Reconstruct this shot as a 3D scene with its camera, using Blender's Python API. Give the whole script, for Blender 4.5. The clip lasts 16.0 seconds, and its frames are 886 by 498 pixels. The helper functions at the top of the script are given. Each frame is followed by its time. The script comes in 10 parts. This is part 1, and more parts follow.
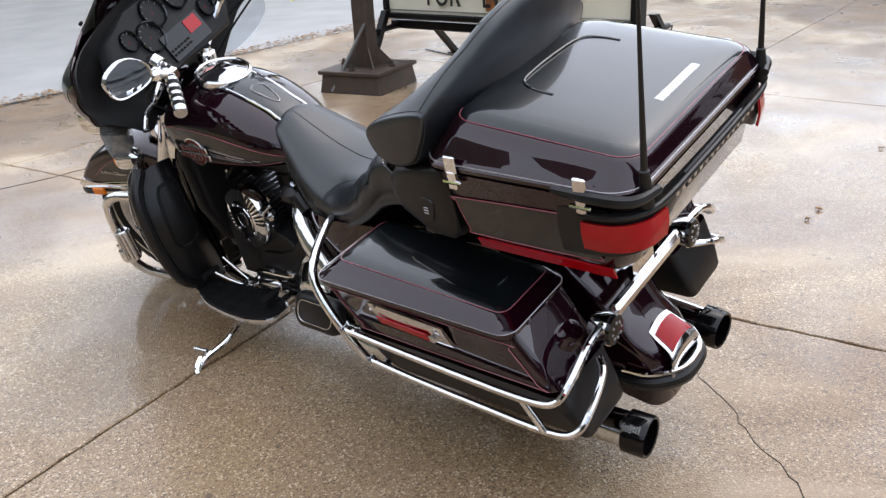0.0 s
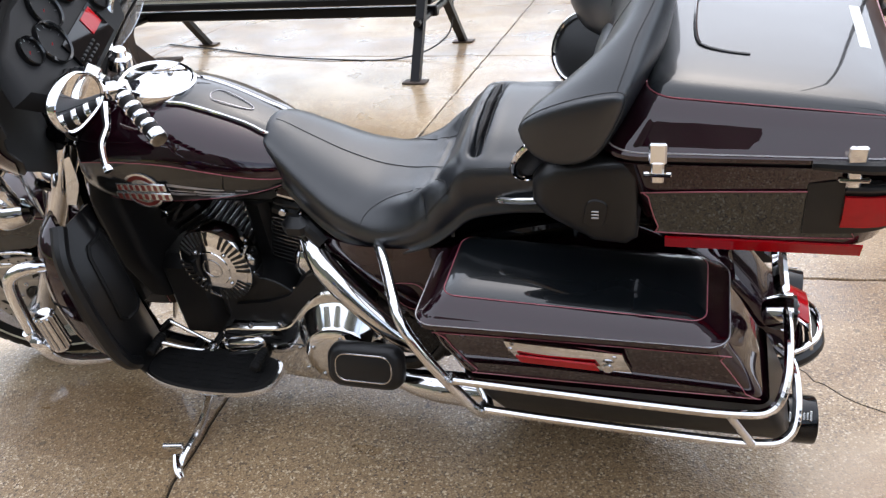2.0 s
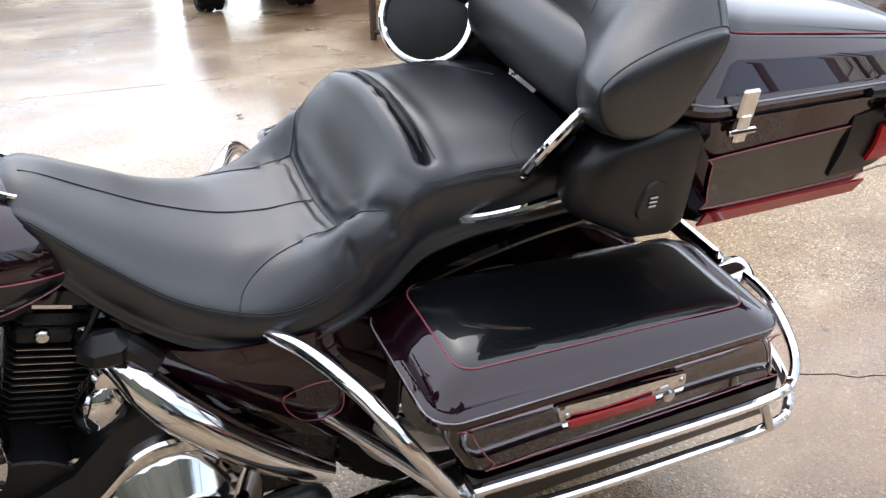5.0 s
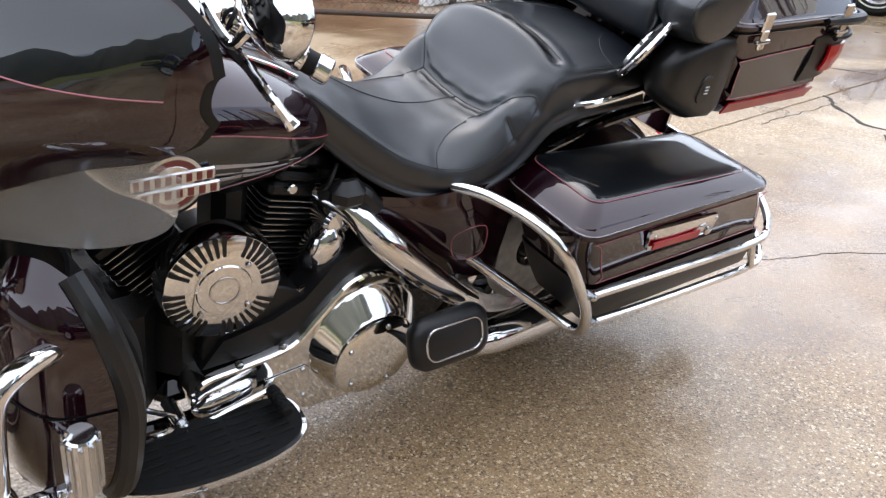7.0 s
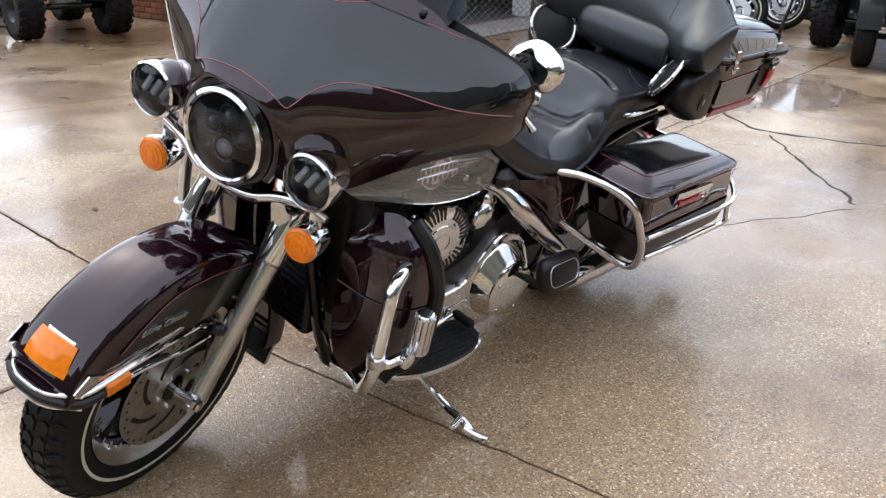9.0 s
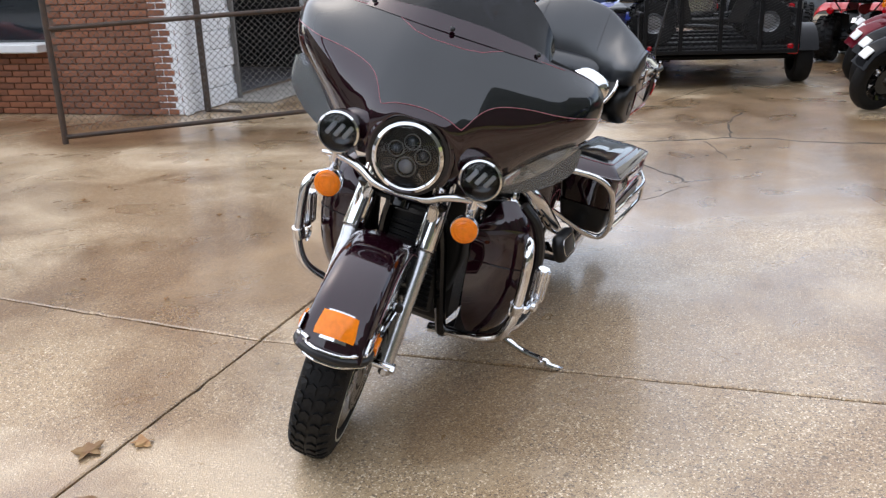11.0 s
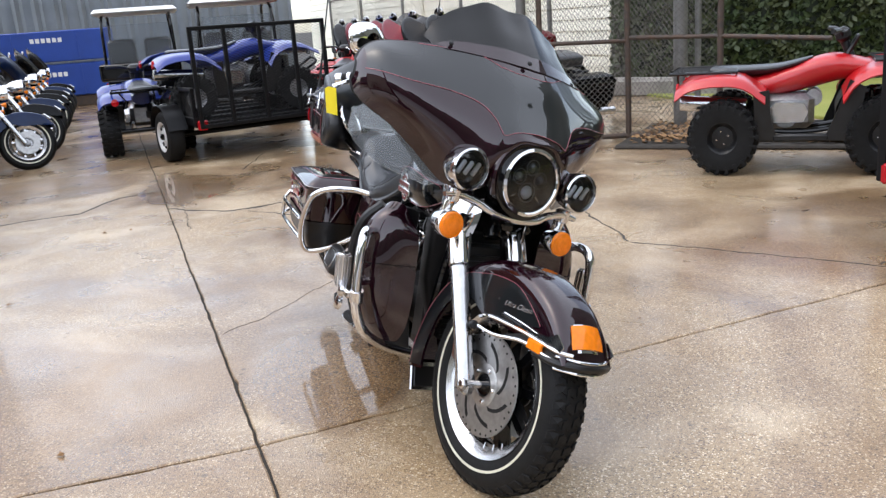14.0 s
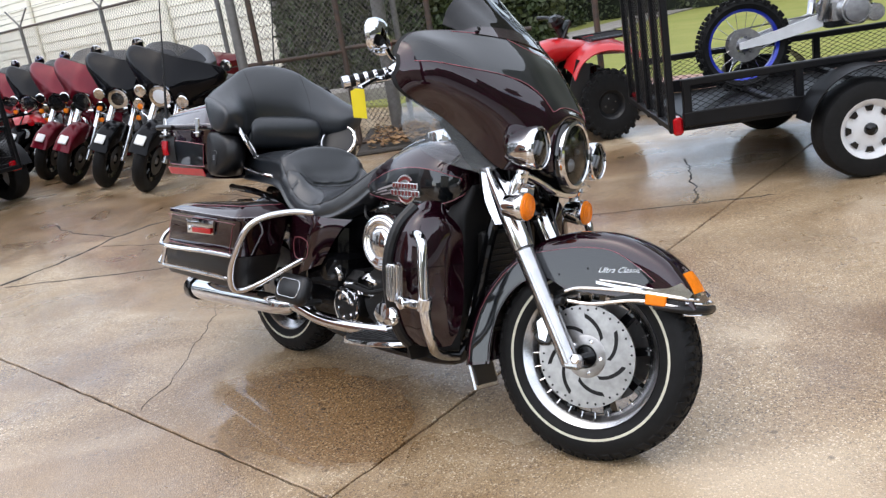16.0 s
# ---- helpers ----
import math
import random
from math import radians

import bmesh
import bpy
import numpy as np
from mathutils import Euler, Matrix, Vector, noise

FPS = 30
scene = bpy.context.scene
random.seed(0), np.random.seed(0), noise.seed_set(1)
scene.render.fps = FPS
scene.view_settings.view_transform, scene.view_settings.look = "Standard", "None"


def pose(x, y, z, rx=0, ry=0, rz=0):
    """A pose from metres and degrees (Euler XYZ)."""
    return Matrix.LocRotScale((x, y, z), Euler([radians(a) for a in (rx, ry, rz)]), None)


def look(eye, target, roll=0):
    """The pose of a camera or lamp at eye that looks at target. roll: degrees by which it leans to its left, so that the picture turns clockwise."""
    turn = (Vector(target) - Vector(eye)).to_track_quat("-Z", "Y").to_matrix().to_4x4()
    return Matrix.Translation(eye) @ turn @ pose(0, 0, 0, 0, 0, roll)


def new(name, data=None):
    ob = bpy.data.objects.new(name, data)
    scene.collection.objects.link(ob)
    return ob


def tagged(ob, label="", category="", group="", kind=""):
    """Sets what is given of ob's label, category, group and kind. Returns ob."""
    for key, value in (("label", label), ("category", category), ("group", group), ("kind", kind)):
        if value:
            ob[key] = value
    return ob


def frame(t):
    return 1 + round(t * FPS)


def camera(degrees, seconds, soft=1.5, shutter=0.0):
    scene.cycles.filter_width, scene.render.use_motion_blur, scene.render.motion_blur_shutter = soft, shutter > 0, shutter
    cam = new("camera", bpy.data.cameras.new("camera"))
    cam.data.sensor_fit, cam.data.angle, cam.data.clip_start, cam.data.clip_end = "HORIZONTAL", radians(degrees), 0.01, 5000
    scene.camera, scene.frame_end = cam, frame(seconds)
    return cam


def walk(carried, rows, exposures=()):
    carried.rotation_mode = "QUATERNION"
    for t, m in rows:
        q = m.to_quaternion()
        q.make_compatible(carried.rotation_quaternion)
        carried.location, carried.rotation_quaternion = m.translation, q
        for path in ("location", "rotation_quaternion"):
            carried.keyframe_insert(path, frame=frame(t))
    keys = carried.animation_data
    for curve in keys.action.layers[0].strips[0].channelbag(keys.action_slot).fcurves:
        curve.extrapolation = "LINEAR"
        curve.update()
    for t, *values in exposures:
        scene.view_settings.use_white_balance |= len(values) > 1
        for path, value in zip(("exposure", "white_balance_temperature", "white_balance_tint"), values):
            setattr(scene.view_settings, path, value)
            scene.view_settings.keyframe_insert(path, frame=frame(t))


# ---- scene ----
cam = camera(54.9, 16, soft=1.35)
PATH = [
    (0, (-1.324, 1.835, 1.435), (-0.108, 0.449, 0.66), -3.5),
    (0.5, (-1.086, 1.941, 1.411), (0.015, 0.471, 0.619), -4.2),
    (1, (-0.824, 2.044, 1.415), (0.144, 0.502, 0.586), -5.7),
    (1.5, (-0.555, 1.992, 1.41), (0.277, 0.379, 0.569), -5.5),
    (2, (-0.301, 1.938, 1.399), (0.292, 0.228, 0.547), -4.6),
    (2.5, (-0.046, 1.853, 1.403), (0.183, 0.054, 0.56), -4.7),
    (3, (0.141, 1.7, 1.399), (0.073, -0.148, 0.637), -4.5),
    (3.2, (0.203, 1.622, 1.4), (0.022, -0.23, 0.666), -3.9),
    (5.3, (0.713, 1.379, 1.172), (-0.107, -0.247, 0.347), -0.3),
    (5.5, (0.783, 1.392, 1.165), (-0.091, -0.206, 0.339), -0.0),
    (6, (0.982, 1.42, 1.16), (-0.004, -0.109, 0.329), 0.8),
    (6.5, (1.154, 1.51, 1.161), (0.124, 0.009, 0.333), 2.7),
    (7, (1.373, 1.561, 1.169), (0.274, 0.107, 0.347), 2.6),
    (7.5, (1.6, 1.585, 1.188), (0.417, 0.203, 0.357), 2.0),
    (8, (1.83, 1.667, 1.208), (0.607, 0.329, 0.362), 3.4),
    (8.5, (2.126, 1.715, 1.266), (0.848, 0.408, 0.454), 2.8),
    (9, (2.419, 1.779, 1.323), (1.082, 0.491, 0.577), 1.8),
    (9.5, (2.734, 1.835, 1.375), (1.368, 0.57, 0.645), 1.3),
    (9.7, (2.887, 1.819, 1.388), (1.488, 0.588, 0.663), 1.0),
    (11.8, (3.77, 0.903, 1.37), (1.927, 0.368, 0.806), -2.7),
    (12, (3.798, 0.76, 1.368), (1.93, 0.304, 0.817), -2.6),
    (12.5, (3.913, 0.41, 1.359), (1.994, 0.207, 0.833), -3.0),
    (13, (3.944, 0.059, 1.356), (2.018, 0.099, 0.82), -3.1),
    (13.5, (3.921, -0.28, 1.36), (2.002, -0.045, 0.848), -3.6),
    (14, (3.886, -0.626, 1.361), (2.012, -0.16, 0.843), -4.2),
    (14.5, (3.764, -0.926, 1.364), (1.959, -0.249, 0.83), -4.6),
    (15, (3.608, -1.212, 1.391), (1.876, -0.362, 0.864), -5.5),
    (15.5, (3.441, -1.524, 1.405), (1.815, -0.497, 0.858), -7.1),
    (16, (3.23, -1.732, 1.398), (1.741, -0.52, 0.837), -9.4),
]
walk(cam, [(t, look(eye, target, roll)) for t, eye, target, roll in PATH], exposures=[(t, e, 6600, 10) for t, e in ((0, 1.44), (1, 1.54), (2, 1.66), (2.5, 1.58), (3, 1.42), (3.6, 1.40), (5.5, 1.84), (6.2, 1.90), (7.5, 1.88), (9.5, 1.46), (12.5, 1.56), (13.5, 1.60), (15, 1.58), (16, 1.46))])

# ---- world and light: bright overcast after rain ----
world = bpy.data.worlds.new("overcast_sky")
scene.world = world
world.use_nodes = True
wn, wl = world.node_tree.nodes, world.node_tree.links
wn.clear()
sky = wn.new("ShaderNodeTexSky")
sky.sky_type = "NISHITA"
sky.sun_disc = False
sky.sun_elevation, sky.sun_rotation = radians(62), radians(192)
sky.air_density, sky.dust_density, sky.ozone_density = 1.0, 1.2, 1.0
grey = wn.new("ShaderNodeHueSaturation")
grey.inputs["Saturation"].default_value = 0.62
bg = wn.new("ShaderNodeBackground")
bg.inputs["Strength"].default_value = 0.132
wout = wn.new("ShaderNodeOutputWorld")
wl.new(sky.outputs[0], grey.inputs["Color"])
wl.new(grey.outputs[0], bg.inputs["Color"])
wl.new(bg.outputs[0], wout.inputs["Surface"])
sun_data = bpy.data.lights.new("sun", "SUN")
sun_data.energy, sun_data.angle, sun_data.color = 0.85, radians(150), (1.0, 0.985, 0.96)
sun_ob = new("sun", sun_data)
sun_ob.matrix_world = look((0, 0, 12), (-0.8, 2.4, 0))

# ---- materials ----
def material(name, colour, rough=0.5, metal=0.0, coat=0.0, var=0.0, scale=8.0, bump=0.0, bump_scale=60.0, spec=0.5,
             colour2=None, trans=0.0, ior=1.5, emit=0.0, rough_var=0.0, rand=0.0, coat_rough=0.03, alpha=1.0, coat_ior=1.5):
    """A principled surface with colour drift at a coarse scale, grain in its gloss and a fine relief."""
    m = bpy.data.materials.new(name)
    m.use_nodes = True
    n, l = m.node_tree.nodes, m.node_tree.links
    b = n["Principled BSDF"]
    b.inputs["Base Color"].default_value = (*colour, 1)
    b.inputs["Roughness"].default_value = rough
    b.inputs["Metallic"].default_value = metal
    b.inputs["Coat Weight"].default_value = coat
    b.inputs["Coat Roughness"].default_value = coat_rough
    b.inputs["Coat IOR"].default_value = coat_ior
    b.inputs["Specular IOR Level"].default_value = spec
    b.inputs["Transmission Weight"].default_value = trans
    b.inputs["IOR"].default_value = ior
    b.inputs["Alpha"].default_value = alpha
    if emit:
        b.inputs["Emission Color"].default_value = (*colour, 1)
        b.inputs["Emission Strength"].default_value = emit
    tc = n.new("ShaderNodeTexCoord")
    if var or colour2 or rand:
        no = n.new("ShaderNodeTexNoise")
        no.inputs["Scale"].default_value = scale
        no.inputs["Detail"].default_value = 6
        l.new(tc.outputs["Object"], no.inputs["Vector"])
        ramp = n.new("ShaderNodeMapRange")
        ramp.inputs[1].default_value, ramp.inputs[2].default_value = 0.3, 0.7
        l.new(no.outputs["Fac"], ramp.inputs[0])
        mix = n.new("ShaderNodeMix")
        mix.data_type = "RGBA"
        c2 = colour2 or tuple(c * (1 - var) for c in colour)
        mix.inputs[6].default_value, mix.inputs[7].default_value = (*colour, 1), (*c2, 1)
        l.new(ramp.outputs[0], mix.inputs[0])
        last = mix.outputs[2]
        if rand:
            info = n.new("ShaderNodeObjectInfo")
            hsv = n.new("ShaderNodeHueSaturation")
            mr = n.new("ShaderNodeMapRange")
            mr.inputs[3].default_value, mr.inputs[4].default_value = 1 - rand, 1 + rand
            l.new(info.outputs["Random"], mr.inputs[0])
            l.new(mr.outputs[0], hsv.inputs["Value"])
            l.new(last, hsv.inputs["Color"])
            last = hsv.outputs[0]
        l.new(last, b.inputs["Base Color"])
    if rough_var:
        nr = n.new("ShaderNodeTexNoise")
        nr.inputs["Scale"].default_value, nr.inputs["Detail"].default_value = scale * 2.3, 5
        l.new(tc.outputs["Object"], nr.inputs["Vector"])
        mr2 = n.new("ShaderNodeMapRange")
        mr2.inputs[3].default_value, mr2.inputs[4].default_value = max(rough - rough_var, 0.02), rough + rough_var
        l.new(nr.outputs["Fac"], mr2.inputs[0])
        l.new(mr2.outputs[0], b.inputs["Roughness"])
    if bump:
        nb = n.new("ShaderNodeTexNoise")
        nb.inputs["Scale"].default_value, nb.inputs["Detail"].default_value = bump_scale, 4
        l.new(tc.outputs["Object"], nb.inputs["Vector"])
        bp = n.new("ShaderNodeBump")
        bp.inputs["Strength"].default_value, bp.inputs["Distance"].default_value = bump, 0.004
        l.new(nb.outputs["Fac"], bp.inputs["Height"])
        l.new(bp.outputs[0], b.inputs["Normal"])
    return m


def clear(name, tint, rough=0.0, ior=1.45, sky_sheen=0.0):
    """Thin clear sheet: part see-through, part mirror by Fresnel gloss."""
    m = bpy.data.materials.new(name)
    m.use_nodes = True
    n, l = m.node_tree.nodes, m.node_tree.links
    n.remove(n["Principled BSDF"])
    tr, gl, mx, fr = (n.new("ShaderNodeBsdf" + k) for k in ("Transparent", "Glossy")), None, None, None
    tr, gl = tuple(tr)
    mx, fr = n.new("ShaderNodeMixShader"), n.new("ShaderNodeFresnel")
    tr.inputs["Color"].default_value = (*tint, 1)
    gl.inputs["Roughness"].default_value = rough + 0.02
    fr.inputs["IOR"].default_value = ior
    l.new(fr.outputs[0], mx.inputs[0])
    l.new(tr.outputs[0], mx.inputs[1])
    l.new(gl.outputs[0], mx.inputs[2])
    last = mx.outputs[0]
    if sky_sheen:  # pale diffuse share painted in for the sky's reflection
        di, mh = n.new("ShaderNodeBsdfDiffuse"), n.new("ShaderNodeMixShader")
        di.inputs["Color"].default_value = (0.75, 0.78, 0.80, 1)
        mh.inputs[0].default_value = sky_sheen
        l.new(last, mh.inputs[1])
        l.new(di.outputs[0], mh.inputs[2])
        last = mh.outputs[0]
    l.new(last, n["Material Output"].inputs["Surface"])
    return m


CHERRY = material("black_cherry_paint", (0.017, 0.0026, 0.0072), 0.24, 0.5, 1.0, var=0.25, scale=3, rough_var=0.05, spec=0.0, coat_rough=0.012, coat_ior=1.62)
CHARCOAL = material("charcoal_pearl_paint", (0.0060, 0.0076, 0.0092), 0.30, 0.2, 1.0, var=0.2, scale=3, rough_var=0.05, spec=0.15, coat_rough=0.015, coat_ior=1.6)
PIN_RED = material("pinstripe_red", (0.34, 0.085, 0.11), 0.4, coat=0.6)
PIN_GREY = material("pinstripe_silver", (0.42, 0.40, 0.42), 0.35, 0.4, coat=0.5)
CHROME = material("chrome", (0.78, 0.78, 0.79), 0.06, 1.0, var=0.12, scale=14, rough_var=0.035)
MIRROR = material("mirror_glass", (0.86, 0.87, 0.88), 0.01, 1.0)
POLISHED = material("polished_cast_cover", (0.86, 0.85, 0.83), 0.075, 1.0, var=0.1, scale=12, rough_var=0.03)
STEEL = material("polished_alloy", (0.60, 0.60, 0.61), 0.22, 1.0, var=0.2, scale=20, rough_var=0.08, bump=0.05)
ALLOY = material("dull_cast_alloy", (0.42, 0.42, 0.43), 0.42, 1.0, var=0.3, scale=30, bump=0.15, bump_scale=180)
ROTOR = material("worn_brake_steel", (0.46, 0.45, 0.44), 0.34, 1.0, var=0.3, scale=40, rough_var=0.1)
DULL_DISC = material("dull_brake_disc", (0.09, 0.09, 0.09), 0.45, 0.9, var=0.3, scale=40)
DASH = material("matt_dash_plastic", (0.0074, 0.0074, 0.0080), 0.58, var=0.3, scale=20, bump=0.1, bump_scale=300, spec=0.3)
LEATHER = material("black_vinyl", (0.0096, 0.0126, 0.0170), 0.35, var=0.3, scale=5, bump=0.12, bump_scale=420, spec=0.85, rough_var=0.06)
THREAD = material("grey_thread", (0.030, 0.030, 0.032), 0.7)
PLASTIC = material("black_plastic", (0.0080, 0.0080, 0.0088), 0.38, var=0.3, scale=12, bump=0.08, bump_scale=300, spec=0.42)
GLOSS_BLACK = material("gloss_black", (0.0035, 0.0035, 0.004), 0.12, coat=0.8, var=0.2, spec=0.0)
ENGINE_BLACK = material("wrinkle_black", (0.0065, 0.0065, 0.0070), 0.45, 0.1, var=0.4, scale=25, bump=0.3, bump_scale=260)
RUBBER = material("tyre_rubber", (0.0085, 0.0085, 0.0088), 0.62, var=0.4, scale=18, bump=0.2, bump_scale=150, rough_var=0.12, spec=0.22)
WHITEWALL = material("whitewall", (0.62, 0.60, 0.48), 0.55, var=0.15, scale=30)
RED_LENS = material("red_lens", (0.42, 0.003, 0.008), 0.12, coat=0.5, spec=0.1, var=0.15, scale=40)
AMBER_LENS = material("amber_lens", (0.95, 0.24, 0.010), 0.16, coat=0.5, spec=0.2, var=0.2, scale=60)
LAMP_DARK = material("lamp_reflector", (0.11, 0.115, 0.12), 0.16, 0.9, var=0.5, scale=60)
LED_GREY = material("led_module", (0.16, 0.17, 0.185), 0.10, 0.6, coat=1.0, var=0.3, scale=80)
LAMP_WHITE = material("led_lens", (0.75, 0.78, 0.82), 0.15, 0.2, coat=1.0)
LAMP_GLASS = clear("lamp_glass", (0.66, 0.68, 0.70), ior=1.5)
SMOKE = clear("smoked_screen", (0.10, 0.10, 0.11))
# the deflector's pale sky reflection is partly mixed in as colour
CLEAR_AIR = clear("clear_deflector", (0.90, 0.92, 0.94), ior=1.6, sky_sheen=0.07)
DECAL_RED = material("badge_red", (0.16, 0.020, 0.018), 0.4, 0.3, coat=0.6)
SILVER = material("silver_badge", (0.60, 0.60, 0.60), 0.25, 0.9, coat=0.3)
WHITE = material("white_sticker", (0.75, 0.75, 0.74), 0.5, var=0.08)
TAG_YELLOW = material("yellow_tag", (0.85, 0.68, 0.02), 0.5, var=0.1)

# ---- mesh helpers ----
def cat_rom(p, n, closed=False):
    """A smooth line of n points a span through the rows of p."""
    p = np.asarray(p, float)
    if closed:
        q = np.concatenate([p[-1:], p, p[:2]])
    else:
        q = np.concatenate([2 * p[:1] - p[1:2], p, 2 * p[-1:] - p[-2:-1]])
    t = np.linspace(0, 1, n, endpoint=False)[:, None]
    t = t.reshape((n,) + (1,) * (p.ndim - 1))
    out = []
    for i in range(len(q) - 3):
        a, b, c, d = q[i : i + 4]
        out.append(0.5 * (2 * b + (c - a) * t + (2 * a - 5 * b + 4 * c - d) * t**2 + (3 * b - a - 3 * c + d) * t**3))
    out = np.concatenate(out)
    return out if closed else np.concatenate([out, p[-1:]])


def join(*gs):
    vs, fs, k = [], [], 0
    for v, f in gs:
        v = np.asarray(v, float)
        vs.append(v)
        fs += [tuple(i + k for i in q) for q in f]
        k += len(v)
    return np.concatenate(vs), fs


def loft(rings, closed=True, caps=(True, True)):
    """Skin over rows of points; closed: each row is a ring."""
    r = np.asarray(rings, float)
    m, n = r.shape[:2]
    f = []
    for i in range(m - 1):
        for j in range(n if closed else n - 1):
            k = (j + 1) % n
            f.append((i * n + j, i * n + k, (i + 1) * n + k, (i + 1) * n + j))
    if closed and caps[0]:
        f.append(tuple(range(n - 1, -1, -1)))
    if closed and caps[1]:
        f.append(tuple((m - 1) * n + j for j in range(n)))
    return r.reshape(-1, 3), f


def normals_of(r):
    du, dv = np.gradient(r, axis=0), np.gradient(r, axis=1)
    nn = np.cross(du, dv)
    return nn / (np.linalg.norm(nn, axis=2, keepdims=True) + 1e-12)


def shell(ctrl, nu, nv, thick):
    """A smooth curved sheet of real thickness through a small grid of points."""
    a = cat_rom(ctrl, nu)
    a = cat_rom(a.transpose(1, 0, 2), nv).transpose(1, 0, 2)
    b = a + normals_of(a) * thick
    m, n = a.shape[:2]
    v, f1 = loft(a, closed=False)
    w, f2 = loft(b, closed=False)
    f = f1 + [tuple(i + m * n for i in reversed(q)) for q in f2]
    edge = [j for j in range(n)] + [i * n + n - 1 for i in range(1, m)] + [(m - 1) * n + j for j in range(n - 2, -1, -1)] + [i * n for i in range(m - 2, 0, -1)]
    for i, e in enumerate(edge):
        e2 = edge[(i + 1) % len(edge)]
        f.append((e2, e, e + m * n, e2 + m * n))
    return np.concatenate([v, w]), f


def frames_along(p):
    t = np.gradient(p, axis=0)
    t /= np.linalg.norm(t, axis=1, keepdims=True) + 1e-12
    up = np.array([0, 0, 1.0]) if abs(t[0][2]) < 0.9 else np.array([1.0, 0, 0])
    a = np.cross(t[0], up)
    a /= np.linalg.norm(a)
    out = []
    for k in t:
        a = a - k * (a @ k)
        a /= np.linalg.norm(a) + 1e-12
        out.append((a, np.cross(k, a)))
    return out


def tube(points, r, sides=10, smooth=6, closed=False):
    """A round bar along a smooth line; r: one radius or one a point."""
    p = np.asarray(points, float)
    rr_ = np.full(len(p), r, float) if np.isscalar(r) else np.asarray(r, float)
    if smooth > 1 and len(p) > 2:
        q = cat_rom(np.concatenate([p, rr_[:, None]], 1), smooth, closed)
        p, rr_ = q[:, :3], np.maximum(q[:, 3], 1e-4)
    fr = frames_along(p)
    ang = np.linspace(0, 2 * np.pi, sides, endpoint=False)
    rings = [c + rad * (np.cos(ang)[:, None] * a + np.sin(ang)[:, None] * b) for c, rad, (a, b) in zip(p, rr_, fr)]
    if closed:
        rings.append(rings[0])
        return loft(rings, caps=(False, False))
    return loft(rings)


def basis(axis):
    z = np.asarray(axis, float)
    z = z / np.linalg.norm(z)
    h = np.array([0, 0, 1.0]) if abs(z[2]) < 0.9 else np.array([1.0, 0, 0])
    x = np.cross(h, z)
    x /= np.linalg.norm(x)
    return np.stack([x, np.cross(z, x), z])


def lathe(profile, centre, axis, sides=32, close=False, caps=(True, True)):
    """Turned shape; profile: (radius, height along axis) pairs."""
    bx = basis(axis)
    ang = np.linspace(0, 2 * np.pi, sides, endpoint=False)
    rings = []
    for r, h in profile:
        loc = np.stack([max(r, 1e-4) * np.cos(ang), max(r, 1e-4) * np.sin(ang), np.full(sides, h)], 1)
        rings.append(loc @ bx + np.asarray(centre, float))
    if close:
        rings.append(rings[0])
        return loft(rings, caps=(False, False))
    return loft(rings, caps=caps)


def rod(a, b, r, sides=12, r2=None):
    a, b = np.asarray(a, float), np.asarray(b, float)
    L = np.linalg.norm(b - a)
    r2 = r if r2 is None else r2
    c = min(0.003, r * 0.3, L * 0.2)
    return lathe([(r - c, 0), (r, c), (r2, L - c), (r2 - c, L)], a, b - a, sides)


def rr(cx, cy, hx, hy, rad, z, n=6):
    """A ring at height z: a rectangle with round corners."""
    rad = min(rad, hx * 0.999, hy * 0.999)
    pts = []
    for sx, sy, a0 in ((1, 1, 0), (-1, 1, 90), (-1, -1, 180), (1, -1, 270)):
        for a in np.radians(np.linspace(a0, a0 + 90, n)):
            pts.append((cx + sx * (hx - rad) + rad * np.cos(a), cy + sy * (hy - rad) + rad * np.sin(a), z))
    return np.array(pts)


def box(centre, size, bev=0.006, rot=None):
    """A block with bevelled edges; rot: 3x3 turn about its centre."""
    hx, hy, hz = np.asarray(size, float) / 2
    b = min(bev, hx * 0.9, hy * 0.9, hz * 0.9)
    rings = [rr(0, 0, hx - b, hy - b, b * 0.5 + 1e-4, -hz, 2), rr(0, 0, hx, hy, b, -hz + b, 2), rr(0, 0, hx, hy, b, hz - b, 2), rr(0, 0, hx - b, hy - b, b * 0.5 + 1e-4, hz, 2)]
    v, f = loft(rings)
    if rot is not None:
        v = v @ np.asarray(rot, float).T
    return v + np.asarray(centre, float), f


def turn(axis, deg):
    return np.array(Matrix.Rotation(radians(deg), 3, axis))


def prism(outline, depth_vec):
    """A flat outline with thickness."""
    a = np.asarray(outline, float)
    return loft([a, a + np.asarray(depth_vec, float)])


def moved(g, fn):
    v, f = g
    return fn(np.asarray(v, float)), f


def mesh_of(name, g, mat, angle=35):
    v, f = g
    me = bpy.data.meshes.new(name)
    me.from_pydata(np.asarray(v).tolist(), [], f)
    bm = bmesh.new()
    bm.from_mesh(me)
    bmesh.ops.recalc_face_normals(bm, faces=bm.faces)
    bm.to_mesh(me)
    bm.free()
    me.shade_smooth()
    me.set_sharp_from_angle(angle=radians(angle))
    me.materials.append(mat)
    return me


def part(name, g, mat, parent, label="", angle=35):
    """One mesh object under a thing or under a part."""
    ob = new(name, mesh_of(name, g, mat, angle))
    ob.parent = parent
    if label:
        ob["label"] = label
    return ob


def thing(name, m, label, category, group="", kind=""):
    """The Empty at the base of a thing."""
    ob = new(name)
    ob.empty_display_size = 0.1
    ob.matrix_world = m
    return tagged(ob, label, category, group, kind)


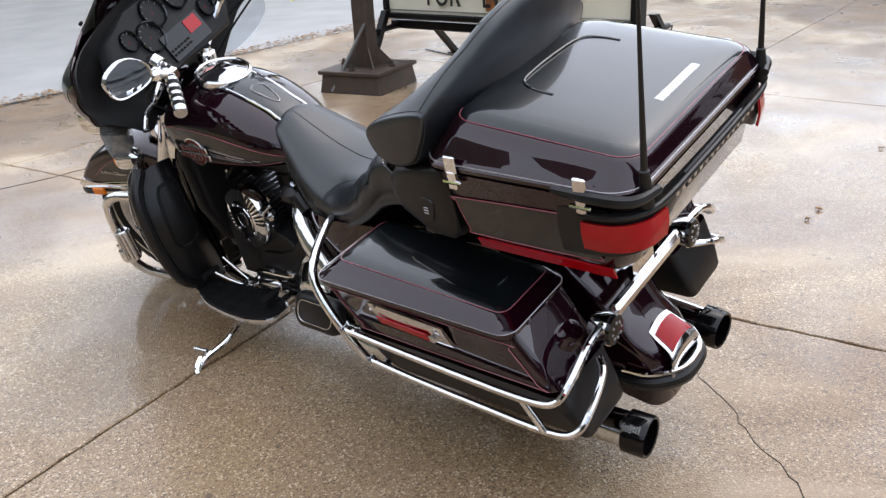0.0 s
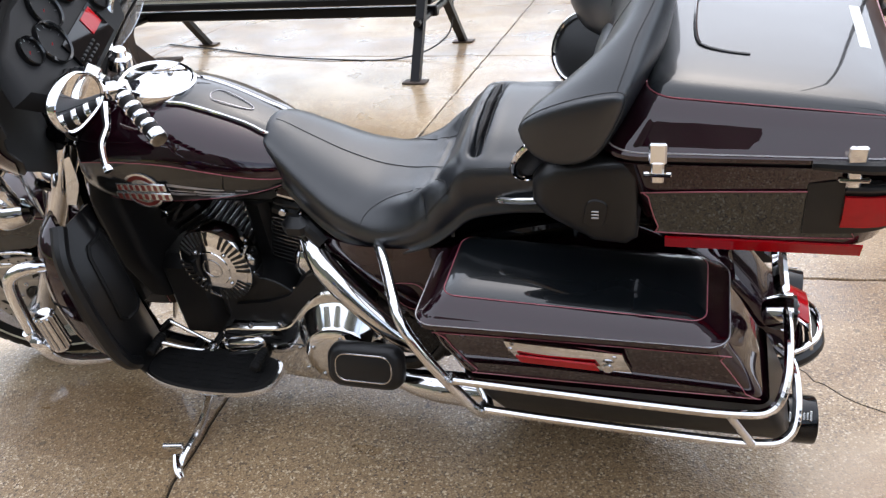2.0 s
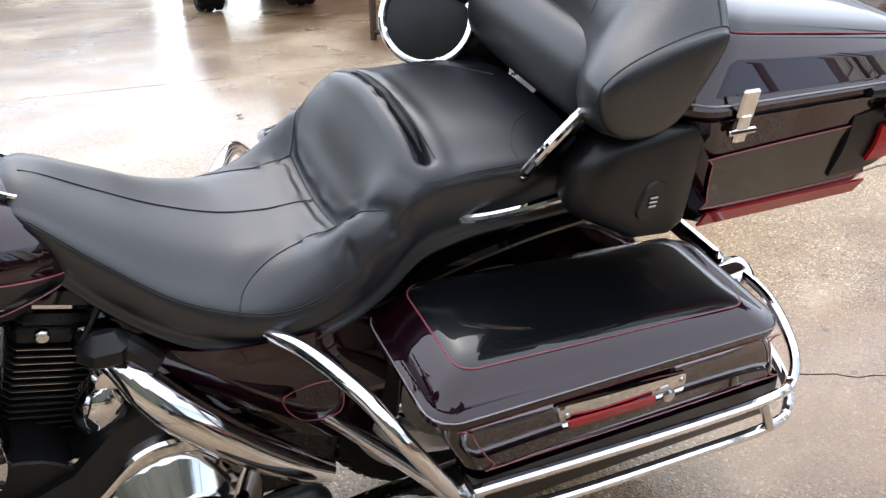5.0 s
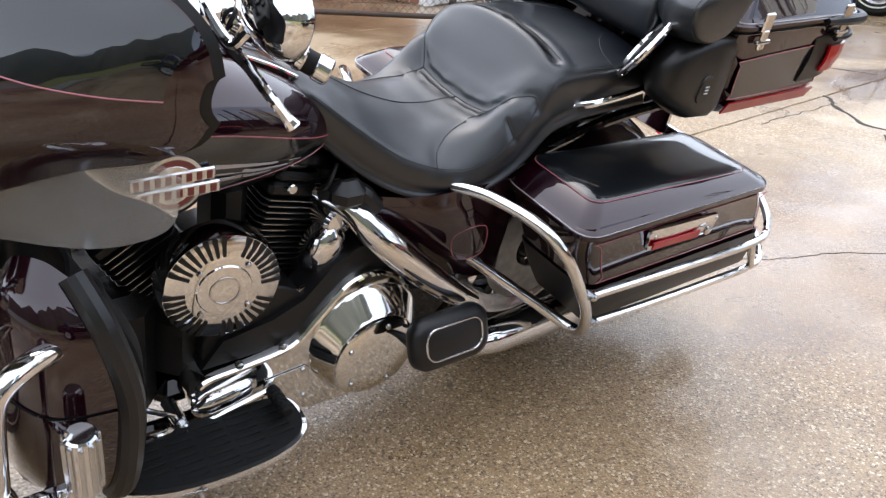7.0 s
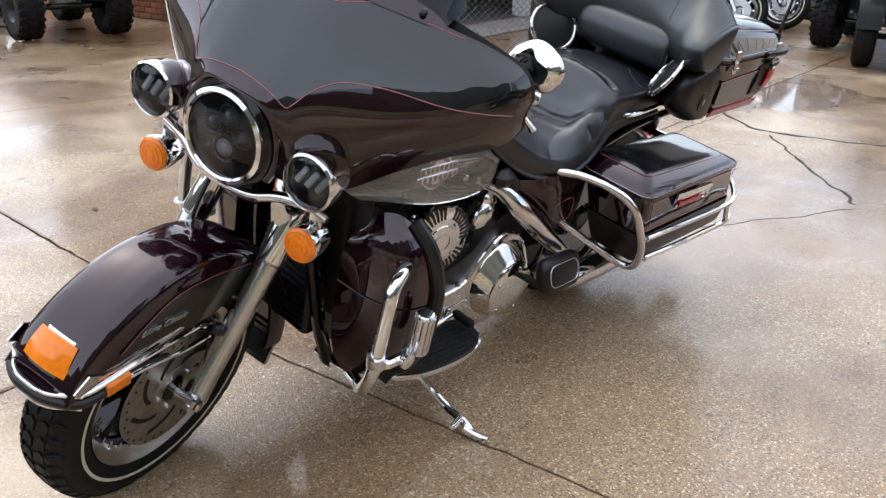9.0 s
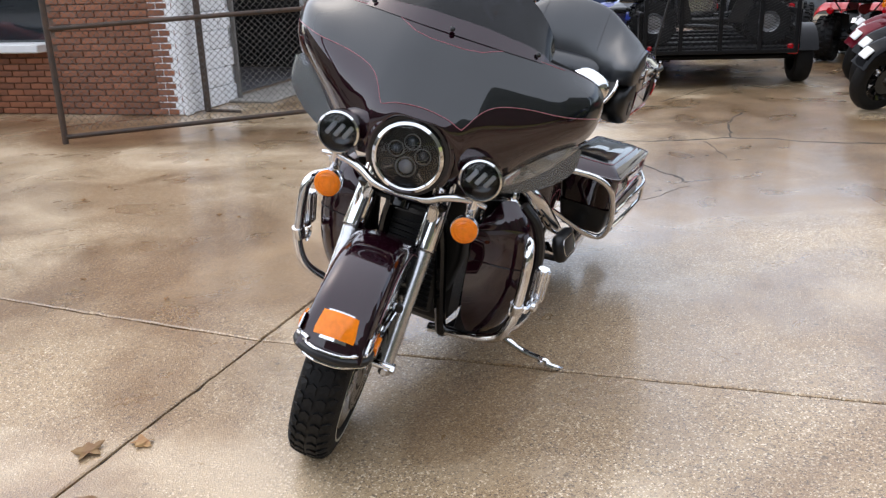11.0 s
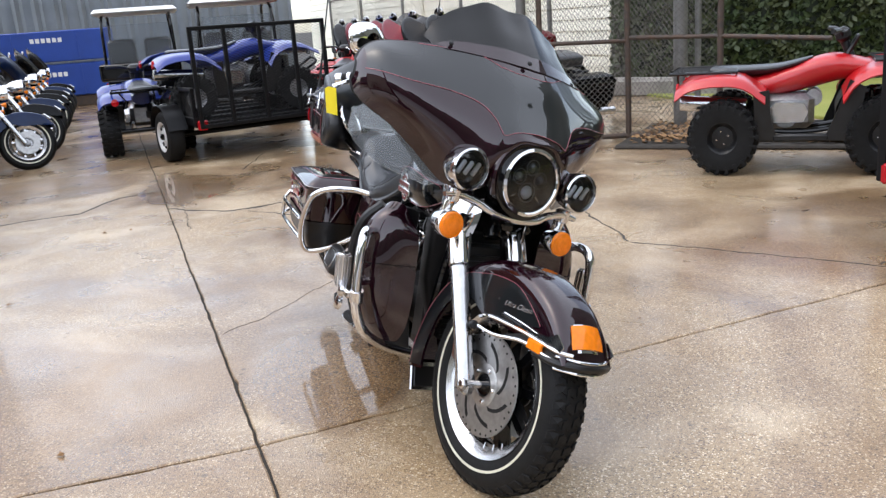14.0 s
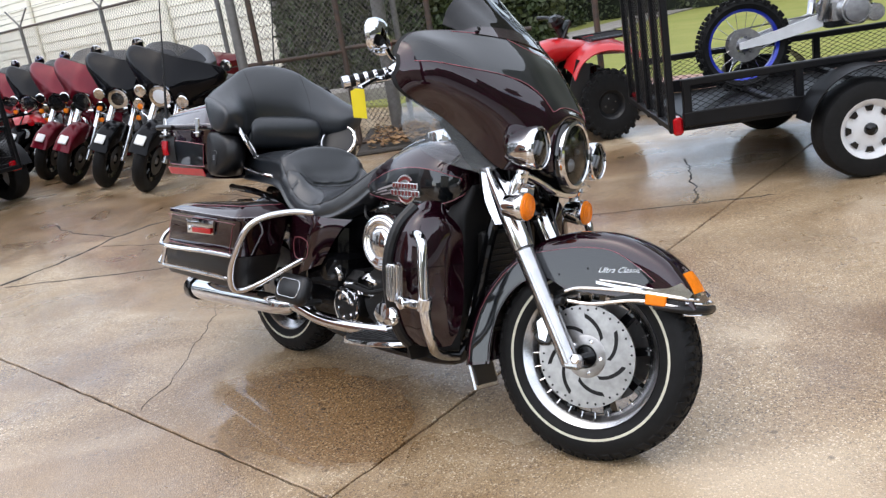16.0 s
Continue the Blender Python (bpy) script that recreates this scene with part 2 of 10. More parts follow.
def solid(name, g, mat, label, category="", group="", kind="", m=None, angle=35):
    """A thing of one mesh."""
    ob = new(name, mesh_of(name, g, mat, angle))
    if m is not None:
        ob.matrix_world = m
    return tagged(ob, label, category, group, kind)


def lettering(name, text, size, mat, m, depth=0.002, parent=None, width=None, shear=0.0):
    """Raised letters in the built-in font, centred at the pose m."""
    cu = bpy.data.curves.new(name, "FONT")
    cu.body, cu.size, cu.extrude, cu.align_x, cu.align_y, cu.shear = text, size, depth, "CENTER", "CENTER", shear
    ob = bpy.data.objects.new(name, cu)
    scene.collection.objects.link(ob)
    bpy.context.view_layer.update()
    me = bpy.data.meshes.new_from_object(ob.evaluated_get(bpy.context.evaluated_depsgraph_get()))
    bpy.data.objects.remove(ob)
    if width:
        xs = np.array([v.co.x for v in me.vertices])
        k = width / (xs.max() - xs.min())
        for v in me.vertices:
            v.co.x *= k
    me.materials.clear()
    me.materials.append(mat)
    ob = new(name, me)
    if parent:
        ob.parent = parent
        ob.matrix_local = m
    else:
        ob.matrix_world = m
    return ob

# ---- ground: worn wet concrete in large slabs ----
def concrete(name, rand=0.06):
    m = bpy.data.materials.new(name)
    m.use_nodes = True
    n, l = m.node_tree.nodes, m.node_tree.links
    b = n["Principled BSDF"]
    geo = n.new("ShaderNodeNewGeometry")
    pos = geo.outputs["Position"]

    def noise_(scale, detail=4, dist=0.0):
        k = n.new("ShaderNodeTexNoise")
        k.inputs["Scale"].default_value, k.inputs["Detail"].default_value, k.inputs["Distortion"].default_value = scale, detail, dist
        l.new(pos, k.inputs["Vector"])
        return k.outputs["Fac"]

    def rng(src, a, b_, c=0.0, d=1.0):
        k = n.new("ShaderNodeMapRange")
        for i, v in enumerate((a, b_, c, d)):
            k.inputs[i + 1].default_value = v
        l.new(src, k.inputs[0])
        return k.outputs[0]

    def mixc(f, a, b_):
        k = n.new("ShaderNodeMix")
        k.data_type = "RGBA"
        for i, v in ((6, a), (7, b_)):
            if isinstance(v, tuple):
                k.inputs[i].default_value = (*v, 1)
            else:
                l.new(v, k.inputs[i])
        l.new(f, k.inputs[0])
        return k.outputs[2]

    vor = n.new("ShaderNodeTexVoronoi")
    vor.inputs["Scale"].default_value = 190
    l.new(pos, vor.inputs["Vector"])
    stone = mixc(rng(vor.outputs["Distance"], 0.15, 0.55), (0.62, 0.460, 0.280), (0.33, 0.228, 0.127))
    sep = n.new("ShaderNodeSeparateColor")
    l.new(vor.outputs["Color"], sep.inputs[0])
    stone = mixc(rng(sep.outputs[0], 0.88, 0.91), stone, (0.82, 0.70, 0.52))
    stone = mixc(rng(sep.outputs[1], 0.84, 0.87), stone, (0.12, 0.082, 0.055))
    fine = noise_(320, 3)
    stone = mixc(rng(fine, 0.45, 0.85), stone, (0.43, 0.316, 0.194))
    pit = noise_(48, 4)
    stone = mixc(rng(pit, 0.56, 0.70, 0, 0.55), stone, (0.20, 0.14, 0.088))
    blot = noise_(1.1, 6, 0.6)
    stone = mixc(rng(blot, 0.42, 0.72, 0, 0.5), stone, (0.27, 0.187, 0.106))
    stone = mixc(rng(noise_(0.75, 6, 1.2), 0.50, 0.68, 0, 0.55), stone, (0.74, 0.605, 0.43))
    dent = n.new("ShaderNodeTexVoronoi")
    dent.inputs["Scale"].default_value = 7.0
    l.new(pos, dent.inputs["Vector"])
    stone = mixc(rng(dent.outputs["Distance"], 0.10, 0.05, 0, 0.7), stone, (0.11, 0.08, 0.055))
    wet = rng(noise_(0.55, 5, 0.8), 0.42, 0.56)
    film = rng(noise_(2.2, 5, 0.4), 0.40, 0.62)
    edge = rng(noise_(3.2, 6, 0.8), 0, 1, -0.22, 0.22)

    def pool(cx, cy, rx, ry, top):
        """Standing water left in a shallow dip, with a ragged edge."""
        a, m_, s_ = (n.new("ShaderNodeVectorMath") for _ in range(3))
        a.operation, m_.operation, s_.operation = "SUBTRACT", "MULTIPLY", "LENGTH"
        a.inputs[1].default_value, m_.inputs[1].default_value = (cx, cy, 0), (1 / rx, 1 / ry, 0)
        l.new(pos, a.inputs[0])
        l.new(a.outputs[0], m_.inputs[0])
        l.new(m_.outputs[0], s_.inputs[0])
        k = n.new("ShaderNodeMath")
        l.new(s_.outputs["Value"], k.inputs[0])
        l.new(edge, k.inputs[1])
        return rng(k.outputs[0], 1.04, 0.84, 0.0, top)

    def most(a, b_):
        k = n.new("ShaderNodeMath")
        k.operation = "MAXIMUM"
        l.new(a, k.inputs[0])
        l.new(b_, k.inputs[1])
        return k.outputs[0]

    puddle = most(most(pool(1.32, 0.36, 0.40, 0.20, 0.7), pool(0.60, -0.32, 0.58, 0.36, 1.0)), most(pool(-4.4, -1.0, 0.9, 0.5, 1.0), pool(-0.3, -2.6, 0.45, 1.3, 0.45)))
    wet = most(wet, most(puddle, most(pool(0.55, 0.52, 1.25, 0.60, 0.45), most(pool(-5.0, 0.6, 1.6, 0.8, 0.9), pool(-5.3, -2.5, 0.9, 1.2, 0.9)))))
    film = most(film, puddle)
    wetc = n.new("ShaderNodeMix")
    wetc.data_type = "RGBA"
    wetc.blend_type = "MULTIPLY"
    wetc.inputs[7].default_value = (0.55, 0.455, 0.352, 1)
    l.new(stone, wetc.inputs[6])
    l.new(wet, wetc.inputs[0])
    col = wetc.outputs[2]
    if rand:
        info, hsv = n.new("ShaderNodeObjectInfo"), n.new("ShaderNodeHueSaturation")
        l.new(rng(info.outputs["Random"], 0, 1, 1 - rand, 1 + rand), hsv.inputs["Value"])
        l.new(col, hsv.inputs["Color"])
        col = hsv.outputs[0]
    l.new(col, b.inputs["Base Color"])
    l.new(rng(film, 0, 1, 0.50, 0.26), b.inputs["Roughness"])
    mul = n.new("ShaderNodeMath")
    mul.operation = "MULTIPLY"
    l.new(wet, mul.inputs[0])
    l.new(rng(film, 0, 1, 0.35, 1.0), mul.inputs[1])
    l.new(rng(mul.outputs[0], 0, 1, 0.50, 1.0), b.inputs["Coat Weight"])
    l.new(rng(mul.outputs[0], 0.1, 0.8, 0.12, 0.03), b.inputs["Coat Roughness"])
    b.inputs["Coat IOR"].default_value = 1.33
    bump = n.new("ShaderNodeBump")
    bump.inputs["Strength"].default_value, bump.inputs["Distance"].default_value = 0.5, 0.003
    hmix = n.new("ShaderNodeMath")
    hmix.operation = "ADD"
    l.new(vor.outputs["Distance"], hmix.inputs[0])
    l.new(noise_(9, 5), hmix.inputs[1])
    l.new(hmix.outputs[0], bump.inputs["Height"])
    l.new(bump.outputs[0], b.inputs["Normal"])
    skin = n.new("ShaderNodeBump")  # the film follows the grit, and lies flat in the puddles
    skin.inputs["Distance"].default_value = 0.003
    l.new(rng(puddle, 0.1, 0.8, 0.07, 0.008), skin.inputs["Strength"])
    l.new(hmix.outputs[0], skin.inputs["Height"])
    l.new(skin.outputs[0], b.inputs["Coat Normal"])
    return m


CONCRETE = concrete("wet_exposed_concrete")
DIRT = material("joint_dirt", (0.036, 0.028, 0.020), 0.8, var=0.5, scale=14, bump=0.5, bump_scale=60)
ASPHALT = material("wet_street", (0.50, 0.49, 0.48), 0.30, var=0.3, scale=1.5, coat=0.5, bump=0.2, bump_scale=90, coat_rough=0.15)

ground = solid("ground", box((0, 0, -0.262), (900, 900, 0.5), 0.01), DIRT, "bare ground sheet under the paving", "ground", kind="structure")
lot = thing("pavement", Matrix(), "wet brown concrete paving in large cracked slabs", "pavement", kind="structure")
rng_j = random.Random(4)


def wobble(x, y):
    return Vector((noise.noise((x * 1.1, y * 1.1, 3.1)) * 0.008 + noise.noise((x * 14, y * 14, 1.0)) * 0.007, noise.noise((x * 1.1, y * 1.1, 9.7)) * 0.008 + noise.noise((x * 14, y * 14, 5.0)) * 0.007))


LINE_X = [lambda y: 6.0 - 0.03 * (y + 3), lambda y: 4.13 - 0.02 * y, lambda y: 1.04 - 0.165 * y if y > -1.2 else 1.2375 - 0.055 * min(0, y + 2.5), lambda y: -8.2 - 0.05 * y, lambda y: -13.5, lambda y: -19.5]
LINE_Y = [lambda x: 9.5, lambda x: 5.2, lambda x: -0.772 + 0.112 * x if x > 0.5 else -0.775 + 0.106 * x, lambda x: -4.07, lambda x: -6.17 + 0.03 * x, lambda x: -8.3, lambda x: -13.0]


def cross(i, j):
    x, y = 0.0, 0.0
    for _ in range(12):
        y = LINE_Y[j](x)
        x = LINE_X[i](y)
    return np.array([x, y])


def slab_poly(i, j, gap):
    a, b, c, d = cross(i, j), cross(i + 1, j), cross(i + 1, j + 1), cross(i, j + 1)
    cen = (a + b + c + d) / 4
    out = []
    for p, q in ((a, b), (b, c), (c, d), (d, a)):
        L = np.linalg.norm(q - p)
        k = max(8, int(L / 0.06))
        inw = np.array([-(q - p)[1], (q - p)[0]]) / L
        if inw @ (cen - p) < 0:
            inw = -inw
        e = (q - p) / L
        for u in range(k):
            t = u / k
            base = p + (q - p) * t
            w = wobble(*base)
            chip = 0.010 * max(0.0, noise.noise((base[0] * 14, base[1] * 14, i * 3.3 + j))) ** 1.5
            out.append(base + np.array(w) + inw * (gap + chip) + (e * gap if u == 0 else 0))
    return np.array(out)


for i in range(len(LINE_X) - 1):
    for j in range(len(LINE_Y) - 1):
        poly = slab_poly(i, j, 0.0045)
        dz = -0.001 * rng_j.random()
        cen = poly.mean(0)
        sh_ = cen + (poly - cen) * (1 - 0.006 / np.linalg.norm(poly - cen, axis=1).mean())
        g = loft([np.c_[poly, np.full(len(poly), -0.05)], np.c_[poly, np.full(len(poly), dz - 0.004)], np.c_[sh_, np.full(len(poly), dz)]])
        part("slab", g, CONCRETE, lot, angle=20)


def crack(points, w, seed):
    r_ = random.Random(seed)
    q = np.array(points, float)
    d = np.concatenate([[0], np.cumsum(np.linalg.norm(np.diff(q, axis=0), axis=1))])
    u = np.linspace(0, d[-1], max(12, int(d[-1] / 0.03)))
    p = np.stack([np.interp(u, d, q[:, 0]), np.interp(u, d, q[:, 1])], 1)
    for k in range(1, len(p) - 1):
        for fr_, am in ((5, 0.030), (17, 0.014), (45, 0.006)):
            p[k] += np.array([noise.noise((p[k][0] * fr_, p[k][1] * fr_, seed)), noise.noise((p[k][0] * fr_, p[k][1] * fr_, seed + 7.0))]) * am
    t = np.gradient(p, axis=0)
    t /= np.linalg.norm(t, axis=1, keepdims=True)
    nn = np.stack([-t[:, 1], t[:, 0]], 1)
    wd = np.array([w * (0.35 + 0.9 * abs(noise.noise((q[0] * 6, q[1] * 6, seed + 2.0)))) for q in p])[:, None]
    wd[0] = wd[-1] = 0.0006
    a, b = p + nn * wd, p - nn * wd
    z = np.full((len(p), 1), 0.0012)
    return loft(np.stack([np.c_[a, z - 0.002], np.c_[a * 0.9 + b * 0.1, z], np.c_[a * 0.1 + b * 0.9, z], np.c_[b, z - 0.002]], 1), closed=False)


CRACKS = [
    ([(-0.61, 1.65), (-0.97, 1.71), (-1.62, 1.76), (-2.18, 1.71), (-2.74, 1.66), (-3.66, 1.69), (-4.16, 1.63)], 0.009),
    ([(-0.61, 1.65), (-0.35, 1.88), (0.02, 2.18), (0.44, 2.52), (0.76, 2.80)], 0.007),
    ([(0.42, 2.52), (0.22, 2.83), (-0.33, 3.56)], 0.006),
    ([(-3.48, -1.15), (-3.29, -0.94), (-3.07, -0.67), (-3.08, -0.50), (-3.20, -0.11), (-3.28, 0.13), (-3.50, 0.47), (-3.56, 0.77), (-3.50, 1.04), (-3.62, 1.66)], 0.018),
    ([(-3.50, -3.4), (-3.59, -2.46), (-3.68, -2.15), (-3.69, -1.86), (-3.99, -1.74), (-4.30, -1.58), (-4.38, -1.30)], 0.021),
    ([(-4.77, 0.39), (-4.23, 0.36), (-3.52, 0.47)], 0.009),
    ([(-3.32, 0.30), (-2.74, 0.55)], 0.005),
    ([(-5.21, -0.45), (-6.28, -0.18)], 0.008),
    ([(-2.98, -0.50), (-2.30, 0.09), (-1.92, 0.45)], 0.010),
    ([(-0.41, -0.37), (-0.84, -0.02), (-1.11, 0.13), (-1.50, 0.30), (-1.88, 0.46)], 0.0024),
    ([(-2.54, -0.92), (-2.9, -0.97), (-3.37, -0.99)], 0.005),
    ([(-0.07, -0.74), (-0.22, -0.55), (-0.41, -0.37)], 0.0020),
    ([(-4.92, -1.28), (-4.99, -1.02), (-4.88, -0.52), (-4.92, -0.06)], 0.012),
    ([(3.75, 0.2), (3.62, -0.18), (3.57, -0.69), (3.44, -1.05)], 0.007),
]
for k, (pts, w) in enumerate(CRACKS):
    part("crack", crack(pts, w * 1.6, k + 1.0), DIRT, lot, "dark open crack")
street = solid("road", box((16.09, 0, -0.04), (20, 400, 0.075), 0.004), ASPHALT, "wet grey street beyond the lot", "road", kind="structure")

# ---- the touring motorcycle: local x ahead, y to its left, z up, leaning on its stand ----
LEAN = Matrix.Translation((0, -0.025, 0)) @ Matrix.Rotation(radians(1.5), 4, "Z") @ Matrix.Rotation(radians(-12.5), 4, "X")
bike = thing("touring_motorcycle", LEAN, "black cherry and charcoal touring motorcycle leaning on its kickstand", "motorcycle")
RAKE = 26.0
HEAD_AXIS = np.array([-math.sin(radians(RAKE)), 0, math.cos(radians(RAKE))])
STEER = np.array(Matrix.Rotation(radians(16), 3, Vector(HEAD_AXIS)))
PIVOT = np.array([1.77, 0, 0])


def steered(g):
    """Turns what hangs on the fork about the steering head."""
    return moved(g, lambda v: (v - PIVOT) @ STEER.T + PIVOT)


def fpart(name, g, mat, parent=None, label="", angle=35):
    return part(name, steered(g), mat, parent or bike, label, angle)


def bpart(name, g, mat, parent=None, label="", angle=35):
    return part(name, g, mat, parent or bike, label, angle)


# -- wheels --
def tyre_geo(c, R, w):
    k = R / 0.318
    prof = [(0.212, -0.046), (0.222, -0.058), (0.245, -w), (0.268, -w * 1.0), (0.290, -w * 0.90), (0.305, -w * 0.66), (0.3105, -w * 0.35), (0.312, 0)]
    prof = [(r * k, h) for r, h in prof]
    prof = prof + [(r, -h) for r, h in reversed(prof[:-1])]
    return lathe(prof, c, (0, 1, 0), 72, close=True)


def tread_geo(c, R, w, n=46):
    """Zigzag tread blocks, proud of the carcass."""
    gs = []
    c = np.asarray(c, float)
    rows = [(-0.92, -0.52, 0.016), (-0.48, -0.06, 0.0), (0.06, 0.48, 0.012), (0.52, 0.92, 0.028)]
    for i in range(n):
        a0 = 2 * np.pi * i / n
        da = 2 * np.pi / n * 0.78
        for y0, y1, sh in rows:
            out = []
            for hgt in (-0.004, 0.0055):
                ring = []
                for yy, aa in ((y0, 0), ((y0 + y1) / 2, 0.35), (y1, 0), (y1, 1), ((y0 + y1) / 2, 1.35), (y0, 1)):
                    t = abs(yy)
                    rad = R - 0.0065 - 0.016 * t**2.6 - (0.010 if t > 0.8 else 0)
                    ang = a0 + sh * 2 + da * aa * 0.72
                    rad += hgt
                    ring.append(c + (rad * np.cos(ang), yy * w, rad * np.sin(ang)))
                out.append(ring)
            gs.append(loft(out))
    return join(*gs)


def ring_flat(c, r0, r1, y, t, sides=56):
    return lathe([(r0, y), (r1, y), (r1, y + t), (r0, y + t)], c, (0, 1, 0), sides, close=True)


def spoke_geo(c, n, r0, r1, w0, w1, thick, twist=0.0):
    gs = []
    c = np.asarray(c, float)
    for i in range(n):
        a = 2 * np.pi * (i + 0.3) / n
        e, s = np.array([np.cos(a), 0, np.sin(a)]), np.array([-np.sin(a), 0, np.cos(a)])
        rings = []
        for r, wd, th in ((r0, w0, thick * 1.3), ((r0 + r1) / 2, (w0 + w1) / 2 * 0.8, thick), (r1, w1, thick * 1.2)):
            p = c + e * r + s * twist * (r - r0)
            rings.append([p + s * wd + (0, th, 0), p + s * wd * 0.5 + (0, th * 1.35, 0), p - s * wd * 0.5 + (0, th * 1.35, 0), p - s * wd + (0, th, 0), p - s * wd + (0, -th, 0), p + s * wd + (0, -th, 0)])
        gs.append(loft(rings))
    return join(*gs)


def rotor_geo(c, y, r_in=0.060, r_out=0.153):
    return ring_flat(c, r_in, r_out, y - 0.0025, 0.005, 64)


def slots_geo(c, y, side):
    """Curved cooling slots and round holes of a brake disc."""
    gs = []
    c = np.asarray(c, float)
    for i in range(7):
        a = 2 * np.pi * i / 7
        outer = [(0.072 + 0.050 * u, a + 0.80 * u) for u in np.linspace(0, 1, 7)]
        line = [c + (r * np.cos(t), y, r * np.sin(t)) for r, t in outer]
        up = [p + np.array([np.cos(t), 0, np.sin(t)]) * 0.0066 for p, (r, t) in zip(line, outer)]
        dn = [p - np.array([np.cos(t), 0, np.sin(t)]) * 0.0066 for p, (r, t) in zip(line, outer)]
        gs.append(prism(up + dn[::-1], (0, side * 0.0006, 0)))
    for i in range(35):
        a = 2 * np.pi * i / 35
        r = (0.138, 0.143, 0.147)[i % 3]
        p = c + (r * np.cos(a), y, r * np.sin(a))
        gs.append(lathe([(0.0036, 0), (0.0036, 0.0006)], p, (0, side, 0), 8))
    return gs


FW = np.array([1.640, 0, 0.302])
front_wheel = fpart("front_wheel", tyre_geo(FW, 0.320, 0.066), RUBBER, label="black tyre with a thin whitewall line")
fpart("tread", tread_geo(FW, 0.320, 0.064), RUBBER, front_wheel)
for s in (1, -1):
    fpart("whitewall", lathe([(0.246, 0.0655 * s), (0.2535, 0.0665 * s), (0.2535, 0.0675 * s), (0.246, 0.0668 * s)], FW, (0, 1, 0), 72, close=True), WHITEWALL, front_wheel, "thin cream whitewall ring")
    fpart("rim", lathe([(0.182, 0.030 * s), (0.196, 0.044 * s), (0.208, 0.052 * s), (0.217, 0.058 * s), (0.220, 0.052 * s), (0.205, 0.020 * s), (0.180, 0.006 * s)], FW, (0, 1, 0), 64, close=True), STEEL, front_wheel, "polished alloy rim")
    fpart("brake_disc", rotor_geo(FW, 0.070 * s), ROTOR, front_wheel, "drilled and slotted steel brake disc")
    for g_ in slots_geo(FW, 0.0728 * s, s):
        fpart("disc_slot", g_, DASH, front_wheel)
    fpart("disc_carrier", lathe([(0.030, 0.060 * s), (0.062, 0.064 * s), (0.064, 0.0735 * s), (0.060, 0.0750 * s), (0.036, 0.0750 * s), (0.033, 0.0700 * s), (0.020, 0.0700 * s)], FW, (0, 1, 0), 40), ROTOR, front_wheel)
    for a in np.linspace(0, 2 * np.pi, 5, endpoint=False):
        fpart("disc_bolt", lathe([(0.0065, 0), (0.0065, 0.004), (0.004, 0.006)], FW + (0.049 * np.cos(a), 0.0750 * s, 0.049 * np.sin(a)), (0, s, 0), 8), CHROME, front_wheel)
fpart("spokes", spoke_geo(FW, 9, 0.05, 0.196, 0.020, 0.012, 0.020), GLOSS_BLACK, front_wheel, "gloss black cast spokes")
for s in (1, -1):
    for a in np.linspace(0, 2 * np.pi, 27, endpoint=False):
        fpart("spoke_tip", rod(FW + (0.172 * np.cos(a), 0.032 * s, 0.172 * np.sin(a)), FW + (0.190 * np.cos(a), 0.038 * s, 0.190 * np.sin(a)), 0.0022, 6), CHROME, front_wheel)
fpart("hub", lathe([(0.03, -0.075), (0.045, -0.05), (0.05, 0), (0.045, 0.05), (0.03, 0.075)], FW, (0, 1, 0), 32), GLOSS_BLACK, front_wheel)
fpart("axle", rod(FW + (0, -0.150, 0), FW + (0, 0.150, 0), 0.012, 14), CHROME, front_wheel)

RW = np.array([0.0, 0, 0.322])
rear_wheel = bpart("rear_wheel", tyre_geo(RW, 0.322, 0.070), RUBBER, label="black tyre with a thin whitewall line")
bpart("tread", tread_geo(RW, 0.322, 0.068, 44), RUBBER, rear_wheel)
for s in (1, -1):
    bpart("whitewall", lathe([(0.249, 0.0695 * s), (0.2565, 0.0705 * s), (0.2565, 0.0715 * s), (0.249, 0.0708 * s)], RW, (0, 1, 0), 64, close=True), WHITEWALL, rear_wheel)
    bpart("rim", lathe([(0.182, 0.030 * s), (0.208, 0.054 * s), (0.219, 0.060 * s), (0.221, 0.052 * s), (0.205, 0.020 * s), (0.180, 0.006 * s)], RW, (0, 1, 0), 56, close=True), STEEL, rear_wheel)
    bpart("brake_disc", rotor_geo(RW, 0.078 * s), ROTOR, rear_wheel)
bpart("spokes", spoke_geo(RW, 9, 0.05, 0.196, 0.020, 0.012, 0.020), GLOSS_BLACK, rear_wheel)
bpart("hub", lathe([(0.03, -0.09), (0.05, -0.05), (0.05, 0.05), (0.03, 0.09)], RW, (0, 1, 0), 28), GLOSS_BLACK, rear_wheel)


# -- front fender --
def fender_geo(c, angs, lows, crown, halfw, front_drop=0.0, thick=0.003):
    """A deep fender: a shell swept round the wheel, with skirts down to the given radii."""
    c = np.asarray(c, float)
    rows = []
    for a, lo, cr in zip(angs, lows, crown):
        e = np.array([np.cos(radians(a)), 0, np.sin(radians(a))])
        row = []
        for y, k in ((-1.0, 0.0), (-1.02, 0.5), (-0.97, 0.84), (-0.72, 0.965), (-0.36, 0.995), (0, 1.0), (0.36, 0.995), (0.72, 0.965), (0.97, 0.84), (1.02, 0.5), (1.0, 0.0)):
            row.append(c + e * (lo + (cr - lo) * k) + (0, y * halfw, 0))
        rows.append(row)
    return shell(np.array(rows), 5, 4, thick)


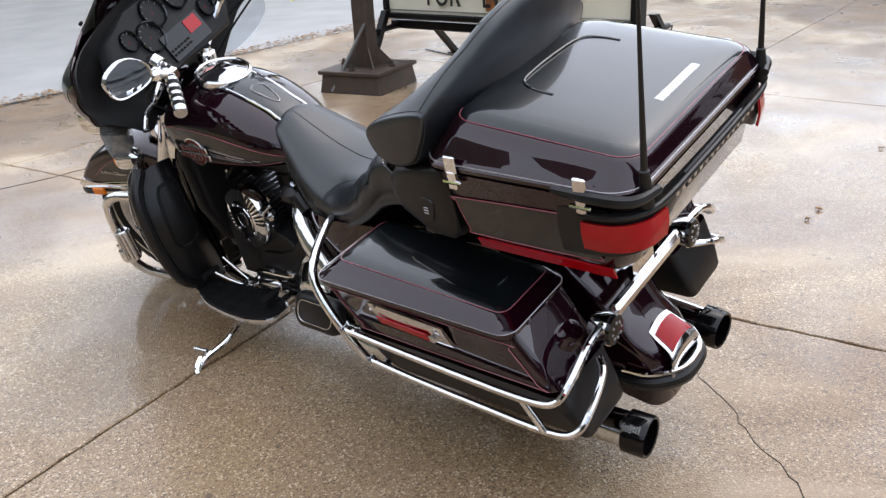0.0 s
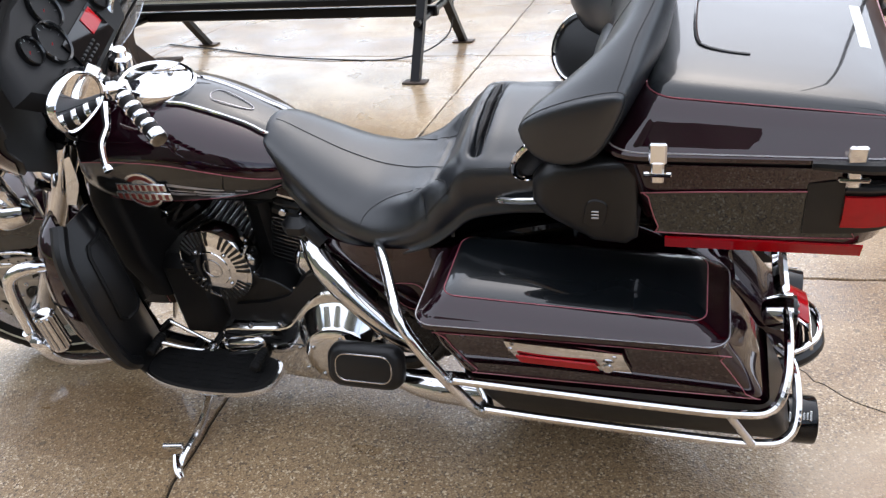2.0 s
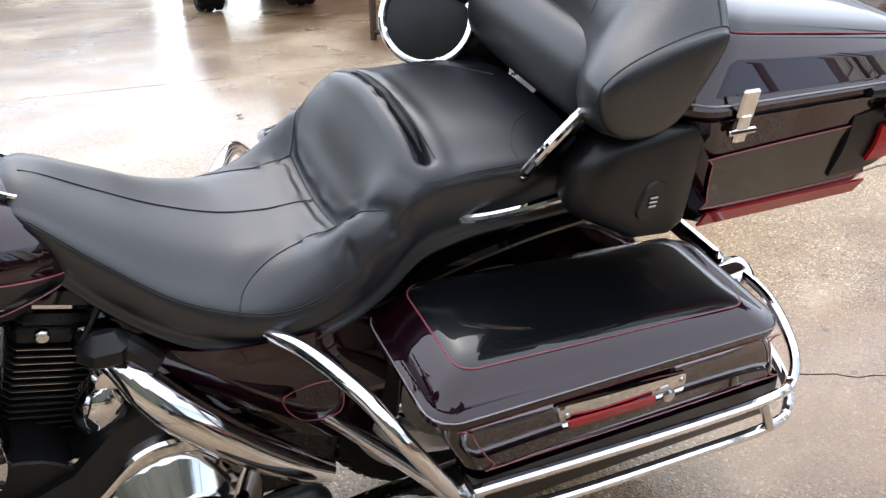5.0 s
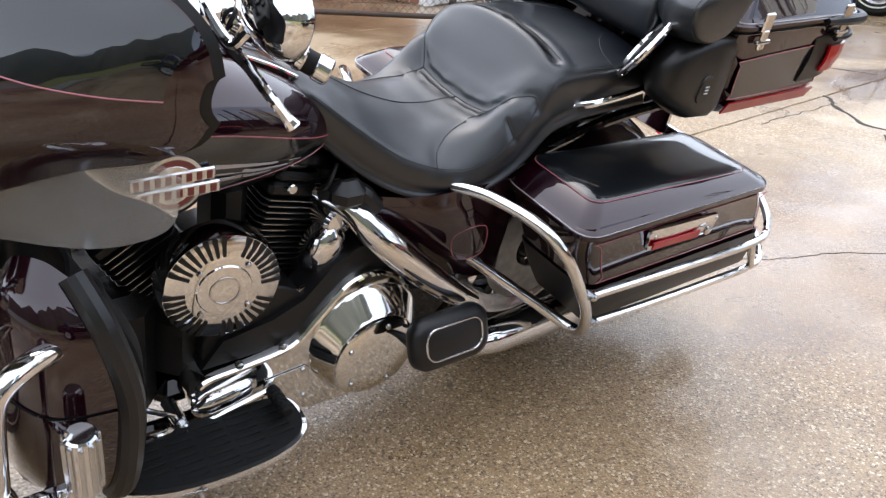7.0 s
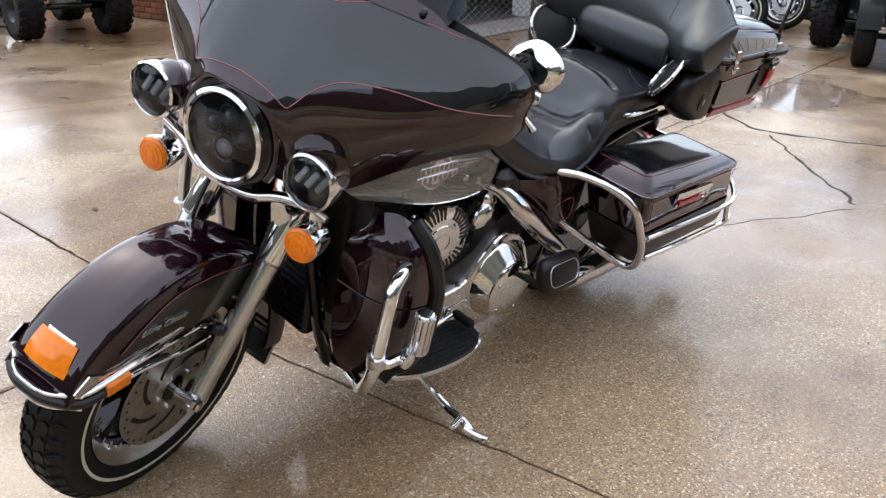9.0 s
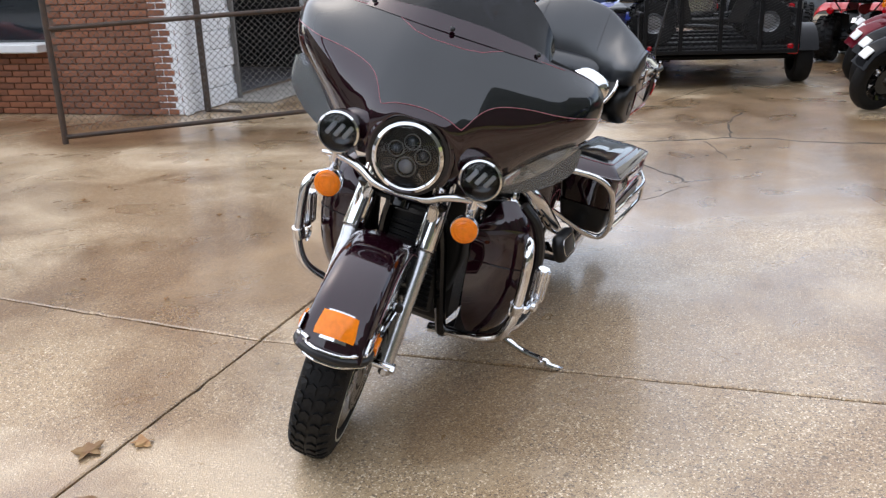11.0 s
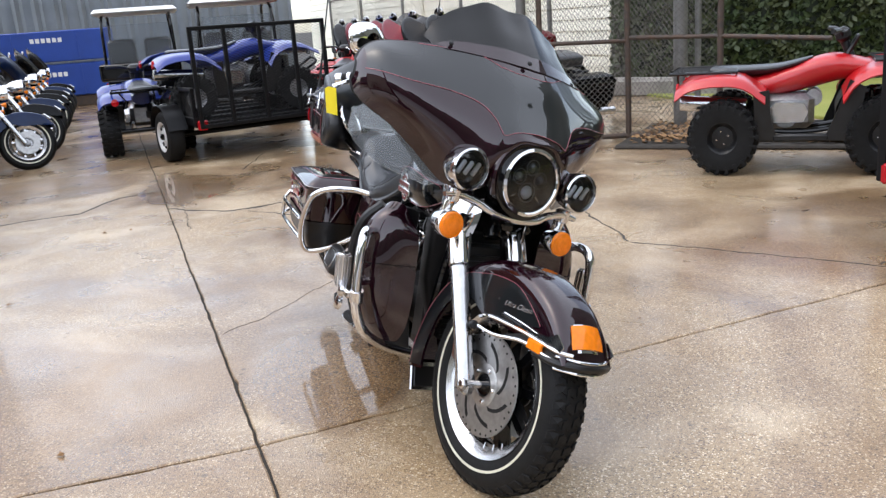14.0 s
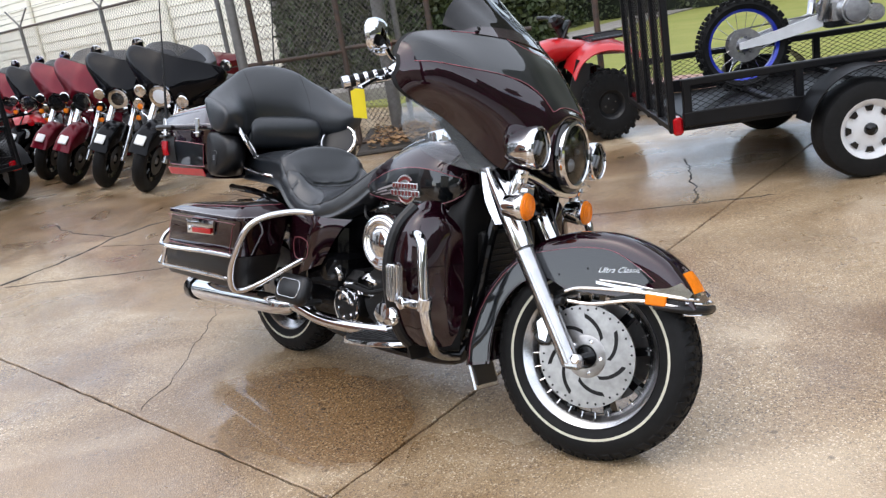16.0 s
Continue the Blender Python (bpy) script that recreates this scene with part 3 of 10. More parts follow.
F_ANG = [30, 42, 58, 78, 98, 112, 124, 140, 160, 180, 193]
F_LOW = [0.352, 0.284, 0.226, 0.196, 0.194, 0.210, 0.262, 0.300, 0.312, 0.318, 0.324]
F_CRN = [0.366, 0.376, 0.379, 0.377, 0.375, 0.376, 0.378, 0.382, 0.392, 0.410, 0.425]
front_fender = fpart("front_fender", fender_geo(FW, F_ANG, F_LOW, F_CRN, 0.088), CHERRY, label="deep black cherry front fender", angle=60)
C_ANG = [52, 64, 80, 98, 113, 124, 140, 160, 180, 191.5]
for s in (1, -1):
    rows = []
    for a in C_ANG:
        lo, cr = np.interp(a, F_ANG, F_LOW), np.interp(a, F_ANG, F_CRN)
        e = np.array([np.cos(radians(a)), 0, np.sin(radians(a))])
        w = 0.93 * np.clip((a - 50) / 26, 0.03, 1)
        k0 = 0.5 - 0.46 * np.clip((a - 50) / 20, 0, 1)
        row = []
        for k in (k0, k0 + (0.5 - k0) * 0.6, 0.5 + 0.12 * w, 0.5 + 0.24 * w):
            yy = np.interp(k, (0, 0.5, 0.84), (1.0, 1.02, 0.985))
            row.append(FW + e * (lo + (cr - lo) * k) + (0, s * (yy * 0.088 + 0.0022), 0))
        rows.append(row)
    rows = np.array(rows)
    if s < 0:
        rows = rows[:, ::-1]
    fpart("fender_side_panel", shell(rows, 4, 3, 0.0016), CHARCOAL, front_fender, "charcoal two-tone side panel")
    edge = cat_rom(rows[:, -1 if s > 0 else 0], 4)
    fpart("pinstripe", tube(edge + (0, s * 0.002, 0), 0.0008, 5, 1), PIN_RED, front_fender)
    # chrome rails along the skirt; the right-hand set sits a little higher
    RB = FW + (0, 0, 0.011 if s < 0 else 0.0)
    up = [RB + (0.312, s * 0.060, 0.196), RB + (0.275, s * 0.094, 0.197), RB + (0.14, s * 0.096, 0.200), RB + (-0.02, s * 0.095, 0.192), RB + (-0.075, s * 0.094, 0.176)]
    lo = [RB + (0.318, s * 0.056, 0.172), RB + (0.275, s * 0.097, 0.172), RB + (0.15, s * 0.099, 0.176), RB + (0.02, s * 0.099, 0.150), RB + (-0.06, s * 0.102, 0.150)]
    fpart("fender_rail", tube(up, 0.0055, 8), CHROME, front_fender, "chrome fender rail")
    fpart("fender_rail", tube(lo, 0.0060, 8), CHROME, front_fender, "chrome fender rail")
    fpart("trim_band", prism([RB + (0.285, s * 0.090, 0.188), RB + (0.13, s * 0.092, 0.193), RB + (0.06, s * 0.092, 0.168), RB + (0.285, s * 0.091, 0.164)], (0, s * 0.006, 0)), PLASTIC, front_fender, "black bumper band")
    fpart("chrome_tongue", prism([RB + (x, s * 0.0905, z) for x, z in ((0.305, 0.214), (0.270, 0.240), (0.238, 0.222), (0.19, 0.214), (0.10, 0.212), (0.02, 0.218), (0.02, 0.210), (0.12, 0.202), (0.295, 0.199))], (0, s * 0.004, 0)), CHROME, front_fender, "chrome tongue behind the fender lamp")
    fpart("side_reflector", box(RB + (0.206, s * 0.1045, 0.184), (0.060, 0.012, 0.030), 0.003), AMBER_LENS, front_fender, "amber side reflector")
    fpart("side_strip", tube([RB + (0.03, s * 0.0925, 0.222), RB + (0.12, s * 0.0925, 0.220), RB + (0.20, s * 0.0915, 0.212)], 0.002, 6), CHROME, front_fender)
    nm = lettering("nameplate", "Ultra Classic", 0.022, SILVER, Matrix(STEER.tolist()).to_4x4(), 0.001, bike, 0.130, 0.6)
    base = Vector(((FW + (0.086, s * 0.0960, 0.267)) - PIVOT) @ STEER.T + PIVOT)
    rot = Matrix(STEER.tolist()).to_4x4() @ Matrix.Rotation(radians(90), 4, "X") if s < 0 else Matrix(STEER.tolist()).to_4x4() @ Matrix.Rotation(radians(180), 4, "Z") @ Matrix.Rotation(radians(90), 4, "X")
    nm.parent = front_fender
    nm.matrix_local = Matrix.Translation(base) @ rot @ Matrix.Rotation(radians(-6 * s), 4, "Z")
    for bx_, bz_ in ((-0.01, 0.262), (0.025, 0.262), (-0.10, 0.235), (-0.15, 0.20)):
        fpart("rivet", lathe([(0.004, 0), (0.003, 0.002)], FW + (bx_, s * 0.092, bz_), (0, s, 0), 8), PLASTIC, front_fender)
# front bumper and lens at the fender's tip
fpart("bumper", tube([FW + (0.20, 0.098, 0.178), FW + (0.285, 0.092, 0.178), FW + (0.322, 0.045, 0.180), FW + (0.328, 0, 0.181), FW + (0.322, -0.045, 0.180), FW + (0.285, -0.092, 0.178), FW + (0.20, -0.098, 0.178)], [0.010, 0.012, 0.013, 0.013, 0.013, 0.012, 0.010], 10), PLASTIC, front_fender, "black rubber fender bumper")
for dz in (0.016, -0.016):
    fpart("bumper_trim", tube([FW + (0.285, 0.095, 0.180 + dz), FW + (0.324, 0.046, 0.180 + dz), FW + (0.332, 0, 0.180 + dz), FW + (0.324, -0.046, 0.180 + dz), FW + (0.285, -0.095, 0.180 + dz)], 0.0045, 8), CHROME, front_fender)


def on_fender(a, y, lift):
    cr = np.interp(a, F_ANG, F_CRN)
    return FW + np.array([np.cos(radians(a)), 0, np.sin(radians(a))]) * (cr + lift - 0.016 * (y / 0.06) ** 2) + (0, y, 0)


def fender_pad(a0, a1, w0, w1, lift, thick):
    rows = [[on_fender(a, w * k, lift) for k in (-1, -0.5, 0, 0.5, 1)] for a, w in zip(np.linspace(a0, a1, 5), np.linspace(w0, w1, 5))]
    return shell(np.array(rows), 2, 2, thick)


fpart("lamp_bezel", fender_pad(35.4, 47.5, 0.063, 0.053, 0.006, 0.007), CHROME, front_fender, "chrome fender lamp bezel")
fpart("fender_lamp", fender_pad(36.6, 46.6, 0.058, 0.048, 0.013, 0.010), AMBER_LENS, front_fender, "amber fender tip lamp")
flap_c = FW + np.array([-0.030, 0, 0.082]) + 0.425 * np.array([np.cos(radians(206)), 0, np.sin(radians(206))])
flap_r = turn("Y", -22)
fpart("mud_flap", box(flap_c + (0.03, 0, -0.02), (0.010, 0.158, 0.100), 0.004, flap_r), STEEL, front_fender, "chrome trimmed mud flap")
fpart("flap_insert", box(flap_c + (0.0318, 0, -0.02), (0.012, 0.136, 0.072), 0.004, flap_r), PLASTIC, front_fender)

# -- fork, lamps and bar --
for s in (1, -1):
    low, mid, top = np.array([1.612, 0.116 * s, 0.285]), np.array([1.425, 0.116 * s, 0.602]), np.array([1.270, 0.108 * s, 0.868])
    ax = mid - low
    leg = fpart("fork_slider", lathe([(0.018, -0.012), (0.030, 0.0), (0.028, 0.06), (0.0285, 0.20), (0.0295, 0.33), (0.0310, 0.362), (0.026, 0.368)], low, ax, 24), STEEL, label="satin alloy fork slider")
    fpart("fork_cover", lathe([(0.0325, 0), (0.034, 0.004), (0.034, 0.26), (0.030, 0.30)], mid, top - mid, 24), CHROME, leg, "chrome fork cover")
    fpart("axle_clamp", box(low + (0.012, s * 0.010, 0.002), (0.060, 0.036, 0.040), 0.010), STEEL, leg)
    fpart("axle_nut", lathe([(0.016, 0), (0.016, 0.012), (0.010, 0.016)], FW + (0, s * 0.142, 0), (0, s, 0), 6), CHROME, leg)
    fpart("fender_bolt", lathe([(0.014, 0), (0.014, 0.02), (0.009, 0.024)], np.array([1.545, s * 0.10, 0.455]), (0.8, s * 0.3, 0.2), 10), PLASTIC, leg)
    # caliper behind the leg
    fpart("brake_caliper", join(box(FW + (-0.128, s * 0.070, 0.062), (0.060, 0.062, 0.100), 0.014, turn("Y", 30)), rod(FW + (-0.13, s * 0.10, 0.085), FW + (-0.13, s * 0.108, 0.085), 0.017), rod(FW + (-0.118, s * 0.10, 0.04), FW + (-0.118, s * 0.108, 0.04), 0.017)), GLOSS_BLACK, leg, "black brake caliper")
    fpart("caliper_badge", prism([FW + (-0.152, s * 0.1085, 0.085), FW + (-0.128, s * 0.1085, 0.108), FW + (-0.105, s * 0.1085, 0.092), FW + (-0.118, s * 0.1085, 0.030), FW + (-0.140, s * 0.1085, 0.036)], (0, s * 0.002, 0)), CHROME, leg)
    fpart("brake_hose", tube([FW + (-0.13, s * 0.09, 0.10), FW + (-0.17, s * 0.10, 0.20), FW + (-0.20, s * 0.10, 0.34), FW + (-0.27, s * 0.09, 0.50), FW + (-0.34, s * 0.06, 0.60)], 0.0045, 6), PLASTIC, leg)
fpart("triple_tree", join(box((1.375, 0, 0.735), (0.075, 0.285, 0.035), 0.012, turn("Y", -28)), box((1.285, 0, 0.875), (0.075, 0.275, 0.035), 0.012, turn("Y", -28))), GLOSS_BLACK)
fpart("steering_head", rod((1.40, 0, 0.70), (1.30, 0, 0.91), 0.032), GLOSS_BLACK)
fpart("fork_shroud", shell(np.array([[(1.36, y, 0.70), (1.345, y, 0.80), (1.33, y, 0.90)] for y in (-0.10, -0.05, 0, 0.05, 0.10)]), 2, 2, 0.006), PLASTIC)
for s in (1, -1):
    fpart("chrome_skirt", shell(np.array([[(1.43, s * 0.09, 0.82), (1.38, s * 0.125, 0.80), (1.27, s * 0.145, 0.83)], [(1.43, s * 0.09, 0.76), (1.385, s * 0.130, 0.74), (1.29, s * 0.140, 0.74)], [(1.42, s * 0.095, 0.70), (1.39, s * 0.128, 0.68), (1.33, s * 0.135, 0.67)]]), 3, 3, 0.003), CHROME, None, "chrome fork nacelle panel")


def round_lamp(c, r, depth, name, label):
    c = np.asarray(c, float)
    lamp = fpart(name, lathe([(r * 0.35, -depth), (r * 0.72, -depth * 0.86), (r * 0.93, -depth * 0.45), (r * 0.98, -depth * 0.12), (r * 1.0, 0.0), (r * 0.98, 0.012), (r * 0.90, 0.016), (r * 0.86, 0.012), (r * 0.86, 0.002)], c, (1, 0, 0.02), 48, caps=(True, False)), CHROME, label=label)
    fpart("reflector", lathe([(r * 0.855, -0.002), (r * 0.70, -depth * 0.30), (r * 0.3, -depth * 0.42), (0.001, -depth * 0.44)], c, (1, 0, 0.02), 40, caps=(False, True)), LAMP_DARK, lamp)
    fpart("glass", lathe([(r * 0.87, 0.008), (r * 0.6, 0.016), (r * 0.3, 0.020), (0.001, 0.021)], c, (1, 0, 0.02), 40, caps=(False, False)), LAMP_GLASS, lamp)
    return lamp


HL = np.array([1.508, 0, 0.903])
headlight = round_lamp(HL, 0.106, 0.10, "headlight", "round LED headlight in a chrome ring")
for y, z, r in ((-0.040, 0.012, 0.022), (0.040, 0.012, 0.022), (0, -0.032, 0.028), (0, 0.045, 0.022)):
    fpart("led_projector", lathe([(r, -0.03), (r, -0.002), (r * 0.8, 0.002)], HL + (-0.006, y, z), (1, 0, 0), 20), LAMP_DARK, headlight)
    fpart("led_lens", lathe([(r * 0.78, 0.0), (r * 0.6, 0.008), (r * 0.3, 0.012), (0.001, 0.013)], HL + (-0.005, y, z), (1, 0, 0), 16), LAMP_WHITE if z < 0 else LED_GREY, headlight)
    fpart("led_ring", lathe([(r * 0.98, 0.0), (r * 1.12, 0.002), (r * 1.12, 0.005), (r * 0.98, 0.005)], HL + (-0.006, y, z), (1, 0, 0), 22, close=True), LED_GREY, headlight)
fpart("led_bridge", box(HL + (-0.014, 0, 0.012), (0.010, 0.172, 0.030), 0.004), LED_GREY, headlight)
for s in (1, -1):
    fpart("led_fin", box(HL + (-0.010, s * 0.072, 0.012), (0.012, 0.020, 0.060), 0.004, turn("X", 20 * s)), CHROME, headlight)
    fpart("led_fin", box(HL + (-0.010, s * 0.050, -0.050), (0.012, 0.036, 0.012), 0.004, turn("X", -40 * s)), CHROME, headlight)
for s in (1, -1):
    sp = np.array([1.492, 0.215 * s, 0.902])
    spot = round_lamp(sp, 0.064, 0.085, "passing_lamp", "round LED passing lamp in chrome")
    for k in (-0.026, 0.0, 0.026):
        fpart("led_bar", box(sp + (-0.004, k, 0.002), (0.010, 0.014, 0.046), 0.003, turn("X", -26)), LAMP_WHITE, spot)
    fpart("lamp_stem", rod(sp + (-0.04, 0, -0.065), sp + (-0.045, 0, -0.105), 0.020), CHROME, spot)
    sg = np.array([1.470, 0.215 * s, 0.730])
    sig = fpart("turn_signal", lathe([(0.014, -0.075), (0.032, -0.062), (0.042, -0.02), (0.043, 0.0), (0.041, 0.004)], sg, (1, 0, 0.02), 32), CHROME, label="chrome turn signal with an amber lens")
    fpart("signal_lens", lathe([(0.041, 0.0), (0.040, 0.008), (0.030, 0.015), (0.012, 0.018), (0.001, 0.018)], sg, (1, 0, 0.02), 32), AMBER_LENS, sig, "round amber lens")
    for r, h in ((0.033, 0.0125), (0.023, 0.0158), (0.012, 0.0175)):
        fpart("signal_ring", lathe([(r, h), (r + 0.0025, h), (r + 0.0025, h + 0.0018), (r, h + 0.0018)], sg, (1, 0, 0.02), 28, close=True), AMBER_LENS, sig)
    fpart("signal_stem", tube([sg + (-0.045, 0, 0.02), sg + (-0.035, 0, 0.065), sg + (-0.02, -0.01 * s, 0.10)], [0.016, 0.019, 0.022], 12), CHROME, sig)
fpart("lamp_bar", tube([(1.46, 0.255, 0.815), (1.458, 0.20, 0.820), (1.468, 0.13, 0.806), (1.486, 0.075, 0.786), (1.490, 0, 0.780), (1.486, -0.075, 0.786), (1.468, -0.13, 0.806), (1.458, -0.20, 0.820), (1.46, -0.255, 0.815)], [0.008, 0.012, 0.013, 0.012, 0.012, 0.012, 0.013, 0.012, 0.008], 12), CHROME, None, "curved chrome lamp bar")

# -- batwing fairing --
FAIR = []
for y, pts in (
    (0.000, [(1.330, 1.252), (1.392, 1.182), (1.442, 1.105), (1.490, 1.040), (1.512, 1.018), (1.500, 1.008)]),
    (0.070, [(1.328, 1.251), (1.391, 1.182), (1.442, 1.105), (1.490, 1.038), (1.508, 1.012), (1.495, 0.992)]),
    (0.115, [(1.322, 1.250), (1.385, 1.180), (1.436, 1.104), (1.482, 1.032), (1.494, 0.960), (1.462, 0.872)]),
    (0.150, [(1.315, 1.248), (1.376, 1.178), (1.428, 1.104), (1.470, 1.030), (1.478, 0.930), (1.440, 0.845)]),
    (0.220, [(1.292, 1.243), (1.350, 1.176), (1.400, 1.105), (1.432, 1.030), (1.425, 0.930), (1.378, 0.838)]),
    (0.300, [(1.258, 1.232), (1.318, 1.172), (1.362, 1.112), (1.388, 1.050), (1.374, 0.975), (1.318, 0.905)]),
    (0.380, [(1.215, 1.218), (1.278, 1.174), (1.318, 1.125), (1.334, 1.075), (1.316, 1.015), (1.262, 0.968)]),
    (0.445, [(1.185, 1.198), (1.235, 1.174), (1.265, 1.138), (1.275, 1.098), (1.258, 1.050), (1.212, 1.005)]),
    (0.478, [(1.172, 1.168), (1.198, 1.156), (1.215, 1.135), (1.220, 1.105), (1.210, 1.070), (1.180, 1.035)]),
    (0.490, [(1.166, 1.130), (1.175, 1.126), (1.180, 1.115), (1.182, 1.100), (1.178, 1.085), (1.166, 1.068)]),
):
    FAIR.append([(x, y, z) for x, z in pts])
FAIR = np.array(FAIR)
FULL = np.concatenate([FAIR[:0:-1] * (1, -1, 1), FAIR])
fairing = fpart("fairing", shell(FULL, 4, 4, 0.005), CHERRY, label="black cherry batwing fairing", angle=50)
FSM = cat_rom(FULL, 6)
FSM = cat_rom(FSM.transpose(1, 0, 2), 8).transpose(1, 0, 2)
FNV = normals_of(FSM)
if FNV[len(FNV) // 2, 5, 0] < 0:
    FNV = -FNV


# two-tone upper field: charcoal down to a line that dips to a point on each side of the lamp
TONE = cat_rom(np.array([(0.0, 0.58), (0.04, 0.588), (0.08, 0.607), (0.112, 0.632), (0.124, 0.620), (0.137, 0.555), (0.165, 0.465), (0.20, 0.418), (0.25, 0.403), (0.30, 0.412), (0.36, 0.452), (0.42, 0.508), (0.478, 0.57)]), 6)
VENT = np.array([(0.0, 0.118), (0.05, 0.118), (0.10, 0.100), (0.135, 0.062), (0.16, 0.036), (0.24, 0.024), (0.48, 0.015)])


def tone_k(y):
    return float(np.interp(abs(y), TONE[:, 0], TONE[:, 1]))


ys_ = np.concatenate([-np.linspace(0.478, 0, 49), np.linspace(0, 0.478, 49)[1:]])
rows = []
for y in ys_:
    K = tone_k(y)
    row = []
    top_k = float(np.interp(abs(y), VENT[:, 0], VENT[:, 1]))
    for u in np.linspace(0, 1, 9):
        kk = (top_k + u * (K - top_k)) * (FSM.shape[1] - 1)
        j = int(min(kk, FSM.shape[1] - 2))
        col = FSM[:, j] * (1 - (kk - j)) + FSM[:, j + 1] * (kk - j)
        nv = FNV[:, j]
        p = np.array([np.interp(y, col[:, 1], col[:, c]) for c in range(3)])
        q = np.array([np.interp(y, col[:, 1], nv[:, c]) for c in range(3)])
        row.append(p + q * 0.0012)
    rows.append(row)
rows = np.array(rows)
fpart("upper_field", loft(rows, closed=False), CHARCOAL, fairing, "charcoal upper field of the fairing", angle=60)
for edge_line in (rows[:, -1], rows[14:-14, 0]):
    fpart("pinstripe", tube(edge_line + (0.0006, 0, 0), 0.0010, 5, 1), PIN_RED, fairing)
fpart("headlight_brow", tube([(1.488, 0.120 * np.cos(a), 0.903 + 0.120 * np.sin(a)) for a in np.linspace(-0.5, np.pi + 0.5, 17)], 0.012, 10, 2), CHERRY, fairing)
fpart("headlight_bucket", lathe([(0.05, -0.14), (0.10, -0.10), (0.116, -0.03), (0.118, 0.0)], HL + (-0.004, 0, 0), (1, 0, 0), 40), GLOSS_BLACK, fairing)
# windshield
WS = []
for y, (x0, z0), (x1, z1), (x2, z2) in ((0, (1.343, 1.234), (1.262, 1.318), (1.160, 1.408)), (0.08, (1.339, 1.233), (1.258, 1.318), (1.157, 1.414)), (0.15, (1.326, 1.231), (1.245, 1.304), (1.155, 1.382)), (0.21, (1.306, 1.228), (1.232, 1.292), (1.163, 1.350)), (0.262, (1.284, 1.224), (1.222, 1.268), (1.172, 1.304)), (0.290, (1.268, 1.216), (1.216, 1.240), (1.180, 1.254))):
    WS.append([(x0, y, z0), ((x0 + x1) / 2 + 0.004, y, (z0 + z1) / 2 - 0.002), (x1, y, z1), ((x1 + x2) / 2 - 0.002, y, (z1 + z2) / 2), (x2, y, z2)])
WS = np.array(WS)
WSF = np.concatenate([WS[:0:-1] * (1, -1, 1), WS])
windshield = fpart("windshield", shell(WSF, 4, 4, 0.004), SMOKE, None, "short smoked windshield with a wavy top", angle=60)
fpart("windshield_band", shell(WSF[:, :2] + (0.003, 0, 0.002), 4, 3, 0.003), CHERRY, windshield)
for y, x, z in ((0, 1.352, 1.252), (0.252, 1.282, 1.246), (-0.252, 1.282, 1.246)):
    fpart("screen_bolt", lathe([(0.008, 0), (0.008, 0.004), (0.004, 0.007)], (x, y, z), (0.8, 0, 0.6), 12), PLASTIC, windshield)
for s in (1, -1):
    rows = []
    for (x, y, z), k in (((1.376, 0.205, 0.850), 0.55), ((1.316, 0.300, 0.908), 1.0), ((1.258, 0.385, 0.970), 0.95), ((1.205, 0.448, 1.008), 0.30)):
        rows.append([(x - 0.004, s * (y - 0.004), z + 0.004), (x - 0.030 * k, s * (y + 0.040 * k), z - 0.034 * k), (x - 0.066 * k, s * (y + 0.088 * k), z - 0.060 * k)])
    fpart("air_deflector", shell(np.array(rows), 6, 6, 0.003), CLEAR_AIR, None, "clear plastic air deflector under the fairing", angle=60)

# -- inner fairing and dash --
INN = FULL - np.array([0.016, 0, 0])
inner = INN.copy()
inner[:, :, 0] = INN[:, :, 0] * 0.35 + 0.65 * np.linspace(1.19, 1.235, 6)[None, :]
inner[:, :, 0] = np.minimum(inner[:, :, 0], INN[:, :, 0])
dash = fpart("inner_fairing", shell(inner, 3, 3, 0.004), DASH, None, "black inner fairing with round gauges", angle=60)


def dash_at(y, h, lift=0.0):
    return np.array([1.185, 0, 1.085]) + np.array([0, y, 0]) + h * np.array([0.38, 0, 0.92]) + lift * np.array([-0.92, 0, 0.38])


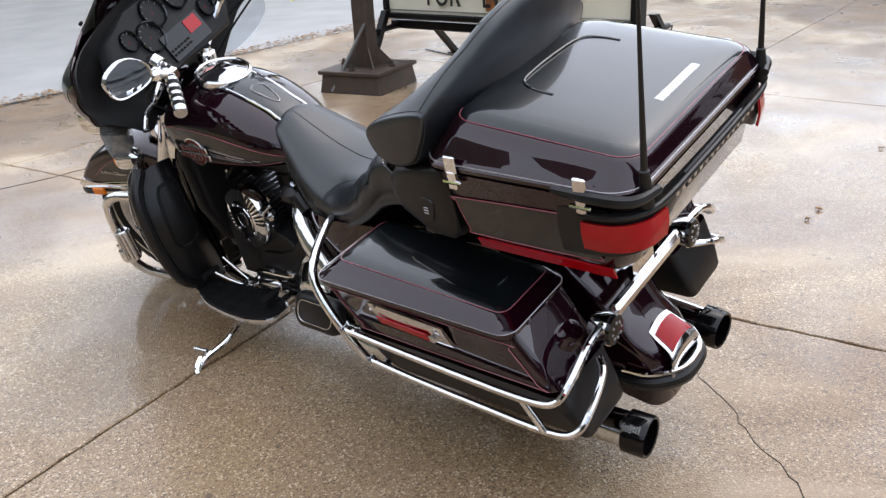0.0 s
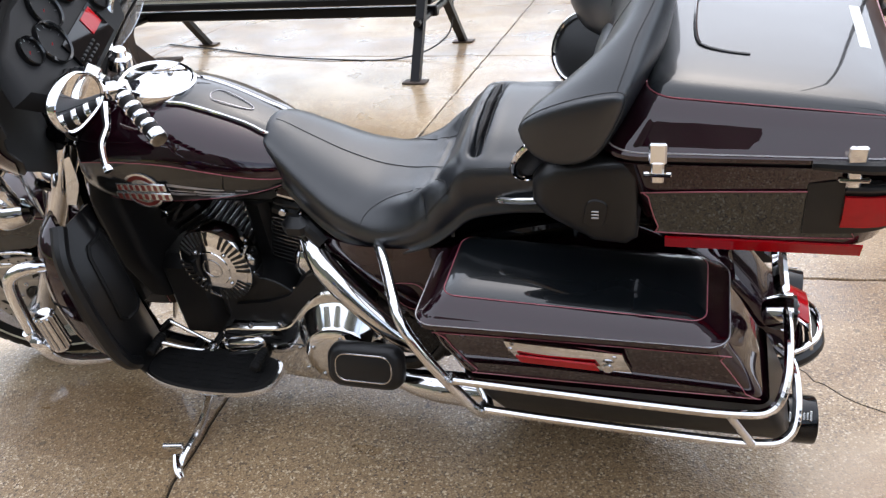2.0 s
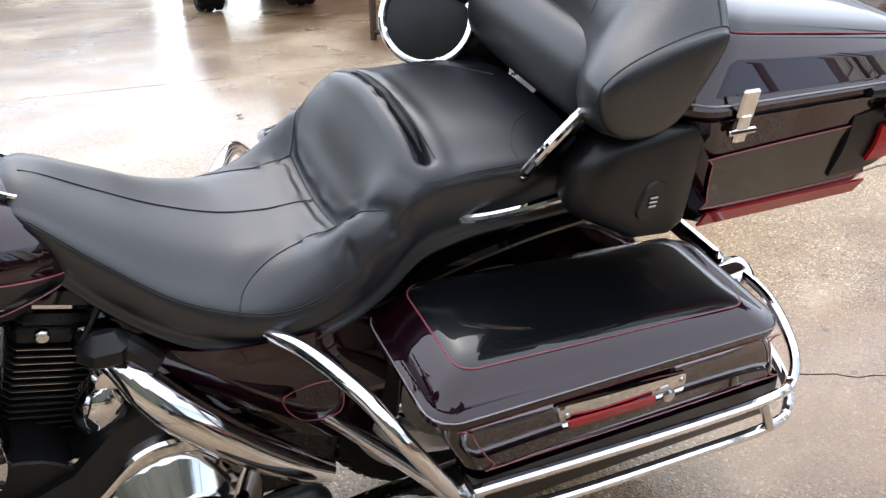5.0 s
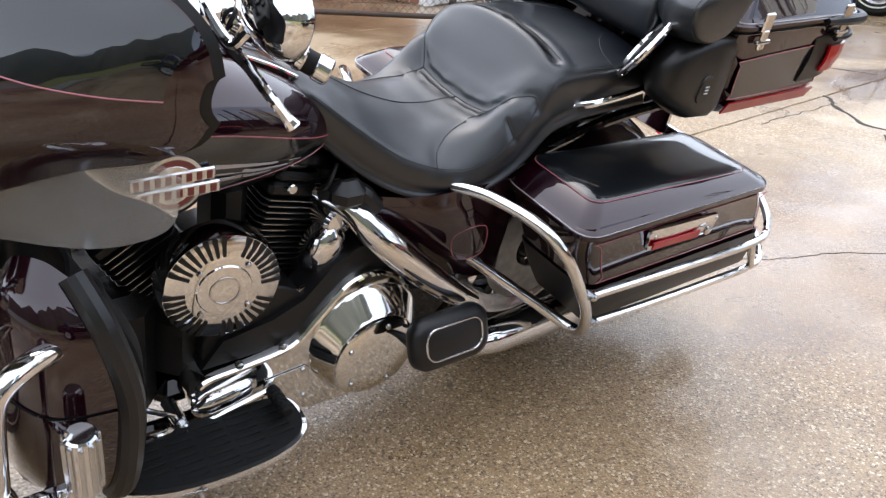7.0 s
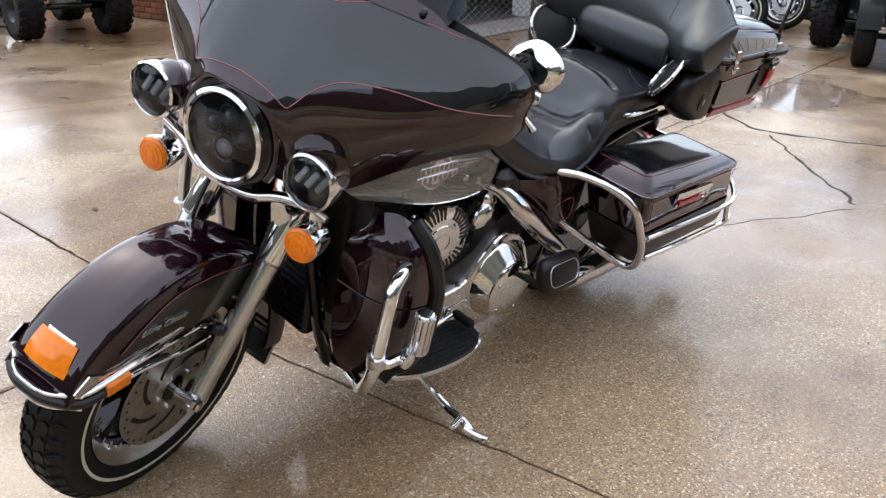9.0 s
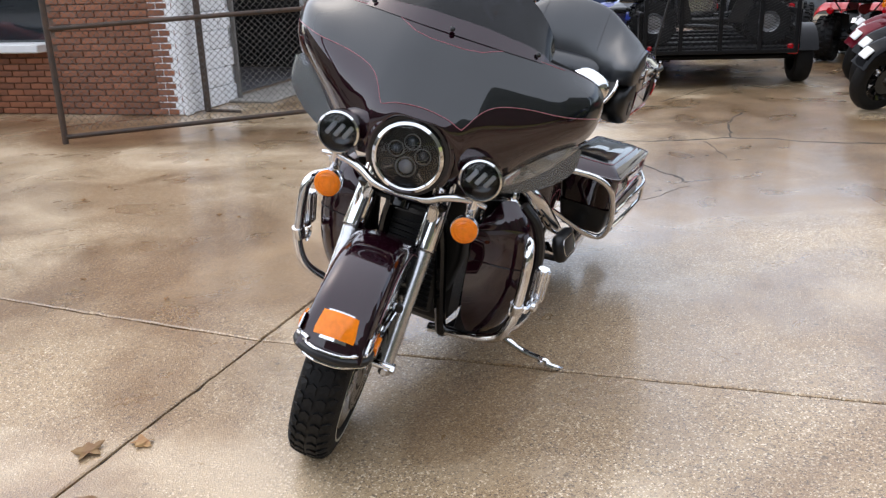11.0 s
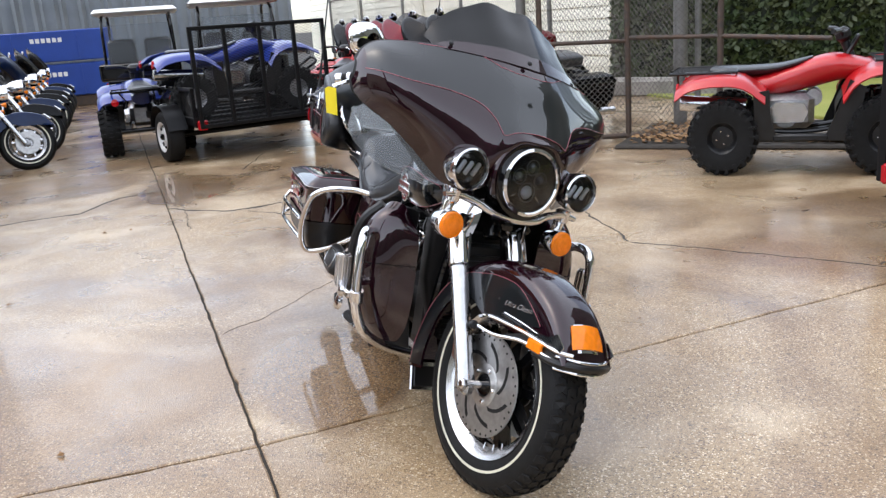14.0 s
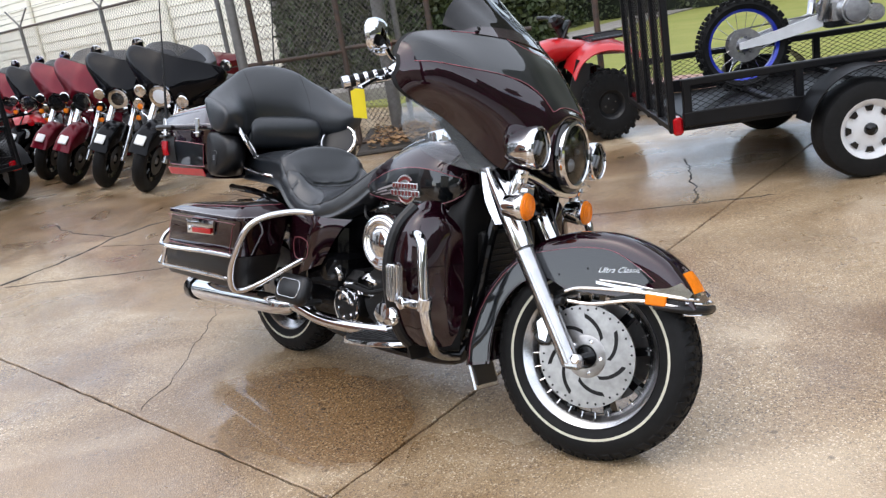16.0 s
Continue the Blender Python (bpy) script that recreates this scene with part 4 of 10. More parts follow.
DN = np.array([-0.92, 0, 0.38])
fpart("dash_panel", loft([[dash_at(y * k, h * k2, l) for y, h in ((-0.26, 0.10), (-0.30, 0.02), (-0.20, -0.09), (0.20, -0.09), (0.30, 0.02), (0.26, 0.10), (0.14, 0.145), (-0.14, 0.145))] for k, k2, l in ((1.1, 1.1, -0.02), (1.05, 1.05, 0.0), (0.97, 0.97, 0.012))]), DASH, dash)
for y, h, r in ((0.115, 0.035, 0.052), (-0.005, 0.085, 0.0), (0.045, 0.088, 0.050), (-0.075, 0.092, 0.050), (-0.175, 0.075, 0.034), (-0.155, 0.0, 0.034), (0.195, 0.065, 0.034)):
    if r:
        gg = fpart("gauge", lathe([(r, 0.0), (r, 0.012), (r * 0.93, 0.014), (r * 0.90, 0.004), (0.001, 0.004)], dash_at(y, h, 0.010), DN, 28), DASH, dash, "round gauge with a silver ring")
        fpart("dial_ring", lathe([(r * 0.9, 0.012), (r * 0.97, 0.0155), (r * 1.0, 0.012)], dash_at(y, h, 0.010), DN, 28, close=True), LAMP_DARK, gg)
        bx3 = basis(DN)
        for a in np.linspace(-2.2, 2.2, 9):
            d = -np.sin(a) * np.array([0, 1.0, 0]) + np.cos(a) * np.array([0.38, 0, 0.92])
            fpart("tick", rod(dash_at(y, h, 0.0148) + d * r * 0.68, dash_at(y, h, 0.0148) + d * r * 0.84, 0.0008, 5), ALLOY, gg)
        fpart("needle", rod(dash_at(y, h, 0.016), dash_at(y, h, 0.016) + np.array([0.1, 0.5, -0.5]) * r * 0.9, 0.0013, 5), RED_LENS, gg)
fpart("radio", loft([[dash_at(y, h, l) for y, h in ((-0.10, -0.075), (0.10, -0.075), (0.10, 0.015), (-0.10, 0.015))] for l in (0.008, 0.020)]), GLOSS_BLACK, dash, "black radio with a red display")
fpart("radio_display", loft([[dash_at(y, h, l) for y, h in ((-0.085, -0.035), (-0.020, -0.035), (-0.020, 0.010), (-0.085, 0.010))] for l in (0.0195, 0.0225)]), RED_LENS, dash, "red radio display")
for i in range(6):
    for h in (-0.055, -0.040):
        p = dash_at(0.088 - 0.017 * i, h, 0.022)
        fpart("radio_button", box(p, (0.006, 0.011, 0.008), 0.002, turn("Y", 22)), PLASTIC, dash)
fpart("ignition_switch", lathe([(0.030, 0), (0.028, 0.03), (0.018, 0.036), (0.016, 0.05)], (1.115, 0, 0.975), (-0.3, 0, 0.95), 20), CHROME)

# -- handlebar, grips, levers, mirrors --
for s in (1, -1):
    up_ = np.array([0.03, -0.015, 0.03]) if s < 0 else np.zeros(3)
    e = np.array([0.900, s * 0.412, 1.031]) + up_
    g0 = np.array([0.988, s * 0.305, 1.077]) + up_
    fpart("handlebar", tube([(1.16, s * 0.06, 0.985), (1.17, s * 0.14, 1.02), (1.14, s * 0.21, 1.09), (1.06, s * 0.245, 1.105), g0], 0.0127, 10), CHROME)
    d = (e - g0) / np.linalg.norm(e - g0)
    grip = fpart("grip", rod(g0, e, 0.0175, 18), RUBBER, label="black and chrome banded grip")
    for k in (0.04, 0.27, 0.48, 0.68, 0.88):
        p = g0 + (e - g0) * k
        fpart("grip_band", lathe([(0.0178, 0), (0.0200, 0.002), (0.0200, 0.010 if k < 0.8 else 0.020), (0.0178, 0.013 if k < 0.8 else 0.023)], p, d, 18), CHROME, grip)
    ctl = fpart("control_housing", join(box(g0 - d * 0.024, (0.056, 0.046, 0.052), 0.014), rod(g0 - d * 0.052 + (0.02, 0, 0.01), g0 - d * 0.052 + (0.045, 0, 0.03), 0.024), box(g0 - d * 0.01 + (0.045, 0, 0.012), (0.060, 0.052, 0.040), 0.012)), CHROME, label="chrome switch housing")
    for kx in (-0.012, 0.010):
        fpart("switch", box(g0 - d * 0.024 + (kx, 0, 0.027), (0.014, 0.016, 0.010), 0.004), PLASTIC, ctl)
    fpart("lever", tube([g0 + (0.035, s * 0.015, -0.006), *(np.array([(1.018, s * 0.352, 1.058), (1.014, s * 0.378, 1.048), (1.018, s * 0.420, 1.036), (1.010, s * 0.455, 1.014), (1.004, s * 0.466, 1.003)]) + up_)], [0.012, 0.010, 0.008, 0.0075, 0.0075, 0.0105], 8), CHROME)
    mc = np.array([1.026, 0.425, 1.155]) if s > 0 else np.array([1.024, -0.400, 1.205])
    mrot = turn("Z", -16 * s) @ turn("Y", -5)
    ol_ = cat_rom(np.array([(-0.022, 0.052), (0.036, 0.046), (0.070, 0.020), (0.064, -0.026), (0.034, -0.050), (-0.040, -0.052), (-0.078, -0.034), (-0.072, 0.012)]) * (s, 1), 5, True)
    prof = []
    for x_, sc in ((-0.012, 0.90), (-0.015, 0.955), (-0.012, 0.99), (-0.002, 1.0), (0.006, 0.96), (0.016, 0.86), (0.025, 0.66), (0.030, 0.36), (0.031, 0.04)):
        prof.append(np.concatenate([np.full((len(ol_), 1), x_), ol_ * sc], 1) @ mrot.T + mc)
    mir = fpart("mirror", loft(prof, caps=(False, True)), CHROME, label="chrome teardrop mirror")
    glass = np.concatenate([np.full((len(ol_), 1), -0.011), ol_ * 0.905], 1) @ mrot.T + mc
    fpart("mirror_glass", prism(glass, (0.002, 0, 0)), MIRROR, mir, "rear view mirror glass")
    fpart("mirror_stem", tube([mc + (0.02, -s * 0.02, -0.035), mc + (0.03, -s * 0.04, -0.060), g0 + (0.05, 0, 0.035), g0 + (0.03, 0, 0.015)], [0.008, 0.007, 0.007, 0.009], 8), CHROME, mir)
fpart("price_tag", prism([(1.030, -0.494, 1.032), (1.050, -0.478, 1.032), (1.050, -0.452, 0.950), (1.018, -0.476, 0.950), (1.018, -0.500, 1.022)], (0.001, -0.002, 0)), TAG_YELLOW, None, "yellow paper key tag")
fpart("control_cable", tube([(1.05, -0.32, 1.07), (1.12, -0.30, 1.02), (1.20, -0.22, 0.94), (1.24, -0.12, 0.86), (1.22, -0.05, 0.78)], 0.004, 6), PLASTIC)
fpart("control_cable", tube([(1.07, -0.31, 1.08), (1.14, -0.27, 1.03), (1.22, -0.20, 0.98), (1.26, -0.10, 0.92)], 0.004, 6), PLASTIC)
fpart("control_cable", tube([(1.05, 0.32, 1.07), (1.12, 0.30, 1.02), (1.20, 0.22, 0.94), (1.22, 0.10, 0.82)], 0.004, 6), PLASTIC)

# -- fuel tank and console --
def ring_section(x, hw, zt, zb, wid=0.62, n=28, sq=2.4):
    """A rounded cross-section, widest at the share wid of its height."""
    zc, out = zb + (zt - zb) * wid, []
    for a in np.linspace(0, 2 * np.pi, n, endpoint=False):
        c, s = np.cos(a), np.sin(a)
        y = hw * np.sign(c) * abs(c) ** (2 / sq)
        h = (zt - zc) if s > 0 else (zc - zb)
        out.append((x, y, zc + h * np.sign(s) * abs(s) ** (2 / sq)))
    return out


TANK_X = [(0.640, 0.060, 0.795, 0.735), (0.665, 0.105, 0.822, 0.718), (0.73, 0.146, 0.862, 0.702), (0.82, 0.174, 0.905, 0.690), (0.92, 0.192, 0.938, 0.682), (1.02, 0.202, 0.948, 0.682), (1.11, 0.196, 0.938, 0.692), (1.17, 0.168, 0.912, 0.718), (1.205, 0.110, 0.880, 0.760)]
TSEC = np.array([ring_section(x, hw, zt, zb, 0.46) for x, hw, zt, zb in TANK_X])
TFIN = cat_rom(TSEC, 5)


def tank_y(x, z):
    """The half width of the tank at x and height z."""
    k = int(np.argmin(abs(TFIN[:, 0, 0] - x)))
    ring = TFIN[k]
    ring = ring[ring[:, 1] >= 0]
    ring = ring[np.argsort(ring[:, 2])]
    return float(np.interp(z, ring[:, 2], ring[:, 1]))


tank = bpart("fuel_tank", loft(TFIN), CHERRY, label="black cherry fuel tank with charcoal flanks", angle=60)
for s in (1, -1):
    rows = []
    for ring, u in zip(TFIN, np.linspace(0, 1, len(TFIN))):
        w = np.clip(np.sin(np.pi * np.clip((u - 0.06) / 1.0, 0, 1)) ** 0.45, 0.02, 1) if u > 0.06 else 0.02
        base = -0.12 - 0.10 * u
        span = (0.20 + 0.26 * u) * w
        lo, hi = base - span * 0.55, base + span
        row = []
        for k in np.linspace(lo, hi, 7):
            a = k * np.pi / 2
            idx = (a / (2 * np.pi) * 28) % 28
            i0 = int(math.floor(idx))
            p = ring[i0 % 28] * (1 - idx + i0) + ring[(i0 + 1) % 28] * (idx - i0)
            row.append(p * (1, s, 1) + (0, s * 0.0025, 0))
        rows.append(row)
    rows = np.array(rows)[3:-2]
    bpart("tank_side_panel", loft(rows, closed=False), CHARCOAL, tank, "charcoal flank panel", angle=60)
    line = np.concatenate([rows[:, -1], rows[::-1, 0]])
    bpart("pinstripe", tube(line, 0.0012, 5, 1, closed=True), PIN_RED, tank)
    # round badge with two bands across; lettering is left out as plain bars
    bc = np.array([0.990, s * (tank_y(0.990, 0.778) + 0.001), 0.778])
    badge = bpart("tank_badge", lathe([(0.050, 0), (0.050, 0.004), (0.045, 0.005), (0.045, 0.0035), (0.001, 0.0035)], bc, (0, s, -0.05), 36), SILVER, tank, "round silver and red tank badge")
    bpart("badge_disc", lathe([(0.044, 0.0038), (0.043, 0.0048), (0.001, 0.0048)], bc, (0, s, -0.05), 32), DECAL_RED, badge)
    bpart("badge_core", lathe([(0.034, 0.0045), (0.033, 0.0056), (0.001, 0.0056)], bc, (0, s, -0.05), 32), SILVER, badge)
    for dz, wd in ((0.012, 0.134), (-0.013, 0.150)):
        bar = bpart("badge_band", box(bc + (0.0, s * 0.006, dz), (wd, 0.006, 0.022), 0.003), SILVER, badge)
        for i in range(8):
            bpart("badge_bar", box(bc + (-wd * 0.42 + wd * 0.84 * i / 7, s * 0.0092, dz), (wd * 0.068, 0.002, 0.015), 0.001), DECAL_RED, badge)
    for i in range(3):
        z0_, z1_ = 0.792 - 0.013 * i, 0.752 - 0.007 * i
        xs_ = np.linspace(0.925, 0.745 + 0.03 * i, 9)
        tri_ = [[(x, s * (tank_y(x, z) + 0.0032), z) for z in (np.interp(x, (0.74, 0.925), (z1_, z0_)) + w_ * np.interp(x, (0.745, 0.925), (0.0006, 0.0042)) for w_ in (1, -1))] for x in xs_]
        bpart("flank_stripe", shell(np.array(tri_), 1, 1, 0.0008 * s), PIN_GREY, tank)
rows = np.array([[(x, y, np.interp(x, [t[0] for t in TANK_X], [t[2] for t in TANK_X]) + 0.010 - 2.0 * y * y * (1 if abs(y) > 0.04 else 0.6)) for y in np.linspace(-w, w, 7)] for x, w in ((0.700, 0.048), (0.76, 0.054), (0.84, 0.060), (0.90, 0.062), (0.96, 0.060))])
console = bpart("tank_console", shell(rows, 4, 3, -0.012), CHARCOAL, None, "charcoal tank console with chrome edging", angle=60)
edge = np.concatenate([rows[:, 0], rows[::-1, -1]])
bpart("console_trim", tube(edge, 0.0045, 8, 4, closed=True), CHROME, console)
loop = [(0.86, 0.0, 0.0), (0.85, 0.022, 0), (0.82, 0.022, 0), (0.775, 0.012, 0), (0.76, 0.0, 0), (0.775, -0.012, 0), (0.82, -0.022, 0), (0.85, -0.022, 0)]
bpart("console_line", tube([(x, y, np.interp(x, [t[0] for t in TANK_X], [t[2] for t in TANK_X]) + 0.0115 - 1.2 * y * y) for x, y, _ in loop], 0.0016, 5, 4, closed=True), PIN_GREY, console)
cap = bpart("fuel_cap", lathe([(0.086, -0.03), (0.091, 0.002), (0.090, 0.010), (0.084, 0.015), (0.079, 0.012), (0.074, 0.0125), (0.050, 0.018), (0.025, 0.0205), (0.001, 0.021)], (0.995, 0, 0.957), (-0.20, 0, 1), 52), CHROME, None, "round chrome fuel door")
bpart("cap_hinge", box((1.092, 0.0, 0.970), (0.030, 0.038, 0.020), 0.006), CHROME, cap)

# -- seat: rider's bucket and pillion --
SEAT_X = [
    # x, half width, bottom, side seam, then the top at the centre and at 0.3, 0.55 and 0.78 of the half width
    (0.745, 0.050, 0.815, 0.838, 0.852, 0.851, 0.848, 0.843),
    (0.700, 0.095, 0.765, 0.832, 0.868, 0.866, 0.858, 0.846),
    (0.620, 0.138, 0.690, 0.772, 0.826, 0.824, 0.814, 0.796),
    (0.540, 0.172, 0.645, 0.718, 0.784, 0.780, 0.768, 0.745),
    (0.460, 0.194, 0.628, 0.690, 0.754, 0.751, 0.742, 0.720),
    (0.400, 0.204, 0.628, 0.684, 0.744, 0.743, 0.740, 0.726),
    (0.345, 0.209, 0.640, 0.702, 0.742, 0.742, 0.746, 0.752),
    (0.305, 0.209, 0.655, 0.730, 0.750, 0.751, 0.760, 0.784),
    (0.275, 0.207, 0.670, 0.760, 0.786, 0.788, 0.797, 0.812),
    (0.245, 0.204, 0.690, 0.796, 0.843, 0.843, 0.843, 0.840),
    (0.215, 0.200, 0.715, 0.835, 0.892, 0.890, 0.882, 0.868),
    (0.195, 0.198, 0.728, 0.848, 0.904, 0.901, 0.891, 0.874),
    (0.165, 0.197, 0.738, 0.853, 0.896, 0.894, 0.887, 0.873),
    (0.100, 0.196, 0.750, 0.857, 0.893, 0.892, 0.887, 0.873),
    (0.000, 0.198, 0.757, 0.858, 0.887, 0.886, 0.882, 0.870),
    (-0.080, 0.196, 0.760, 0.856, 0.877, 0.876, 0.872, 0.863),
]
SR = []
for x, hw, zb, zs, z0, z1, z2, z3 in SEAT_X:
    half = [(0.0, z0), (0.30, z1), (0.55, z2), (0.78, z3), (0.94, zs + (z3 - zs) * 0.35), (1.0, zs - (zs - zb) * 0.18), (0.985, zb + (zs - zb) * 0.30), (0.86, zb)]
    ring = [(x, hw * y, z) for y, z in half] + [(x, -hw * y, z) for y, z in reversed(half[1:])]
    SR.append(ring)
SR = np.array(SR)
SEAT = cat_rom(SR, 6)
SEAT = cat_rom(SEAT.transpose(1, 0, 2), 3, True).transpose(1, 0, 2)
# tucks pulled into the padding: (marks on one side, depth, width)
TUCKS = [
    ([(0.299, 0.112, 0.757), (0.303, 0.060, 0.752), (0.305, 0.0, 0.751)], 0.007, 0.013),
    ([(0.299, 0.112, 0.757), (0.283, 0.140, 0.790), (0.266, 0.168, 0.814), (0.252, 0.190, 0.822), (0.246, 0.203, 0.800)], 0.006, 0.012),
    ([(0.299, 0.112, 0.757), (0.352, 0.112, 0.744), (0.410, 0.132, 0.736), (0.450, 0.160, 0.718), (0.467, 0.190, 0.690)], 0.0022, 0.010),
    ([(0.296, 0.203, 0.742), (0.302, 0.195, 0.760), (0.304, 0.180, 0.772)], 0.003, 0.008),
    ([(0.184, 0.150, 0.872), (0.181, 0.110, 0.884), (0.180, 0.055, 0.896), (0.180, 0.0, 0.898)], 0.030, 0.0085),
]
SEATF = cat_rom(cat_rom(SEAT, 2).transpose(1, 0, 2), 2, True).transpose(1, 0, 2)
SN = normals_of(np.concatenate([SEATF[:, -1:], SEATF, SEATF[:, :1]], 1))[:, 1:-1]
if (SN[:, 0, 2]).mean() < 0:
    SN = -SN
push = np.zeros(SEATF.shape[:2])
tuck_lines = []
for marks, dep, wid_ in TUCKS:
    for s in (1, -1):
        ln_ = cat_rom(np.array(marks) * (1, s, 1), 10)
        tuck_lines.append(ln_)
        dist_ = np.sqrt(((SEATF[:, :, None, :] - ln_[None, None]) ** 2).sum(3)).min(2)
        fold = -dep * np.exp(-((dist_ / wid_) ** 2)) + min(0.35 * dep, 0.003) * np.exp(-(((dist_ - 3 * wid_) / (1.7 * wid_)) ** 2))
        push = np.where(np.abs(fold) > np.abs(push), fold, push)
SEATF = SEATF + SN * push[..., None]
seat = bpart("seat", loft(SEATF), LEATHER, label="black stitched vinyl two-up seat", angle=80)


def seat_snap(ln, lift=0.0006):
    """Drops a line of marks onto the padded skin."""
    out = []
    flat, nrm = SEATF.reshape(-1, 3), SN.reshape(-1, 3)
    for p in ln:
        k = ((flat - p) ** 2).sum(1).argmin()
        out.append(p - ((p - flat[k]) @ nrm[k]) * nrm[k] + nrm[k] * lift)
    out = np.array(out)
    for _ in range(3):
        out[1:-1] = (out[:-2] + 2 * out[1:-1] + out[2:]) / 4
    return out



for s in (1, -1):
    side_seam = [(x, s * hw * 0.975, zs + 0.003) for x, hw, _, zs, *_ in SEAT_X[1:]]
    for dz in (0.0, 0.005):
        bpart("seam", tube(seat_snap(cat_rom(np.array(side_seam) + (0, 0, dz), 8)), 0.0009, 5, 1), THREAD, seat)
mid_seam = [(x, 0.012, z0) for x, _, _, _, z0, *_ in SEAT_X[1:8]]
cross_seam = [[(0.045, s * 0.196, 0.866), (0.040, s * 0.150, 0.880), (0.010, s * 0.105, 0.883), (-0.045, s * 0.066, 0.880)] for s in (1, -1)]
for ln_ in tuck_lines[:8] + [cat_rom(np.array(mid_seam), 8)] + [cat_rom(np.array(c_), 8) for c_ in cross_seam]:
    bpart("seam", tube(seat_snap(ln_), 0.0010, 5, 1), THREAD, seat)
# black strip in the groove draws the shade of the fold
bpart("seat_pocket", tube(seat_snap(cat_rom(np.array([(0.183, y, np.interp(abs(y), (0, 0.11, 0.16), (0.896, 0.884, 0.866))) for y in (-0.140, -0.10, -0.05, 0, 0.05, 0.10, 0.140)]), 6), 0.008), np.interp(np.linspace(-1, 1, 37), (-1, -0.5, 0.5, 1), (0.001, 0.0085, 0.0085, 0.001)), 8, 1), DASH, seat, "black strip put in as shade between rider and pillion seat")
for dx in (0.015, -0.015):
    bpart("seam", tube(seat_snap(cat_rom(np.array([(0.183 + dx, y, np.interp(abs(y), (0, 0.11, 0.16), (0.900, 0.888, 0.868))) for y in (-0.155, -0.11, -0.05, 0, 0.05, 0.11, 0.155)]), 6)), 0.0010, 5, 1), THREAD, seat)

# -- passenger backrest, arm pods and speakers --
BR_SECTIONS = [
    # y, then the outline from the front by the bottom, the rear and the top
    (-0.333, (0.045, 1.035), (0.022, 0.985), (-0.030, 0.966), (-0.085, 0.983), (-0.118, 1.035), (-0.138, 1.085), (-0.135, 1.108), (-0.095, 1.106), (-0.035, 1.090), (0.020, 1.066)),
    (-0.295, (0.042, 1.028), (0.018, 0.972), (-0.035, 0.955), (-0.095, 0.972), (-0.134, 1.040), (-0.156, 1.105), (-0.150, 1.138), (-0.105, 1.134), (-0.040, 1.102), (0.020, 1.066)),
    (-0.250, (0.018, 1.022), (0.000, 0.966), (-0.050, 0.950), (-0.110, 0.966), (-0.150, 1.045), (-0.172, 1.122), (-0.162, 1.166), (-0.118, 1.158), (-0.052, 1.110), (-0.002, 1.064)),
    (-0.200, (-0.030, 1.030), (-0.045, 0.966), (-0.088, 0.950), (-0.135, 0.968), (-0.166, 1.050), (-0.188, 1.140), (-0.180, 1.194), (-0.144, 1.188), (-0.094, 1.135), (-0.052, 1.082)),
    (-0.140, (-0.066, 1.040), (-0.076, 0.970), (-0.112, 0.954), (-0.152, 0.970), (-0.181, 1.060), (-0.203, 1.160), (-0.198, 1.224), (-0.166, 1.226), (-0.118, 1.165), (-0.083, 1.100)),
    (-0.070, (-0.083, 1.048), (-0.089, 0.970), (-0.123, 0.954), (-0.163, 0.970), (-0.189, 1.060), (-0.210, 1.168), (-0.206, 1.240), (-0.175, 1.246), (-0.125, 1.185), (-0.094, 1.110)),
    (0.000, (-0.086, 1.050), (-0.091, 0.970), (-0.125, 0.954), (-0.165, 0.970), (-0.190, 1.060), (-0.211, 1.170), (-0.208, 1.245), (-0.177, 1.251), (-0.127, 1.190), (-0.096, 1.112)),
]
BR = [[(x, y, z) for x, z in cat_rom(np.array(o_), 3, True)] for y, *o_ in BR_SECTIONS]
cap_ = np.array(BR[0])
BR = np.array([(cap_ - cap_.mean(0)) * k + cap_.mean(0) - (0, dy, 0) for k, dy in ((0.62, 0.016), (0.90, 0.011))] + BR)
BRF = np.concatenate([BR, BR[-2::-1] * (1, -1, 1)])
BRS = cat_rom(BRF, 5)
backrest = bpart("backrest", loft(BRS), LEATHER, label="wide wrap-round black vinyl backrest", angle=70)
bpart("lumbar_cushion", loft(cat_rom(np.array([[(-0.090 + 0.052 * k * np.cos(a), y, 0.962 + 0.070 * k * np.sin(a)) for a in np.linspace(0, 2 * np.pi, 20, endpoint=False)] for y, k in ((-0.185, 0.25), (-0.178, 0.8), (-0.15, 1), (0, 1.04), (0.15, 1), (0.178, 0.8), (0.185, 0.25))]), 3)), LEATHER, backrest, angle=70)
